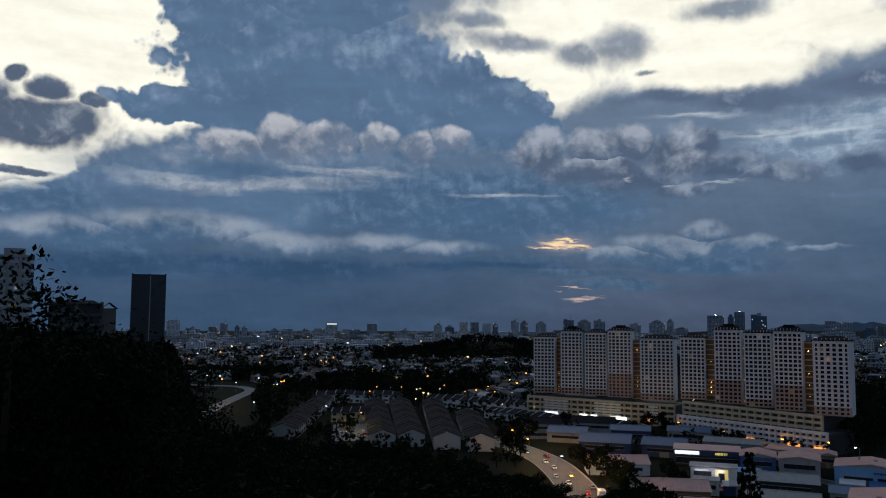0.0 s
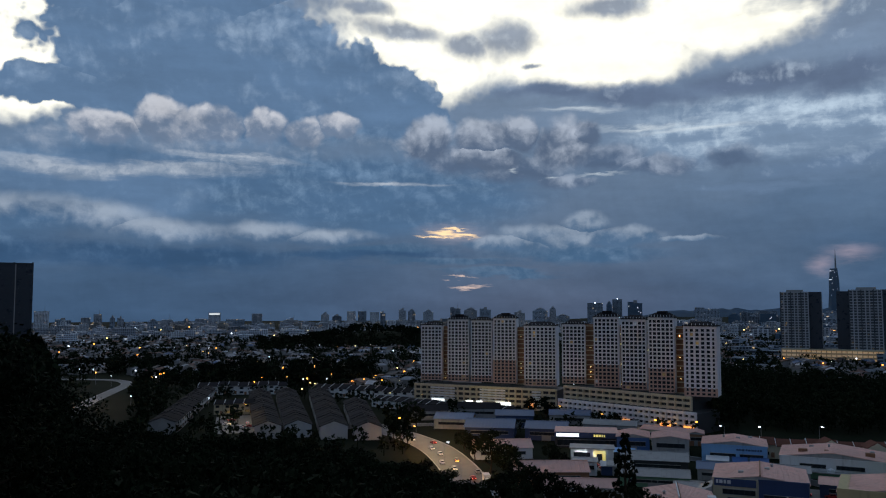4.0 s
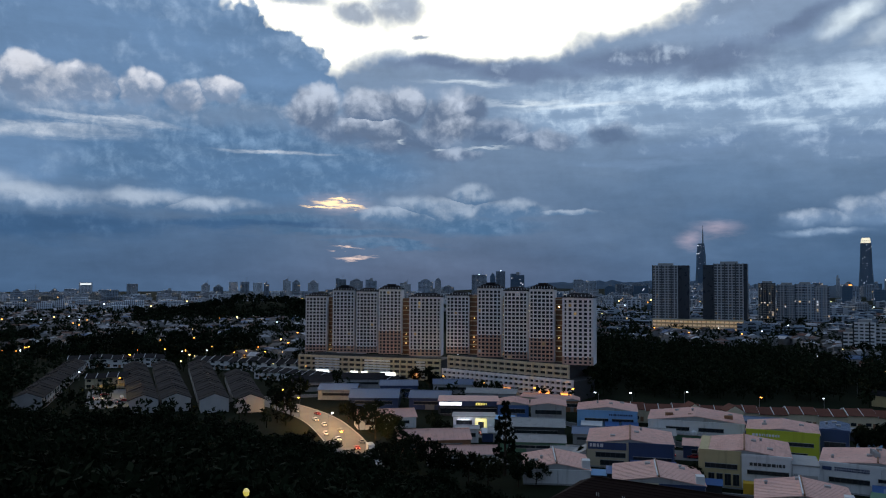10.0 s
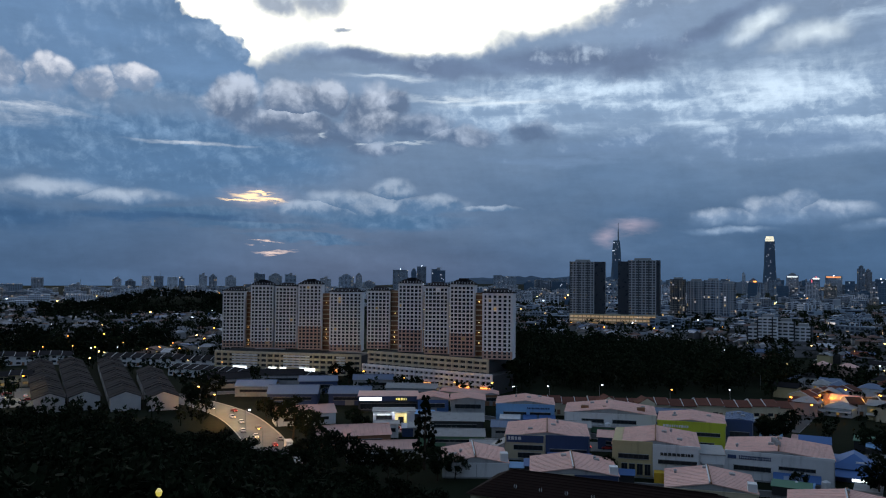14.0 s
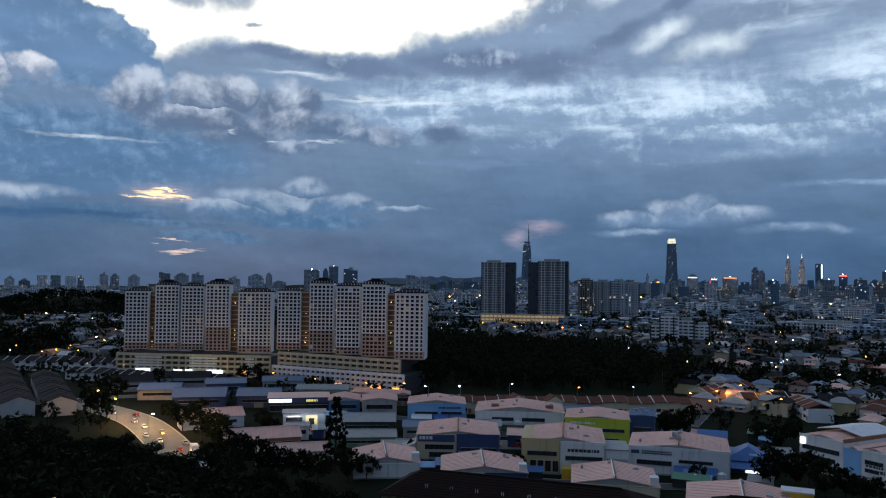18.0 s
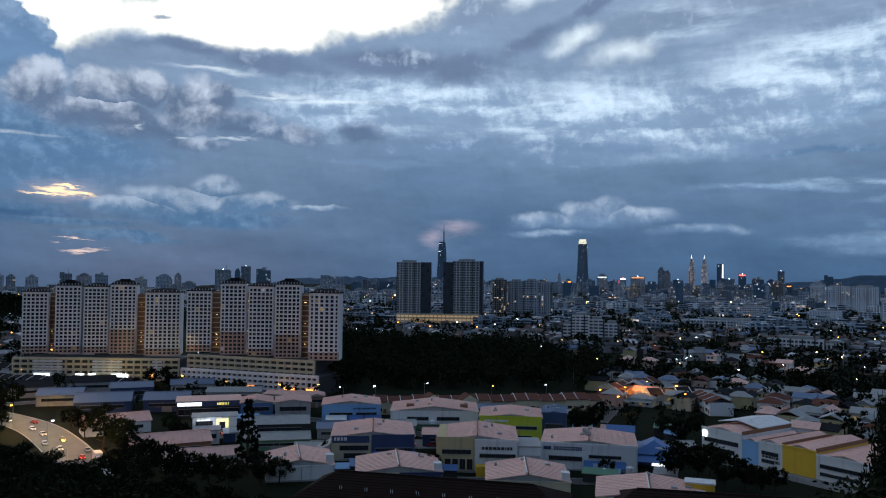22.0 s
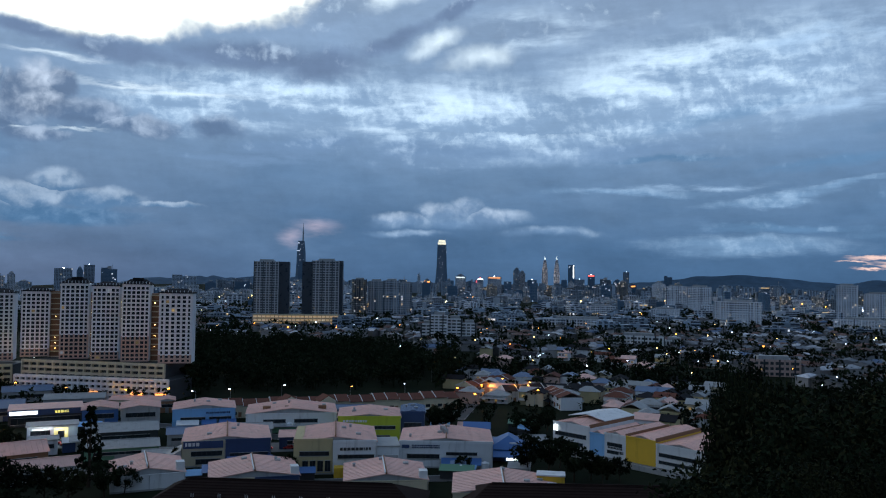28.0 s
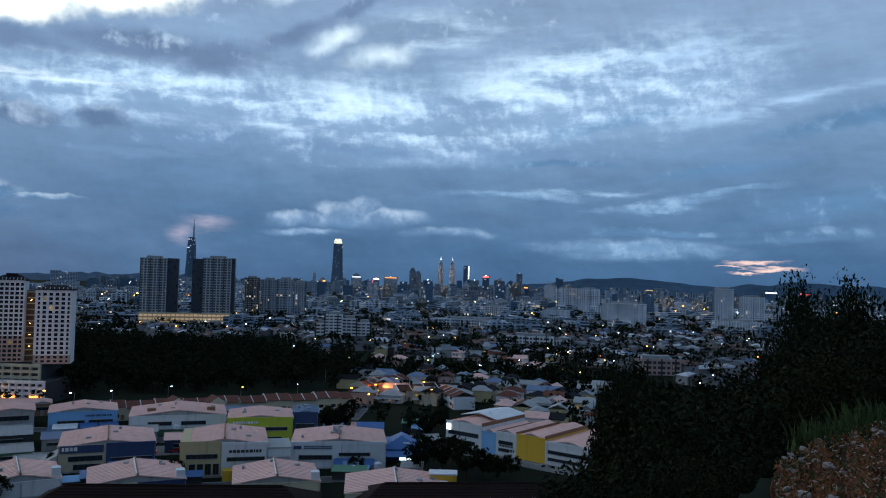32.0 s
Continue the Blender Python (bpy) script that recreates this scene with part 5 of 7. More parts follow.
# showroom with lit signs, and the kiosk in front of it
t = thing("showroom", polar(-18.0, 371), "dark showroom with bright white and yellow signs", "shop")
part("body", Form().box(-14, 14, 0, 16, 0, 6.6), M["dark"], t)
part("roof", Form().box(-14.3, 14.3, -0.3, 16.3, 6.6, 7.1), M["pink_roof"], t)
part("fascia", Form().box(-14.2, 14.2, -0.7, -0.05, 4.6, 6.9), M["navy"], t)
part("white_sign", Form().box(-13.4, -3.2, -0.95, -0.75, 5.0, 6.5), M["sign_white"], t, "glowing white sign band")
lettering(t, 3.4, 8.4, 5.2, 1.0, -0.75, "sign_yellow", 1, 21)
strip(t, -13, 13, 1, 3.6, -0.02, "glass", "shop_window", 10)
t = thing("kiosk", polar(-18.4, 341), "white workshop with a yellow lit doorway", "shop")
part("wall", Form().box(-8.8, 8.8, 0, 9, 0, 5.0), M["white"], t)
part("roof", Form().box(-9.3, 9.3, -0.8, 9.4, 5.0, 5.4), M["grey_roof"], t)
part("yellow_doorway", Form().box(0.6, 5.4, -0.2, -0.03, 0.2, 4.2), M["sign_yellow"], t, "yellow-framed lit doorway")
# no hole here: a near-black slab painted as the doorway's shade
part("door_opening", Form().box(1.8, 4.2, -0.32, -0.21, 0.2, 3.0), M["dark"], t)
strip(t, -7.6, -0.8, 0.6, 3.4, -0.02, "glass", "shop_window", 4)
part("shop_light", Form().box(-7, -2, -0.3, -0.2, 3.6, 4.0), M["sign_white"], t)


# ---------------------------------------------------------------- terraces
def terrace(az0, r0, az1, r1, depth, units, h, rise, wall, roof, label, gable_ends=True, step=0.0, group="terraced houses", upstand="white", lights=0.0, jitter=0.55):
    """Row houses between two places on the plan; each house is a thing under its own piece of roof."""
    a, b = polar(az0, r0).translation, polar(az1, r1).translation
    along = (b - a).normalized()
    w = (b - a).length / units
    turn = math.degrees(math.atan2(along.y, along.x))
    first = None
    r2 = random.Random(int(r0 * 7 + units))
    for i in range(units):
        c = a + along * w * (i + 0.5)
        BUILT.append((c.x, c.y))
        m = pose(c.x, c.y, ground_z(c.x, c.y) + (jitter if i % 4 > 1 else 0.0) + step * i, 0, 0, turn)
        if first is None:
            t = first = thing("terrace_house", m, label, "house", group)
            part("wall", Form().box(-w / 2 + 0.02, w / 2 - 0.02, -depth / 2, depth / 2, -1, h).faces([(-w / 2 + 0.03, -depth / 2, h), (-w / 2 + 0.03, 0, h + rise - 0.15), (-w / 2 + 0.03, depth / 2, h), (-w / 2 + 0.25, -depth / 2, h), (-w / 2 + 0.25, 0, h + rise - 0.15), (-w / 2 + 0.25, depth / 2, h)], [(0, 1, 2), (3, 5, 4), (0, 3, 4, 1), (1, 4, 5, 2)]), M[wall], t)
            part("roof", Form().gable(-w / 2 + 0.16, w / 2 - 0.16, -depth / 2 - 0.7, depth / 2 + 0.7, h, h + rise, "x", 0.18), M[roof], t)
            part("party_upstand", Form().gable(-w / 2 - 0.13, -w / 2 + 0.13, -depth / 2 - 0.6, depth / 2 + 0.6, h + 0.12, h + rise + 0.22, "x", 0.3), M[upstand], t)
            for s in (-1,):
                for k in range(int(h // 2.8)):
                    part("window", Form().box(-w * 0.32, w * 0.05, s * depth / 2 - 0.06, s * depth / 2 + 0.06, 0.9 + k * 3.0, 2.3 + k * 3.0), M["glass"], t)
                part("door", Form().box(w * 0.15, w * 0.38, s * depth / 2 - 0.06, s * depth / 2 + 0.06, 0, 2.1), M["brown"], t)
        else:
            t = copy_thing(first, m)
        if r2.random() < lights:
            part("lit_window", Form().box(-w * 0.3, w * 0.1, -depth / 2 - 0.12, -depth / 2 - 0.07, 0.9, 2.2), M["lit_warm"], t)


DARK_ROW = "white terrace house under a dark tiled roof"
terrace(4.4, 398, 5.0, 560, 13, 22, 6.2, 2.6, "town_wall", "tile_dark", DARK_ROW, upstand="tile_dark", jitter=-0.2, step=-0.02)
terrace(2.3, 400, 3.2, 565, 13, 22, 6.0, 2.6, "town_wall", "tile_dark", DARK_ROW, upstand="tile_dark", jitter=-0.2, step=-0.02)
terrace(-0.2, 392, 0.9, 560, 13, 22, 6.2, 2.6, "town_wall", "tile_dark", DARK_ROW, upstand="tile_dark", jitter=-0.2, step=-0.02)
terrace(-2.6, 388, -1.6, 500, 13, 15, 6.0, 2.6, "town_wall", "tile_dark", DARK_ROW, upstand="tile_dark", jitter=-0.2, step=-0.02)
terrace(11.4, 425, 8.6, 590, 13, 22, 6.2, 2.6, "town_wall", "tile_dark", DARK_ROW, upstand="tile_dark", jitter=-0.2, step=-0.02)
terrace(9.0, 610, 3.0, 600, 12, 9, 6.0, 2.4, "white", "tile_dark", DARK_ROW)
terrace(7.9, 500, 5.3, 496, 11, 4, 6.0, 2.0, "cream", "tile_dark", "terrace house facing a lit yard", lights=0.8)
terrace(1.0, 585, -6.6, 540, 13, 12, 5.6, 2.6, "white", "tile_dark", DARK_ROW)
terrace(-3.4, 520, -8.4, 478, 14, 9, 4.4, 2.4, "white", "tile_dark", DARK_ROW)
terrace(-8.2, 496, -13.2, 464, 14, 8, 3.6, 2.2, "white", "tile_dark", DARK_ROW)
RED_ROW = "terrace house under a brown-red tiled roof"
terrace(-26.6, 372, -45.3, 396, 12, 21, 5.4, 2.2, "cream", "tile_red", RED_ROW)
terrace(-48.6, 420, -55.0, 440, 11, 7, 5.6, 2.4, "white", "tile_dark", DARK_ROW)
terrace(-46.0, 430, -49.0, 470, 11, 6, 5.6, 2.4, "cream", "tile_red", RED_ROW, lights=0.5)
terrace(-52.2, 425, -53.6, 395, 11, 4, 5.6, 2.4, "white", "tile_red", RED_ROW)
for az in (-33.7, -36.3):
    t = thing("gatehouse", polar(az, 366, 0, 20), "gabled house with a cream front above the terrace", "house")
    part("wall", Form().box(-3.6, 3.6, 0, 7, 0, 7.2).faces([(-3.6, 0, 7.2), (3.6, 0, 7.2), (0, 0, 9.4), (-3.6, 0.3, 7.2), (3.6, 0.3, 7.2), (0, 0.3, 9.4)], [(0, 1, 2), (5, 4, 3), (0, 2, 5, 3), (1, 4, 5, 2)]), M["cream"], t)
    part("roof", Form().gable(-4.1, 4.1, 0.35, 8, 7.2, 9.7), M["tile_red"], t)
    part("window", Form().box(-1, 1, -0.1, -0.02, 4.4, 5.8), M["glass"], t)

# the two long dark roofs below the lookout
for a0, r0, a1, r1, n in ((-25.2, 236, -43.2, 219, 16), (-45.8, 222, -62.0, 232, 16)):
    a, b = polar(a0, r0).translation, polar(a1, r1).translation
    w, turn = (b - a).length, math.degrees(math.atan2((b - a).y, (b - a).x))
    c = (a + b) / 2
    t = thing("long_hall", pose(c.x, c.y, 0, 0, 0, turn), "long low hall under a dark maroon tiled roof", "building", "long halls")
    part("wall", Form().box(-w / 2, w / 2, -13, 10, -2, 3.2), M["cream"], t)
    part("roof", Form().hip(-w / 2 - 1, w / 2 + 1, -14.5, 11, 3.2, 8.2, 9), M["tile_maroon"], t)
    part("ridge_tiles", Form().box(-w / 2 + 8.5, w / 2 - 8.5, -2.0, -1.5, 8.15, 8.4), M["tile_maroon"], t)
    for k in range(11):
        s = (k + 0.5) / 11
        y, z = -14.5 + s * 12.6, 3.2 + s * 5.0
        course = Form().faces([(-w / 2 - 0.6 + 9 * s, y - 0.12, z), (w / 2 + 0.6 - 9 * s, y - 0.12, z), (w / 2 + 0.6 - 9 * s, y, z + 0.16), (-w / 2 - 0.6 + 9 * s, y, z + 0.16), (-w / 2 - 0.6 + 9 * s, y + 0.1, z + 0.04), (w / 2 + 0.6 - 9 * s, y + 0.1, z + 0.04)], [(0, 1, 2, 3), (3, 2, 5, 4)])
        part("tile_course", course, M["tile_maroon"], t)
    for i in range(n // 2):
        x = -w / 2 + 12 + i * (w - 22) / (n / 2 - 1)
        for s in (-0.3, 0.3):
            part("vent_pipe", Form().tube(x + s, -9.5, 4.8, 6.1, 0.09, 0.09, 6), M["white"], t)


# lean-tos, tanks and stacked goods in the yards between the factories
r4 = random.Random(77)
YARD_ROOFS = ("blue", "grey_roof", "white", "light_blue", "pink_roof", "blue_roof", "green", "concrete")
for i in range(46):
    az = -19 - 34 * r4.random()
    row = i % 4
    r = (np.interp(-az, (19, 36, 53), (268, 254, 262)), np.interp(-az, (19, 36, 53), (312, 292, 296)), np.interp(-az, (19, 36, 53), (350, 328, 330)), np.interp(-az, (14, 53), (382, 352)))[row] + r4.uniform(-5, 5)
    w, d, hh = r4.uniform(4, 11), r4.uniform(3, 6), r4.uniform(2.4, 4.6)
    m = polar(az, float(r), 0, r4.choice((0, 0, 3, -4, 90)))
    roof = r4.choice(YARD_ROOFS)
    if i % 5 == 4:
        t = thing("water_tank", m, "pale round water tank in a factory yard", "tank", "yard clutter")
        part("tank", Form().tube(0, 0, 0.6, 3.4, 1.3, 1.3, 14).tube(0, 0, 3.4, 3.9, 1.3, 0.3, 14), M["white"], t)
        part("stand", Form().box(-1.2, 1.2, -1.2, 1.2, 0, 0.6), M["concrete"], t)
        continue
    t = thing("lean_to", m, { "blue": "lean-to with a blue sheet roof", "white": "lean-to with a white roof", "green": "lean-to with a green roof" }.get(roof, "lean-to with a pale metal roof"), "shed", "yard clutter")
    part("wall", Form().box(-w / 2, w / 2, 0.4, d, 0, hh - 0.5), M[r4.choice(("concrete", "dark", "navy", "white", "dark"))], t)
    part("roof", Form().faces([(-w / 2 - 0.3, -0.6, hh - 0.5), (w / 2 + 0.3, -0.6, hh - 0.5), (w / 2 + 0.3, d, hh + 0.5), (-w / 2 - 0.3, d, hh + 0.5), (-w / 2 - 0.3, -0.6, hh - 0.65), (w / 2 + 0.3, -0.6, hh - 0.65), (w / 2 + 0.3, d, hh + 0.35), (-w / 2 - 0.3, d, hh + 0.35)], [(0, 1, 2, 3), (7, 6, 5, 4), (0, 4, 5, 1), (1, 5, 6, 2), (2, 6, 7, 3), (3, 7, 4, 0)]), M[roof], t)


# ---------------------------------------------------------------- roads, cars and lamps
def road(name, points, width, label, mat="asphalt", kerb=True):
    """A ribbon with kerbs along a line of places (azimuth, distance), smoothed."""
    p = [polar(a, r).translation for a, r in points]
    fine = []
    for i in range(len(p) - 1):
        p0, p1, p2, p3 = p[max(i - 1, 0)], p[i], p[i + 1], p[min(i + 2, len(p) - 1)]
        for k in range(12):
            s = k / 12
            fine.append(0.5 * ((2 * p1) + (p2 - p0) * s + (2 * p0 - 5 * p1 + 4 * p2 - p3) * s * s + (3 * p1 - p0 - 3 * p2 + p3) * s ** 3))
    fine.append(p[-1])
    f, edge, v = Form(), Form(), []
    for i, c in enumerate(fine):
        d = (fine[min(i + 1, len(fine) - 1)] - fine[max(i - 1, 0)]).normalized()
        n = Vector((-d.y, d.x, 0))
        z = ground_z(c.x, c.y) + 0.06
        v.append([(c + n * s * width / 2).to_tuple()[:2] + (z + h,) for s, h in ((-1, 0), (1, 0), (-1.03, 0.14), (1.03, 0.14), (-1.08, 0.14), (1.08, 0.14))])
    q = [x for row in v for x in row]
    n = len(v)
    f.faces(q, [(i * 6, i * 6 + 6, i * 6 + 7, i * 6 + 1) for i in range(n - 1)])
    tagged(part(name, f, M[mat]), label, "road", kind="structure")
    if kerb:
        edge.faces(q, [c for i in range(n - 1) for c in ((i * 6, i * 6 + 2, i * 6 + 8, i * 6 + 6), (i * 6 + 2, i * 6 + 4, i * 6 + 10, i * 6 + 8), (i * 6 + 1, i * 6 + 7, i * 6 + 9, i * 6 + 3), (i * 6 + 3, i * 6 + 9, i * 6 + 11, i * 6 + 5))])
        tagged(part("kerb", edge, M["concrete"]), "pale concrete kerbs along the road", "kerb", kind="structure")
    return fine


main_road = road("road", ((-3.0, 425), (-5.0, 402), (-7.2, 368), (-8.7, 330), (-9.9, 290), (-10.6, 262), (-11.5, 235)), 15, "wide pale street lit by lamps", "concrete_ground")
hill_road = road("road", ((17.9, 500), (17.0, 528), (15.9, 585), (14.4, 655), (13.6, 705), (14.3, 742), (16.2, 762), (18.5, 778)), 9, "curved road on the far hillside", "concrete_ground")
road("road", ((-13.5, 300), (-20, 281), (-27, 268), (-34, 253), (-41, 254), (-47, 258), (-53, 262)), 7, "service lane between the factories")
road("road", ((-18, 386), (-26, 352), (-33, 322), (-40, 298), (-48, 292)), 8, "service lane behind the factories")
road("road", ((-45.4, 360), (-47, 430), (-48.6, 520), (-50.5, 640)), 7, "street between the houses")
road("road", ((-1, 428), (-9, 436), (-17, 420), (-24, 402), (-27, 398)), 9, "street below the apartment blocks")
yard = Form()
for az, r, w, d in ((6.4, 420, 24, 66), (-14.5, 318, 22, 14), (-18.3, 322, 26, 16), (-30, 296, 60, 16), (-43, 290, 40, 10)):
    q = Form().box(-w / 2, w / 2, 0, d, 0.02, 0.1)
    yard.moved(q, polar(az, r))
tagged(part("yard", yard, M["concrete_ground"]), "concrete yards between the buildings", "yard", kind="structure")


def car(paint, lights):
    t = thing("parked_car", pose(0, 0, 0), {"car_white": "white parked car on the street", "car_grey": "grey car on the street", "car_red": "red car on the street"}[paint], "car", "cars")
    f = Form()
    side = [(-2.1, 0.35), (2.1, 0.35), (2.12, 0.8), (1.2, 0.95), (-1.9, 0.98), (-2.12, 0.75)]
    cab = [(-1.75, 0.96), (1.15, 0.94), (0.55, 1.42), (-1.1, 1.45)]
    for prof, half in ((side, 0.85), (cab, 0.74)):
        n = len(prof)
        f.faces([(x, -half, z) for x, z in prof] + [(x, half * (0.98 if prof is side else 0.95), z) for x, z in prof], [tuple(range(n)), tuple(range(2 * n - 1, n - 1, -1))] + [(i, n + i, n + (i + 1) % n, (i + 1) % n) for i in range(n)])
    part("body", f, M[paint], t)
    part("windscreen", Form().faces([(0.6, -0.7, 1.38), (0.6, 0.7, 1.38), (1.14, 0.72, 0.98), (1.14, -0.72, 0.98)], [(0, 1, 2, 3)]).box(-1.3, 0.4, -0.76, 0.73, 1.02, 1.32), M["glass"], t)
    for x in (-1.35, 1.35):
        for y in (-0.78, 0.78):
            wheel = Form()
            wheel.limb((x, y - 0.1, 0.32), (x, y + 0.1, 0.32), 0.32, 0.32, 12)
            part("wheel", wheel, M["tyre"], t)
    for y in (-0.6, 0.6):
        part("headlight", Form().box(2.1, 2.16, y - 0.16, y + 0.16, 0.6, 0.76), M["lamp_warm" if lights else "glass"], t)
        part("tail_light", Form().box(-2.18, -2.1, y - 0.16, y + 0.16, 0.66, 0.82), M["lamp_red"], t)
    return t


def truck(m):
    t = thing("box_truck", m, "white box truck parked at the kerb", "truck", "trucks")
    part("cargo_box", Form().box(-3.4, 1.6, -1.2, 1.2, 0.9, 3.6), M["car_white"], t)
    part("cab", Form().faces([(1.7, -1.1, 0.5), (3.5, -1.1, 0.5), (3.5, -1.1, 1.6), (3.1, -1.1, 2.6), (1.7, -1.1, 2.6), (1.7, 1.1, 0.5), (3.5, 1.1, 0.5), (3.5, 1.1, 1.6), (3.1, 1.1, 2.6), (1.7, 1.1, 2.6)], [(0, 1, 2, 3, 4), (9, 8, 7, 6, 5), (0, 5, 6, 1), (1, 6, 7, 2), (2, 7, 8, 3), (3, 8, 9, 4), (4, 9, 5, 0)]), M["car_white"], t)
    part("windscreen", Form().faces([(3.52, -1.0, 1.65), (3.52, 1.0, 1.65), (3.14, 1.0, 2.5), (3.14, -1.0, 2.5)], [(0, 1, 2, 3)]), M["glass"], t)
    for x in (-2.2, 2.4):
        for y in (-1.0, 1.0):
            part("wheel", Form().limb((x, y - 0.14, 0.48), (x, y + 0.14, 0.48), 0.48, 0.48, 12), M["tyre"], t)
    part("chassis", Form().box(-3.3, 3.3, -0.5, 0.5, 0.5, 0.9), M["steel"], t)


r3 = random.Random(31)


def along_road(line, s, side):
    k = s * (len(line) - 1)
    i = min(int(k), len(line) - 2)
    c, d = line[i].lerp(line[i + 1], k - i), (line[i + 1] - line[i]).normalized()
    n = Vector((-d.y, d.x, 0))
    c = c + n * side
    return c, math.degrees(math.atan2(d.y, d.x))


cars = {}
for s, side, paint, lit, flip in ((0.42, -2, "car_white", True, 0), (0.36, -2.5, "car_white", True, 0), (0.48, 2, "car_grey", False, 180), (0.55, -2, "car_white", True, 0), (0.62, 2.4, "car_red", False, 180), (0.68, -1.6, "car_white", True, 0), (0.50, -5, "car_white", False, 0),
                                  (0.76, 6.2, "car_white", False, 0), (0.79, 6.2, "car_grey", False, 0), (0.82, 6.2, "car_white", False, 0), (0.85, 6.2, "car_red", False, 0), (0.88, 6.2, "car_white", False, 0), (0.3, 3, "car_red", False, 180), (0.25, -3, "car_white", True, 0), (0.58, 5.9, "car_grey", False, 0)):
    c, a = along_road(main_road, s, side)
    m = pose(c.x, c.y, ground_z(c.x, c.y) + 0.07, 0, 0, a + flip)
    key = (paint, lit)
    if key in cars:
        copy_thing(cars[key], m)
    else:
        cars[key] = car(paint, lit)
        cars[key].matrix_world = m
for s, side in ((0.66, 6.0), (0.73, 6.0)):
    c, a = along_road(main_road, s, side)
    truck(pose(c.x, c.y, 0.07, 0, 0, a))
for i in range(26):
    az, r = ((6.4 + r3.uniform(-1.4, 1.4), r3.uniform(430, 470)), (-18.4 + r3.uniform(-2, 2), r3.uniform(324, 334)), (-29 + r3.uniform(-5, 5), r3.uniform(296, 309)))[i % 3]
    copy_thing(cars[r3.choice(list(cars))], polar(az, r, 0.11, r3.choice((0, 90, 180)) + r3.uniform(-6, 6)))


def street_lamp(kind):
    t = thing("street_lamp", pose(0, 0, 0), "tall street lamp glowing " + ("amber" if kind == "lamp_amber" else "white"), "lamp", "street lamps")
    part("pole", Form().tube(0, 0, 0, 8.5, 0.12, 0.07, 8), M["steel"], t)
    part("arm", Form().limb((0, 0, 8.4), (1.6, 0, 8.9), 0.06, 0.05), M["steel"], t)
    part("lantern", Form().box(1.2, 2.1, -0.22, 0.22, 8.8, 9.0), M["steel"], t)
    part("bulb", Form().box(1.25, 2.05, -0.3, 0.3, 8.4, 8.78), M[kind], t)
    return t


lamp_posts = {k: None for k in ("lamp_amber", "lamp_white")}
for az, r, kind in ((-4.6, 400, "lamp_amber"), (-6.0, 372, "lamp_amber"), (-8.0, 330, "lamp_white"), (-9.2, 290, "lamp_amber"), (-1.6, 600, "lamp_amber"), (-2.4, 610, "lamp_amber"), (-3.0, 640, "lamp_amber"), (-3.4, 600, "lamp_amber"), (0.4, 620, "lamp_white"), (5.2, 600, "lamp_amber"), (1.6, 620, "lamp_amber"),
                    (-27.2, 395, "lamp_white"), (-29.5, 400, "lamp_white"), (-33.0, 410, "lamp_white"), (-37.8, 405, "lamp_amber"), (-41.7, 415, "lamp_white"), (-45.6, 400, "lamp_amber"), (-46.6, 380, "lamp_amber"), (-48.5, 440, "lamp_amber"), (-50.5, 430, "lamp_amber"), (-51.0, 400, "lamp_amber"), (-47.4, 415, "lamp_amber"),
                    (-54.5, 520, "lamp_white"), (-57.5, 560, "lamp_white"), (-61.0, 640, "lamp_white"), (-64.2, 585, "lamp_white"), (-16.0, 450, "lamp_amber"), (-19.2, 424, "lamp_amber"), (-22.6, 408, "lamp_amber"), (-25.2, 405, "lamp_amber"), (14.6, 690, "lamp_white"), (16.4, 770, "lamp_white"), (17.5, 785, "lamp_white"), (6.0, 470, "lamp_amber"), (-6.4, 505, "lamp_amber"), (-5.8, 530, "lamp_amber")):
    m = polar(az, r, 0, r3.uniform(0, 360))
    if lamp_posts[kind] is None:
        lamp_posts[kind] = street_lamp(kind)
        lamp_posts[kind].matrix_world = m
    else:
        copy_thing(lamp_posts[kind], m)


t = thing("garden_lantern", polar(-2.4, 58, ground_z(*polar(-2.4, 58).translation.xy)), "small golden lantern glowing among dark trees", "lamp")
part("pole", Form().tube(0, 0, -0.5, 9.0, 0.1, 0.07, 8), M["steel"], t)
part("lantern", Form().tube(0, 0, 9.0, 9.3, 0.16, 0.24, 8).tube(0, 0, 9.3, 9.5, 0.24, 0.1, 8), M["sign_yellow"], t)


def pool_of_light(az, r, z, watts, colour):
    l = new("street_light", bpy.data.lights.new("street_light", "POINT"))
    l.data.energy, l.data.color, l.data.shadow_soft_size = watts, colour, 0.5
    l.matrix_world = polar(az, r, z)


ROAD_GLOW = srgb(255, 186, 118)
for az, r, z, watts, colour in ((-6.4, 384, 10, 20000, ROAD_GLOW), (-8.2, 342, 10, 20000, ROAD_GLOW), (-9.9, 292, 10, 18000, ROAD_GLOW), (6.4, 440, 9, 8000, WARM), (-18.3, 334, 5, 2200, COOL), (15.6, 600, 10, 12000, srgb(255, 200, 160)), (-24.4, 404, 5, 3600, AMBER), (-21.6, 414, 5, 3000, AMBER), (-11.3, 488, 5, 4000, WARM), (-47.6, 424, 8, 5000, AMBER), (-50.2, 420, 8, 6000, AMBER), (-2.6, 605, 9, 7000, AMBER)):
    pool_of_light(az, r, z, watts, colour)


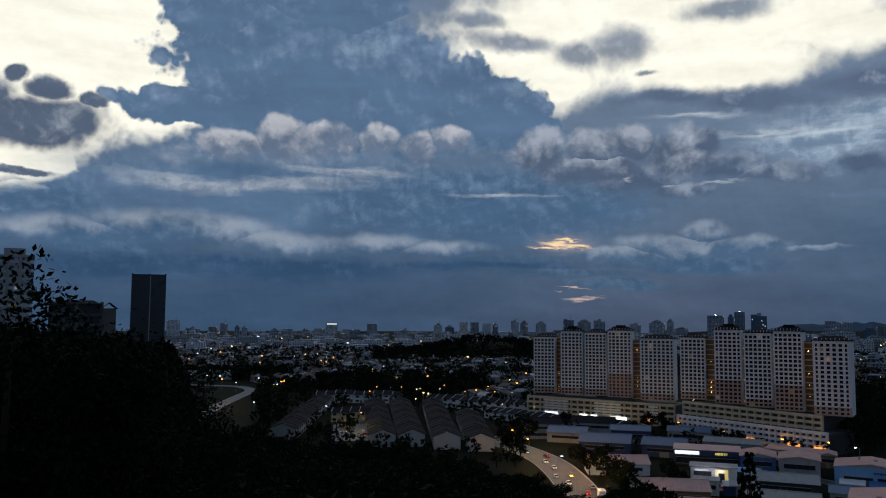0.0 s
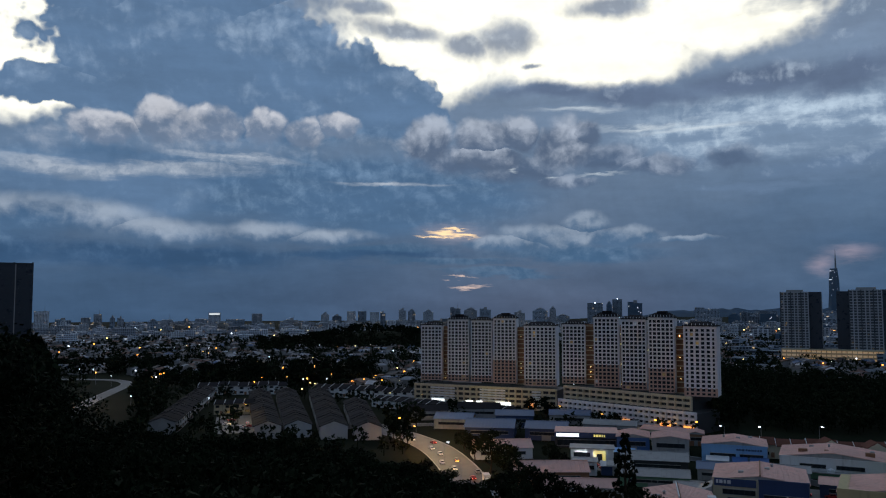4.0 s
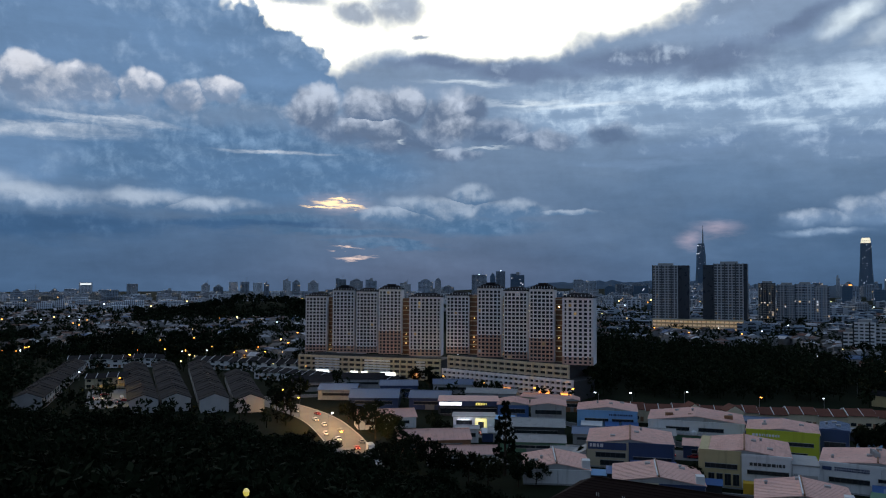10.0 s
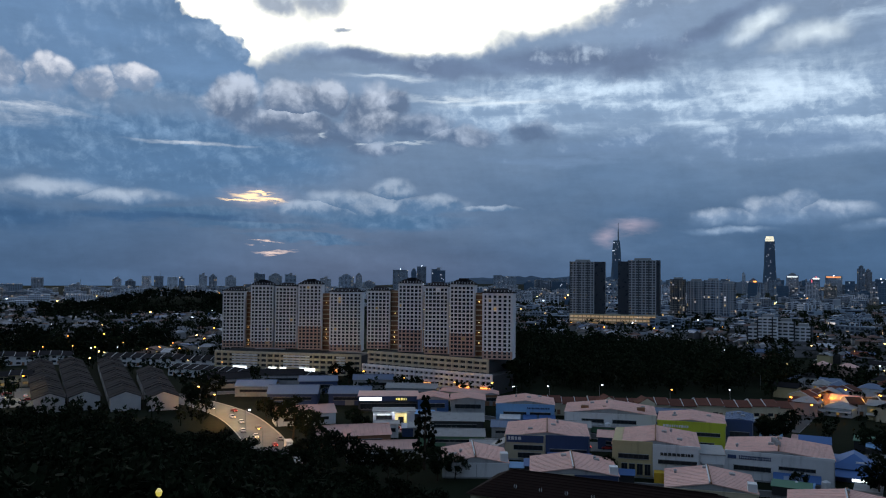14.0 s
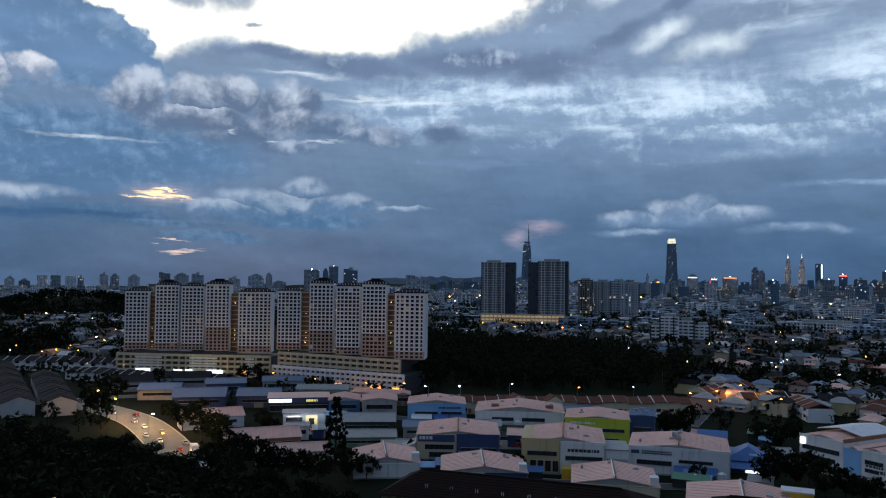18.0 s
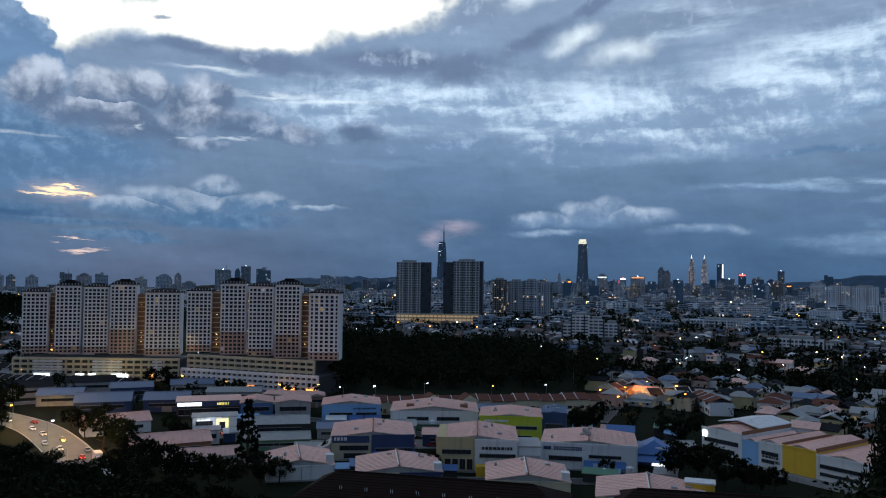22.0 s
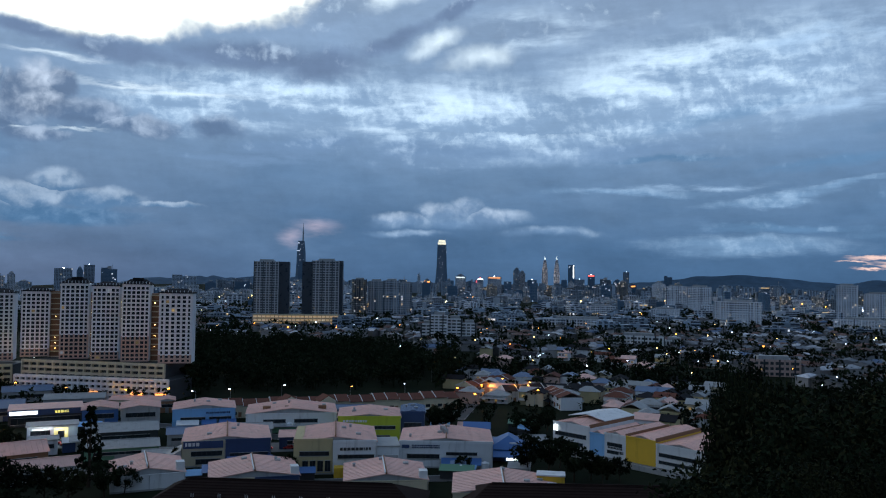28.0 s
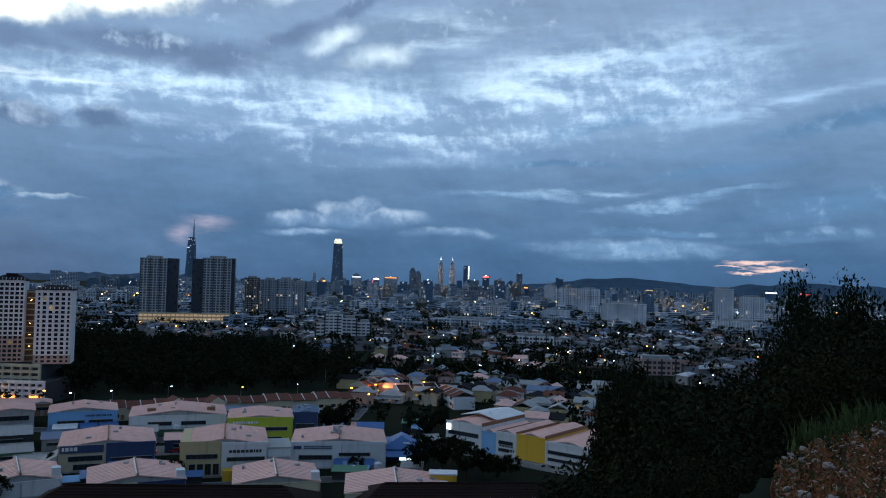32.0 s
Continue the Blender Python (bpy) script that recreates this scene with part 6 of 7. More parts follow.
# ---------------------------------------------------------------- trees
def leaf_cloud(count, clumps, size, leaf, seed):
    """Small leaf quads gathered in clumps over an uneven crown, as vertex and face arrays. size: half extents."""
    q = np.random.default_rng(seed)
    d = q.normal(size=(clumps, 3))
    d /= np.linalg.norm(d, axis=1)[:, None]
    centre = d * q.uniform(0.45, 1.0, (clumps, 1)) ** 0.6 * np.array(size)
    own = q.uniform(0.22, 0.42, clumps) * min(size)
    which = q.integers(0, clumps, count)
    e = q.normal(size=(count, 3))
    e /= np.linalg.norm(e, axis=1)[:, None]
    at = centre[which] + e * (own[which] * q.uniform(0.55, 1.1, count))[:, None]
    u = q.normal(size=(count, 3))
    u /= np.linalg.norm(u, axis=1)[:, None]
    w = np.cross(u, e + 0.35 * q.normal(size=(count, 3)))
    w /= np.linalg.norm(w, axis=1)[:, None] + 1e-9
    s = q.uniform(0.6, 1.3, count)[:, None] * leaf
    v = np.stack([at - u * s, at + w * s * 0.5, at + u * s, at - w * s * 0.5], 1).reshape(-1, 3)
    return v, np.arange(count * 4).reshape(-1, 4)


def array_mesh(name, v, f, mat):
    me = bpy.data.meshes.new(name)
    me.vertices.add(len(v))
    me.vertices.foreach_set("co", np.asarray(v, np.float32).ravel())
    me.loops.add(f.size)
    me.loops.foreach_set("vertex_index", f.astype(np.int32).ravel())
    me.polygons.add(len(f))
    me.polygons.foreach_set("loop_start", np.arange(0, f.size, 4, dtype=np.int32))
    me.update(calc_edges=True)
    me.materials.append(mat)
    return me


def tree(kind, seed, leaves, clumps, height, spread, leaf, mat):
    """A tapered, forked trunk with limbs under an uneven crown."""
    r2 = random.Random(seed)
    shrub = kind == "shrub"
    t = thing("shrub" if shrub else "tree", pose(0, 0, 0), {"round": "dark broad-leaved tree on the slope", "tall": "tall dark tree with layered branches", "shrub": "dense dark shrub on the hillside"}[kind], "shrub" if shrub else "tree", "shrubs" if shrub else "trees")
    f, fork = Form(), height * (0.38 if kind != "tall" else 0.55)
    lean = Vector((r2.uniform(-0.5, 0.5), r2.uniform(-0.5, 0.5), 0))
    f.limb((0, 0, -0.6), lean * 0.5 + Vector((0, 0, fork * 0.6)), height * 0.028, height * 0.02, 8)
    f.limb(lean * 0.5 + Vector((0, 0, fork * 0.58)), lean + Vector((0, 0, height * 0.8)), height * 0.02, height * 0.006, 6)
    for i in range(6):
        a = i * 2.4 + r2.random()
        z = fork * (0.5 + 0.12 * i)
        f.limb((lean.x * 0.5, lean.y * 0.5, z), (math.cos(a) * spread * 0.7, math.sin(a) * spread * 0.7, z + height * r2.uniform(0.12, 0.3)), height * 0.011, height * 0.003, 5)
    part("trunk", f, M["bark"], t)
    if kind == "tall":
        vs, fs, n = [], [], 0
        for k in range(7):
            s = k / 6
            v, q = leaf_cloud(leaves // 7, max(4, clumps // 7), (spread * (1.05 - 0.75 * s) * r2.uniform(0.8, 1.15), spread * (1.05 - 0.75 * s), height * 0.075), leaf, seed * 11 + k)
            vs.append(v + np.array((lean.x + r2.uniform(-0.6, 0.6), lean.y, height * (0.3 + 0.66 * s))))
            fs.append(q + n)
            n += len(v)
        v, q = np.concatenate(vs), np.concatenate(fs)
    else:
        v, q = leaf_cloud(leaves, clumps, (spread, spread * r2.uniform(0.8, 1), height * (0.34 if kind == "round" else 0.46)), leaf, seed)
        v = v + np.array((lean.x, lean.y, height * (0.66 if kind == "round" else 0.5)))
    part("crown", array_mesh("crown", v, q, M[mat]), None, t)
    return t


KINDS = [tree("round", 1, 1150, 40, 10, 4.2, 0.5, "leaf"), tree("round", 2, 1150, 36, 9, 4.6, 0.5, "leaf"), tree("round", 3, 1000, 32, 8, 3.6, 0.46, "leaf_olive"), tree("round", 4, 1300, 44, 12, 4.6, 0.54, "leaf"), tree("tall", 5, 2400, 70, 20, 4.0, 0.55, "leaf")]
first_use = set()


def plant(kind, x, y, scale, z=None):
    m = pose(x, y, (ground_z(x, y) if z is None else z), 0, 0, r3.uniform(0, 360)) @ Matrix.Diagonal((scale, scale, scale * r3.uniform(0.9, 1.1), 1))
    if kind not in first_use:
        first_use.add(kind)
        KINDS[kind].matrix_world = m
        return KINDS[kind]
    o = copy_thing(KINDS[kind], Matrix.Identity(4))
    o.matrix_world = m
    return o


# single trees between the buildings and along the street
for az, r, kind, s in ((-20.6, 262, 4, 1.1), (-11.3, 312, 3, 1.3), (-9.4, 355, 1, 1.0), (-10.2, 338, 0, 1.0), (-12.6, 300, 3, 1.0), (-13.2, 282, 0, 1.1), (-14.2, 268, 3, 1.0), (-15.4, 258, 0, 1.2), (-16.6, 252, 1, 1.2), (-18.0, 250, 2, 1.2), (-19.4, 246, 2, 1.3), (-21.6, 248, 0, 1.1), (-22.8, 250, 1, 0.9), (-12.0, 262, 0, 1.2), (-13.4, 252, 1, 1.1),
                       (-33.6, 262, 1, 0.7), (-46.0, 262, 1, 0.7), (-50.6, 262, 3, 1.1), (-52.0, 268, 0, 1.2), (-52.8, 276, 1, 1.1), (-53.8, 258, 3, 1.0), (-55.0, 262, 0, 0.9), (-55.8, 256, 2, 1.0), (-57, 262, 1, 0.8), (-50.9, 318, 0, 1.0), (-50.0, 330, 1, 1.0), (-51.9, 340, 0, 0.9), (-44.2, 330, 1, 1.0), (-45.1, 338, 0, 1.1), (-43.8, 345, 2, 1.0),
                       (-15.6, 330, 0, 0.9), (-16.2, 318, 1, 0.8), (-26.2, 282, 1, 0.6), (-44.0, 735, 0, 1.3), (-45.0, 730, 1, 1.2), (-6.0, 420, 3, 1.0), (-4.4, 392, 0, 1.1), (-4.9, 380, 1, 1.1), (-5.4, 366, 4, 0.7), (-14.2, 470, 0, 1.0), (-15.2, 462, 3, 1.0), (-18.8, 430, 1, 1.0), (-20.0, 420, 0, 0.9), (-8.6, 480, 1, 0.9)):
    c = polar(az, r).translation
    plant(kind, c.x, c.y, s)
# the edge of the wood below the lookout, tree by tree
for i in range(190):
    az = 20 - 44 * i / 190 + r3.uniform(-0.3, 0.3)
    foot = float(np.interp(az, AZ, FOOT))
    c = polar(az, min(foot, 330) * r3.uniform(0.72, 1.0)).translation
    plant(r3.choice((0, 1, 2, 3)), c.x, c.y, r3.uniform(0.75, 1.05))

BANK = [leaf_cloud(190, 16, (4.2, 4.2, 3.4), 0.62, 50 + i) for i in range(5)]
FAR_BANK = [leaf_cloud(52, 9, (4.2, 4.2, 3.4), 1.15, 70 + i) for i in range(6)]


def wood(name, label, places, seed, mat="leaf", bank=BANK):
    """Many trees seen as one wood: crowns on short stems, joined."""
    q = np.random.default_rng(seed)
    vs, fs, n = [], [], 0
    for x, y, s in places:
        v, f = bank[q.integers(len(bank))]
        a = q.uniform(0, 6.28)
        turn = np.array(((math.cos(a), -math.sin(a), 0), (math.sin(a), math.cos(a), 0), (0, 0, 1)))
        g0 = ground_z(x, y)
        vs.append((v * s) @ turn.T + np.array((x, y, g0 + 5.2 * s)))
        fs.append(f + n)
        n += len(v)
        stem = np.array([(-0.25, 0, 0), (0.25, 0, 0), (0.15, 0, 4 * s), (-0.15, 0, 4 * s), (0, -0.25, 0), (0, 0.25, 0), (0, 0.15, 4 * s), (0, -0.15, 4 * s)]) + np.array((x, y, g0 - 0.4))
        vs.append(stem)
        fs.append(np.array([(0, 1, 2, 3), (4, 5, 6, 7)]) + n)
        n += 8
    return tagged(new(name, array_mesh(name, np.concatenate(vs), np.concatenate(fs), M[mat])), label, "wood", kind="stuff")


def scatter(a0, a1, near, far, gap, scale=(0.75, 1.2)):
    """Places over a sector of the plan; near and far may depend on the azimuth."""
    out, az = [], a0
    n0 = near if callable(near) else (lambda a: near)
    f0 = far if callable(far) else (lambda a: far)
    lo, hi = min(a0, a1), max(a0, a1)
    rmax = max(f0(lo), f0(hi), f0((lo + hi) / 2))
    area = radians(hi - lo) * rmax * rmax / 2
    taken = np.array(BUILT + [(c.x, c.y) for c in main_road + hill_road])
    for _ in range(int(area / (gap * gap))):
        a, r = r3.uniform(lo, hi), rmax * math.sqrt(r3.random())
        if n0(a) < r < f0(a):
            c = polar(a, r).translation
            if np.min(np.abs(taken - np.array((c.x, c.y))).max(1)) > 9.5:
                out.append((c.x, c.y, r3.uniform(*scale)))
    return out


foot_at = lambda a: float(np.interp(a, AZ, FOOT))
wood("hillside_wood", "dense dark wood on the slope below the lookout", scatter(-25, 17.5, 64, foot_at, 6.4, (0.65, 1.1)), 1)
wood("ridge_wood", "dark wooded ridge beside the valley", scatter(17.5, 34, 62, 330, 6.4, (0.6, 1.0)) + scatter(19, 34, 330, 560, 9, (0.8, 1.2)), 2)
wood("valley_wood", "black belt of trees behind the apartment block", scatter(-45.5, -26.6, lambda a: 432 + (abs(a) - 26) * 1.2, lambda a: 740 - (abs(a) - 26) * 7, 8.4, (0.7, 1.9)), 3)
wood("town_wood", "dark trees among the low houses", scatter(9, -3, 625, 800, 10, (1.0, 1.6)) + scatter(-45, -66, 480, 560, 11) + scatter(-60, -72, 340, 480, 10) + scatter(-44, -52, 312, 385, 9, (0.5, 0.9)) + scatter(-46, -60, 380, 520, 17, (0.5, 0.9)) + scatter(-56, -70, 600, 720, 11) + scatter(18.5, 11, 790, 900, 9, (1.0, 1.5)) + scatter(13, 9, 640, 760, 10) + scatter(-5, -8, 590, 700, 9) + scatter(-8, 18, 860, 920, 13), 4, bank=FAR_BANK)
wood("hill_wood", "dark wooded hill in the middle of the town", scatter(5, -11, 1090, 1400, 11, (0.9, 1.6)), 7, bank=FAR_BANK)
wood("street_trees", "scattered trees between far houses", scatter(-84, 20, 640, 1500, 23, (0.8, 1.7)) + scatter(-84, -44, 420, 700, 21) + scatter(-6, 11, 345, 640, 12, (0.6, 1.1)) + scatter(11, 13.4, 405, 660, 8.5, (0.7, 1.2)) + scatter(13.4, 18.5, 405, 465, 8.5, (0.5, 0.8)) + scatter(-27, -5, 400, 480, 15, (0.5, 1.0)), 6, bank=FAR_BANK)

# ---------------------------------------------------------------- houses of the town
M["mixed_roof"] = bpy.data.materials.new("mixed_house_roofs")
M["mixed_roof"].use_nodes = True
h = Graph(M["mixed_roof"].node_tree)
pick = h.node("ShaderNodeValToRGB")
pick.color_ramp.interpolation = "CONSTANT"
choices = ((0.0, (0.05, 0.05, 0.055)), (0.25, (0.12, 0.055, 0.04)), (0.42, (0.15, 0.16, 0.18)), (0.58, (0.035, 0.035, 0.04)), (0.76, (0.3, 0.31, 0.34)), (0.85, (0.07, 0.12, 0.22)), (0.92, (0.5, 0.5, 0.53)))
while len(pick.color_ramp.elements) < len(choices):
    pick.color_ramp.elements.new(0.5)
for e, (at, c) in zip(pick.color_ramp.elements, choices):
    e.position, e.color = at, (*c, 1)
h.put(pick.inputs[0], h.node("ShaderNodeNewGeometry").outputs["Random Per Island"])
b = h.node("ShaderNodeBsdfPrincipled")
spots = h.noise(h.node("ShaderNodeTexCoord").outputs["Object"], 0.4, 4, 0.6)
h.put(b.inputs["Base Color"], h.vec("SCALE", pick.outputs[0], h.ramp(spots, 0.2, 0.8, 0.6, 1.3)))
b.inputs["Roughness"].default_value = 0.7
h.put(h.node("ShaderNodeOutputMaterial").inputs[0], b.outputs[0])

WALLS, ROOFS = ("white", "cream", "flat_white", "beige", "flat_pink"), ("tile_red", "tile_dark", "grey_roof", "blue_roof", "pink_roof", "tile_dark", "grey_roof")
PANE_SMALL = Form().box(-0.6, 0.6, -0.05, 0.05, -0.6, 0.6)
PS = [PANE_SMALL.mesh("window", M[k]) for k in ("glass", "glass", "glass", "glass", "lit_warm")]
seen_house = {}


def house(az, r, turn, style, wall, roof):
    """A two-storey town house with a porch roof, door and windows."""
    key = (style, wall, roof)
    m = polar(az, r, 0, turn)
    if key in seen_house:
        return copy_thing(seen_house[key], m)
    w, d, hh = ((8, 11, 6), (10, 9, 6.4), (7, 12, 5.6), (12, 10, 4))[style]
    t = seen_house[key] = thing("house", m, f"{ {'white': 'white', 'cream': 'cream', 'flat_white': 'grey-white', 'beige': 'beige', 'flat_pink': 'pinkish'}[wall] } house with a { {'tile_red': 'brown-red tiled', 'tile_dark': 'dark tiled', 'grey_roof': 'grey metal', 'blue_roof': 'blue metal', 'pink_roof': 'pale pink metal'}[roof] } roof", "house", "town houses")
    body = part("wall", Form().box(-w / 2, w / 2, 0, d, 0, hh), M[wall], t)
    f = Form()
    if style in (0, 3):
        f.hip(-w / 2 - 0.7, w / 2 + 0.7, -0.7, d + 0.7, hh + 0.02, hh + 2.4)
    else:
        f.gable(-w / 2 - 0.5, w / 2 + 0.5, -0.5, d + 0.5, hh + 0.2, hh + 2.3, "x" if style == 1 else "y")
        if style == 2:
            f.faces([(-w / 2, 0, hh), (w / 2, 0, hh), (0, 0, hh + 1.9)], [(0, 1, 2)])
    part("roof", f, M[roof], t)
    part("porch_roof", Form().faces([(-w / 2, -2.6, 2.5), (w / 2, -2.6, 2.5), (w / 2, 0, 3.2), (-w / 2, 0, 3.2), (-w / 2, -2.6, 2.35), (w / 2, -2.6, 2.35), (w / 2, 0, 3.0), (-w / 2, 0, 3.0)], [(0, 1, 2, 3), (7, 6, 5, 4), (0, 4, 5, 1), (1, 5, 6, 2), (3, 7, 4, 0)]), M[roof], t)
    for i in range(3):
        part("window", PS[r3.randrange(5)], None, t, at=Matrix.Translation((-w * 0.3 + i * w * 0.3, -0.06, 4.4 if hh > 5 else 1.6)))
    part("door", Form().box(-0.5, 0.5, -0.08, -0.01, 0, 2.1), M["brown"], t)
    return t


for i in range(124):
    band = i % 3
    az, r = ((r3.uniform(-57, -45.8), r3.uniform(400, 520)), (r3.uniform(-64, -45), r3.uniform(560, 720)), (r3.uniform(-63, -56), r3.uniform(345, 470)))[band]
    house(round(az / 1.15) * 1.15 + r3.uniform(-0.1, 0.1), round(r / 17) * 17 + r3.uniform(-1.5, 1.5), r3.choice((-12, -12, 78, -100)) + r3.uniform(-4, 4), r3.randrange(4), r3.choice(WALLS), r3.choice(ROOFS))


def town(name, label, places, mat_roof, seed):
    """Far houses, past counting: walls and roofs joined."""
    q = random.Random(seed)
    wall, roof = Form(), Form()
    for x, y, turn in places:
        w, d, hh = q.uniform(6, 13), q.uniform(8, 13), q.choice((3.4, 5.8, 6.2))
        m = pose(x, y, 0, 0, 0, turn)
        wall.moved(Form().box(-w / 2, w / 2, -d / 2, d / 2, 0, hh), m)
        k = q.random()
        f = Form()
        if k < 0.45:
            f.hip(-w / 2 - 0.6, w / 2 + 0.6, -d / 2 - 0.6, d / 2 + 0.6, hh, hh + 2.3)
        elif k < 0.85:
            f.gable(-w / 2 - 0.5, w / 2 + 0.5, -d / 2 - 0.5, d / 2 + 0.5, hh + 0.1, hh + 2.4, q.choice("xy"))
        else:
            f.box(-w / 2 - 0.3, w / 2 + 0.3, -d / 2 - 0.3, d / 2 + 0.3, hh, hh + 0.4)
        roof.moved(f, m)
    tagged(part(name, wall, M["town_wall"]), label + ": pale walls", "houses", kind="stuff")
    tagged(part(name, roof, M[mat_roof]), label + ": roofs of many colours", "roofs", kind="stuff")


def blocks(a0, a1, near, far, gap, skip=0.25):
    """Street blocks of houses in rows, each district turned its own way."""
    out = []
    for _ in range(int(radians(abs(a1 - a0)) * (far * far - near * near) / 2 / (gap * gap * 14))):
        a, r = r3.uniform(min(a0, a1), max(a0, a1)), math.sqrt(r3.uniform(near * near, far * far))
        c, turn = polar(a, r).translation, r3.choice((-35, -20, 10, 55, 70))
        for i in range(7):
            for k in range(2):
                if r3.random() > skip:
                    p = c + Matrix.Rotation(radians(turn), 3, "Z") @ Vector(((i - 3) * r3.uniform(9.5, 11), k * 19, 0))
                    out.append((p.x, p.y, turn + r3.choice((0, 90, 180))))
    return out


town("far_houses", "crowded low houses of the valley", blocks(-2, 22, 760, 1900, 13) + blocks(-9, -2, 620, 1200, 13), "mixed_roof", 1)
town("far_houses", "crowded low houses of the valley", blocks(-45, -26, 700, 1500, 13) + blocks(-70, -44, 640, 1500, 13) + blocks(-84, -66, 480, 1500, 14), "mixed_roof", 2)


def midtown(a0, a1, near, far, count, low, high):
    f = Form()
    for _ in range(count):
        a, r = r3.uniform(min(a0, a1), max(a0, a1)), r3.uniform(near, far)
        w, d, hh = r3.uniform(14, 46), r3.uniform(12, 24), r3.uniform(low, high)
        f.moved(Form().box(-w / 2, w / 2, 0, d, 0, hh).box(-w * 0.2, w * 0.1, d * 0.3, d * 0.6, hh, hh + 2.5), polar(a, r, 0, r3.uniform(-35, 35)))
    return f


tagged(part("midrise_blocks", midtown(-84, 22, 1300, 2300, 380, 8, 20), M["far_pale"]), "mid-rise blocks filling the town", "buildings", kind="stuff")
tagged(part("midrise_blocks", midtown(-84, -28, 900, 1500, 110, 7, 15), M["far_grey"]), "grey mid-rise blocks among the houses", "buildings", kind="stuff")
tagged(part("far_blocks", midtown(-84, -28, 2300, 4300, 260, 12, 40) , M["far_grey"]), "blocks of the far city", "buildings", kind="stuff")


# lights of the town, too many to count
def town_lights(name, mat, count, near, far, size, label):
    f, poles = Form(), Form()
    for _ in range(count):
        a, r = r3.uniform(-83, 21), near * (far / near) ** r3.random()
        s, z = size * r / 1000 * r3.uniform(0.6, 1.4), r3.uniform(5, 10)
        f.moved(Form().box(-s, s, -s, s, z - s * 0.8, z + s * 0.8), polar(a, r))
        poles.moved(Form().box(-0.08, 0.08, -0.08, 0.08, 0, z), polar(a, r))
    tagged(part(name, f, M[mat]), label, "lights", kind="stuff")
    tagged(part("lamp_poles", poles, M["steel"]), "thin steel poles of the street lights", "poles", kind="stuff")


town_lights("amber_lights", "lamp_amber", 210, 520, 2200, 0.55, "amber street lights scattered over the town")
town_lights("white_lights", "lamp_white", 190, 480, 2200, 0.5, "white lights scattered over the town")
town_lights("warm_lights", "lamp_warm", 170, 520, 2200, 0.5, "warm lights scattered over the town")

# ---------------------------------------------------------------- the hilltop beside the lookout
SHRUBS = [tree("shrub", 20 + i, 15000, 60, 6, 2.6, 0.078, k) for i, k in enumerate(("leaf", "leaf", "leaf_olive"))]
def bank_edge(az):
    return float(np.interp(-az, (66, 74, 84, 110), (3.5, 7.5, 13, 40)))


TOP_AZ, TOP_EL = (62.1, 62.4, 63.2, 64.5, 67.5, 71.5, 73.0, 74.7, 76.0, 77.0, 78.2, 78.8, 79.3, 80.8, 90), (-16, -13, -10.2, -8.4, -7.3, -6.3, -4.7, -3.4, -1.9, -0.7, -0.3, -1.8, -2.3, -1.7, -1.5)
used = set()


def plant_shrub(k, az, r, size, slim=1.0):
    c = polar(az, r).translation
    m = pose(c.x, c.y, ground_z(c.x, c.y), 0, 0, r3.uniform(0, 360)) @ Matrix.Diagonal((size * slim, size * slim, size, 1))
    if k not in used:
        used.add(k)
        SHRUBS[k].matrix_world = m
    else:
        copy_thing(SHRUBS[k], Matrix.Identity(4)).matrix_world = m


# the thicket beside the bank, lower towards the valley
for i in range(78):
    az = -63.5 - 21 * (i + r3.random()) / 78
    r = r3.uniform(24, 52) if i % 4 else r3.uniform(15, 24)
    c = polar(az, r).translation
    z0 = ground_z(c.x, c.y)
    size = slim = 1.0
    for _ in range(4):
        half = math.degrees(math.atan(2.5 * size * slim / r))
        el = min(float(np.interp(-az - half * s, TOP_AZ, TOP_EL)) for s in (0.0, 0.5, 0.9)) - (0.0 if i % 3 == 0 else r3.uniform(0.3, 1.2))
        size = max(0.0, EYE + r * math.tan(radians(el)) - z0) / 5.9
        slim = 0.7 if size > 1.2 else 1.0
    if size > 0.25 and half < -az - 62.4:
        plant_shrub(i % 3, az, r, min(size, 2.2), slim)
# the thicket's valley side, narrow and close
for i in range(16):
    az, r = -63.8 - 3.6 * i / 16, 22 + 7 * r3.random()
    c = polar(az, r).translation
    size = max(0.3, (EYE + r * math.tan(radians(float(np.interp(-az, TOP_AZ, TOP_EL)))) - ground_z(c.x, c.y)) / 5.9)
    plant_shrub(i % 3, az, r, size, min(1.0, math.tan(radians(-az - 62.2)) * r / (3.0 * size)))
# taller crowns that break the skyline, and low growth at the foot of the bank
for az, r, size in ((-78.1, 44, 1.62), (-77.2, 40, 1.36), (-79.6, 42, 1.3), (-80.8, 38, 1.3), (-76.0, 42, 1.15)):
    c = polar(az, r).translation
    el = float(np.interp(-az, TOP_AZ, TOP_EL)) + 0.3
    plant_shrub(0, az, r, (EYE + r * math.tan(radians(el)) - ground_z(c.x, c.y)) / 5.7, 0.4)
for i in range(64):
    az = -66.5 - 11.5 * r3.random()
    r = bank_edge(az) * 1.1 + r3.uniform(1.2, 8)
    c = polar(az, r).translation
    room = (EYE + r * math.tan(radians(float(np.interp(-az, (66, 74, 77, 78), (-13, -12, -11.5, -10.5))))) - ground_z(c.x, c.y)) / 5.9
    if room > 0.06:
        plant_shrub(i % 3, az, r, min(room, r3.uniform(0.2, 0.42)))
# dark bushes close below the lookout's other side
for i in range(18):
    az = 17 + 17 * i / 18
    plant_shrub(i % 3, az, r3.uniform(24, 62), r3.uniform(0.9, 1.5))


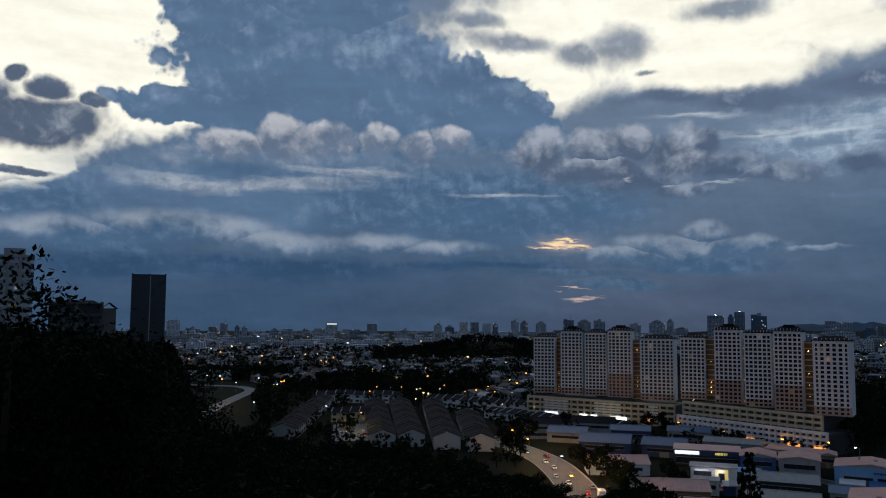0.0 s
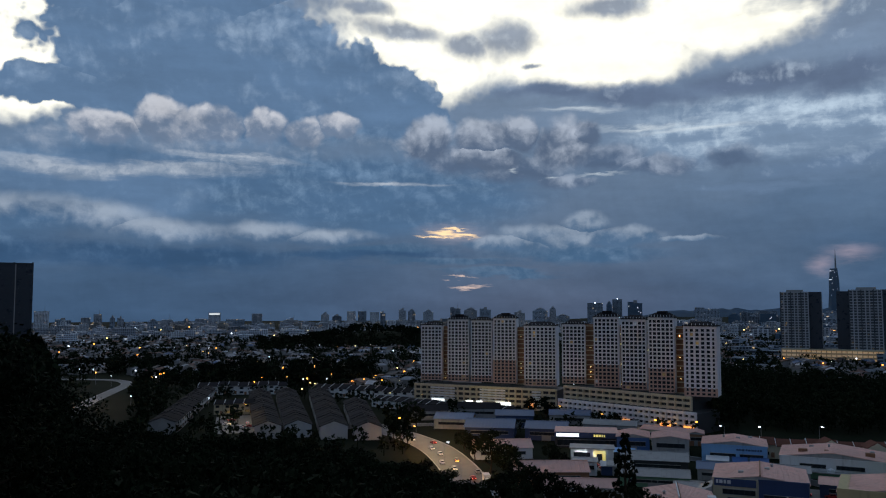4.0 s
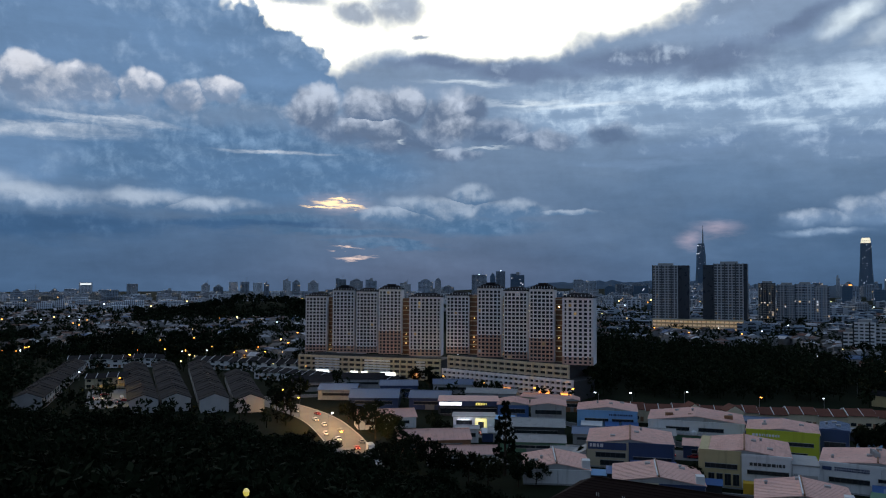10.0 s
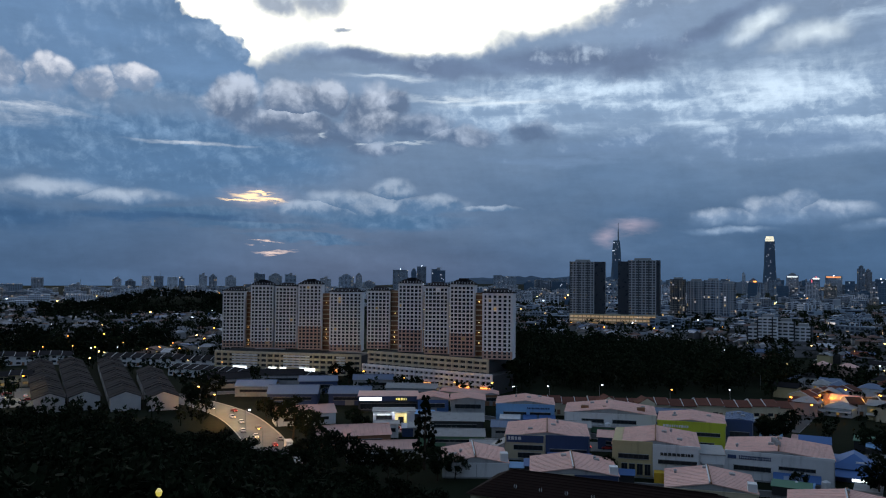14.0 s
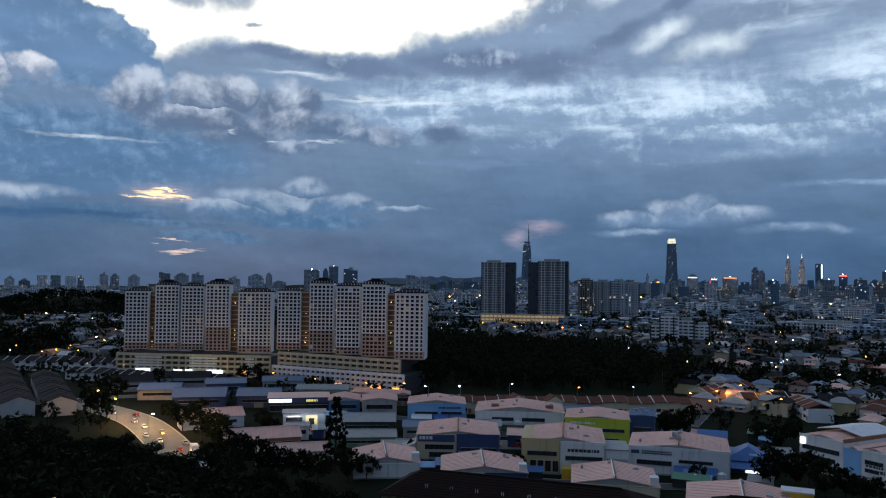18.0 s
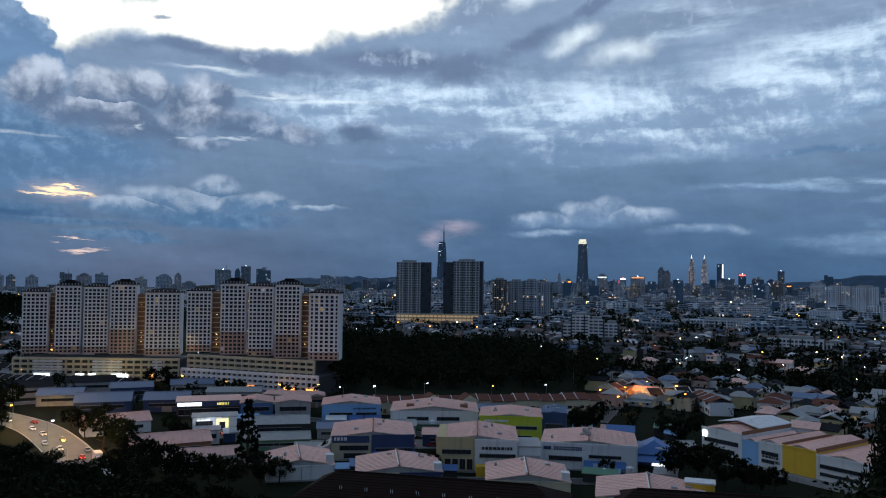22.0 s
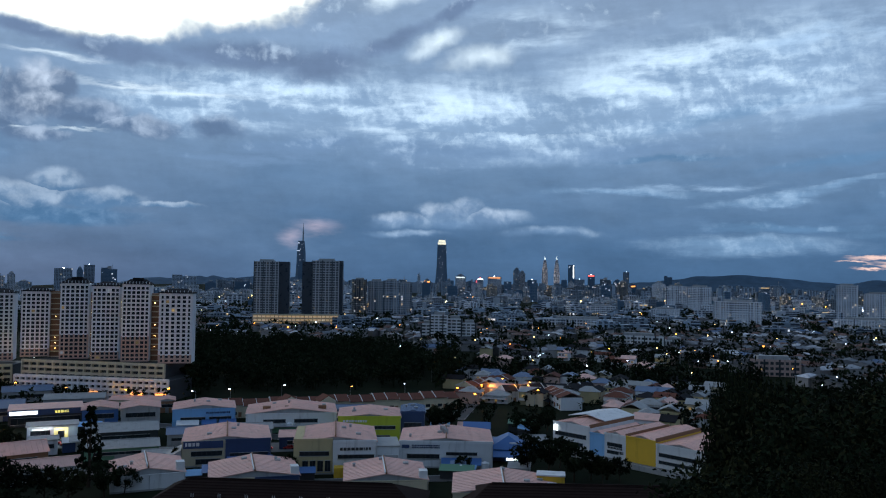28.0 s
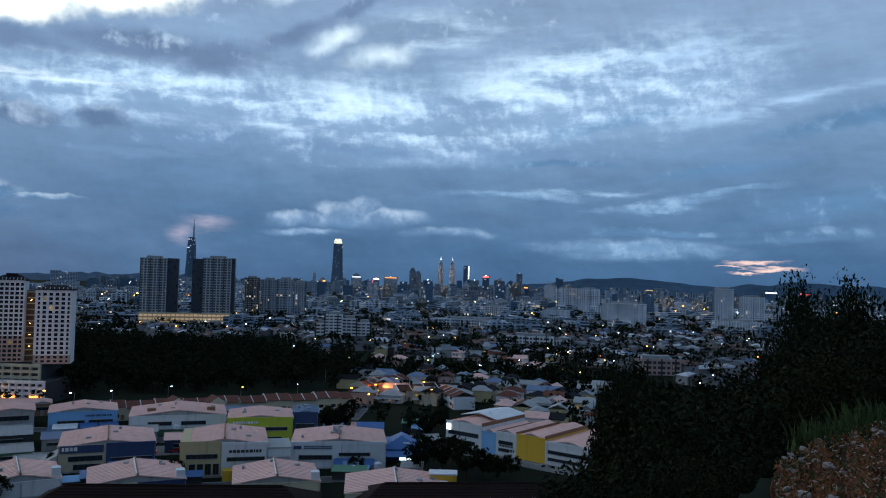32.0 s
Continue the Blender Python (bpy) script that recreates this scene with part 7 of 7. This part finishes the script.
def earth_bank():
    """Bare, crumbly earth on the hilltop's edge."""
    v, f, n = [], [], 110
    for i in range(n + 1):
        for k in range(n + 1):
            az = -74.2 - 28 * i / n
            r = 2.2 + (bank_edge(az) * (0.9 + 0.05 * math.sin(az * 3)) - 2.2) * k / n
            c = polar(az, r).translation
            rough = 0.11 * noise.noise(Vector((c.x * 1.3, c.y * 1.3, 0))) + 0.07 * noise.noise(Vector((c.x * 5, c.y * 5, 2))) + 0.035 * noise.noise(Vector((c.x * 14, c.y * 14, 5)))
            v.append((c.x, c.y, ground_z(c.x, c.y) + (0.06 + rough if 0 < i < n and 0 < k < n else -0.05)))
    f = [(i * (n + 1) + k, (i + 1) * (n + 1) + k, (i + 1) * (n + 1) + k + 1, i * (n + 1) + k + 1) for i in range(n) for k in range(n)]
    tagged(part("earth_bank", Form().faces(v, f), M["earth"]), "bare reddish earth at the edge of the hilltop", "earth", kind="structure")


earth_bank()


def boulder(seed, size):
    r2 = random.Random(seed)
    bm = bmesh.new()
    bmesh.ops.create_icosphere(bm, subdivisions=2, radius=size)
    for v in bm.verts:
        k = 1 + 0.5 * noise.noise(v.co * (1.3 / size) + Vector((seed, 0, 0)))
        c = Vector((v.co.x * k * 1.25, v.co.y * k * 0.9, v.co.z * k * 0.7))
        v.co = Vector((max(min(c.x, size * 0.95), -size), max(min(c.y, size * 0.75), -size * 0.8), min(c.z, size * 0.5)))
    me = bpy.data.meshes.new("stone")
    bm.to_mesh(me)
    bm.free()
    me.materials.append(M["stone"])
    return me


STONES = [boulder(i, 0.1) for i in range(6)]
for i in range(64):
    az = -74.6 - 11 * r3.random()
    r = bank_edge(az) * (r3.uniform(0.82, 0.93) if i % 3 else r3.uniform(0.5, 0.85))
    c = polar(az, r).translation
    s = r3.uniform(0.25, 0.75) * (1.0 if i % 9 == 0 else 0.5)
    o = new("stone", STONES[i % 6])
    o.matrix_world = pose(c.x, c.y, ground_z(c.x, c.y) + 0.11 + 0.03 * s, r3.uniform(-20, 20), r3.uniform(-20, 20), r3.uniform(0, 360)) @ Matrix.Diagonal((s, s, s, 1))
    tagged(o, "pale rough stone on bare earth", "stone", "stones")


def grass_tufts(name, label, places, mat, seed):
    q = np.random.default_rng(seed)
    v, f, n = [], [], 0
    for x, y, s in places:
        z = ground_z(x, y)
        for _ in range(14):
            a, lean, hgt = q.uniform(0, 6.28), q.uniform(0.1, 0.5), s * q.uniform(0.5, 1.1)
            bx, by = x + q.normal() * 0.09, y + q.normal() * 0.09
            dx, dy = math.cos(a), math.sin(a)
            v += [(bx - dy * 0.008, by + dx * 0.008, z), (bx + dy * 0.008, by - dx * 0.008, z), (bx + dx * lean * hgt * 0.4 + dy * 0.006, by + dy * lean * hgt * 0.4 - dx * 0.006, z + hgt * 0.6), (bx + dx * lean * hgt, by + dy * lean * hgt, z + hgt)]
            f.append((n, n + 1, n + 2, n + 3))
            n += 4
    tagged(new(name, array_mesh(name, np.array(v), np.array(f), M[mat])), label, "grass", kind="stuff")


spots = []
for i in range(800):
    az = -76.6 - 12 * r3.random()
    edge = float(np.interp(-az, (66, 74, 84, 110), (3.5, 7.5, 13, 40)))
    c = polar(az, edge * (r3.uniform(0.9, 1.3) if i % 5 else r3.uniform(0.5, 0.9))).translation
    spots.append((c.x, c.y, r3.uniform(0.08, 0.34) if i % 5 else r3.uniform(0.03, 0.1)))
grass_tufts("grass", "rough green grass along the edge of the bank", spots, "blade", 3)


def litter(name, label, count, mat, seed, leaf):
    """Dry leaves, stalks and crumbs lying on the bank."""
    q = np.random.default_rng(seed)
    v = []
    for _ in range(count):
        az = -74.6 - 12 * q.random()
        c = polar(az, bank_edge(az) * q.uniform(0.45, 0.92)).translation
        z = ground_z(c.x, c.y) + 0.1 + 0.06 * q.random()
        u, w = q.normal(size=3), q.normal(size=3)
        u, w = u / np.linalg.norm(u) * leaf * q.uniform(0.5, 1.6), w / np.linalg.norm(w) * leaf * 0.4
        p = np.array((c.x, c.y, z))
        v += [p - u, p + w, p + u, p - w]
    v = np.array(v)
    tagged(new(name, array_mesh(name, v, np.arange(len(v)).reshape(-1, 4), M[mat])), label, "litter", kind="stuff")


M["dry"] = material("dry_brown_leaves", (0.16, 0.07, 0.03), 0.9, vary=0.5, grain=3, each=1.2, shine=0.1)
M["pebble"] = material("small_pale_crumbs", (0.3, 0.24, 0.2), 0.9, vary=0.4, grain=3, each=0.8, shine=0.2)
litter("dry_leaves", "dry brown leaves and stalks on the earth", 4200, "dry", 61, 0.022)
litter("earth_crumbs", "pale crumbs of stone on the earth", 900, "pebble", 62, 0.022)
litter("weed_leaves", "small green weeds on the earth", 1500, "blade", 63, 0.024)
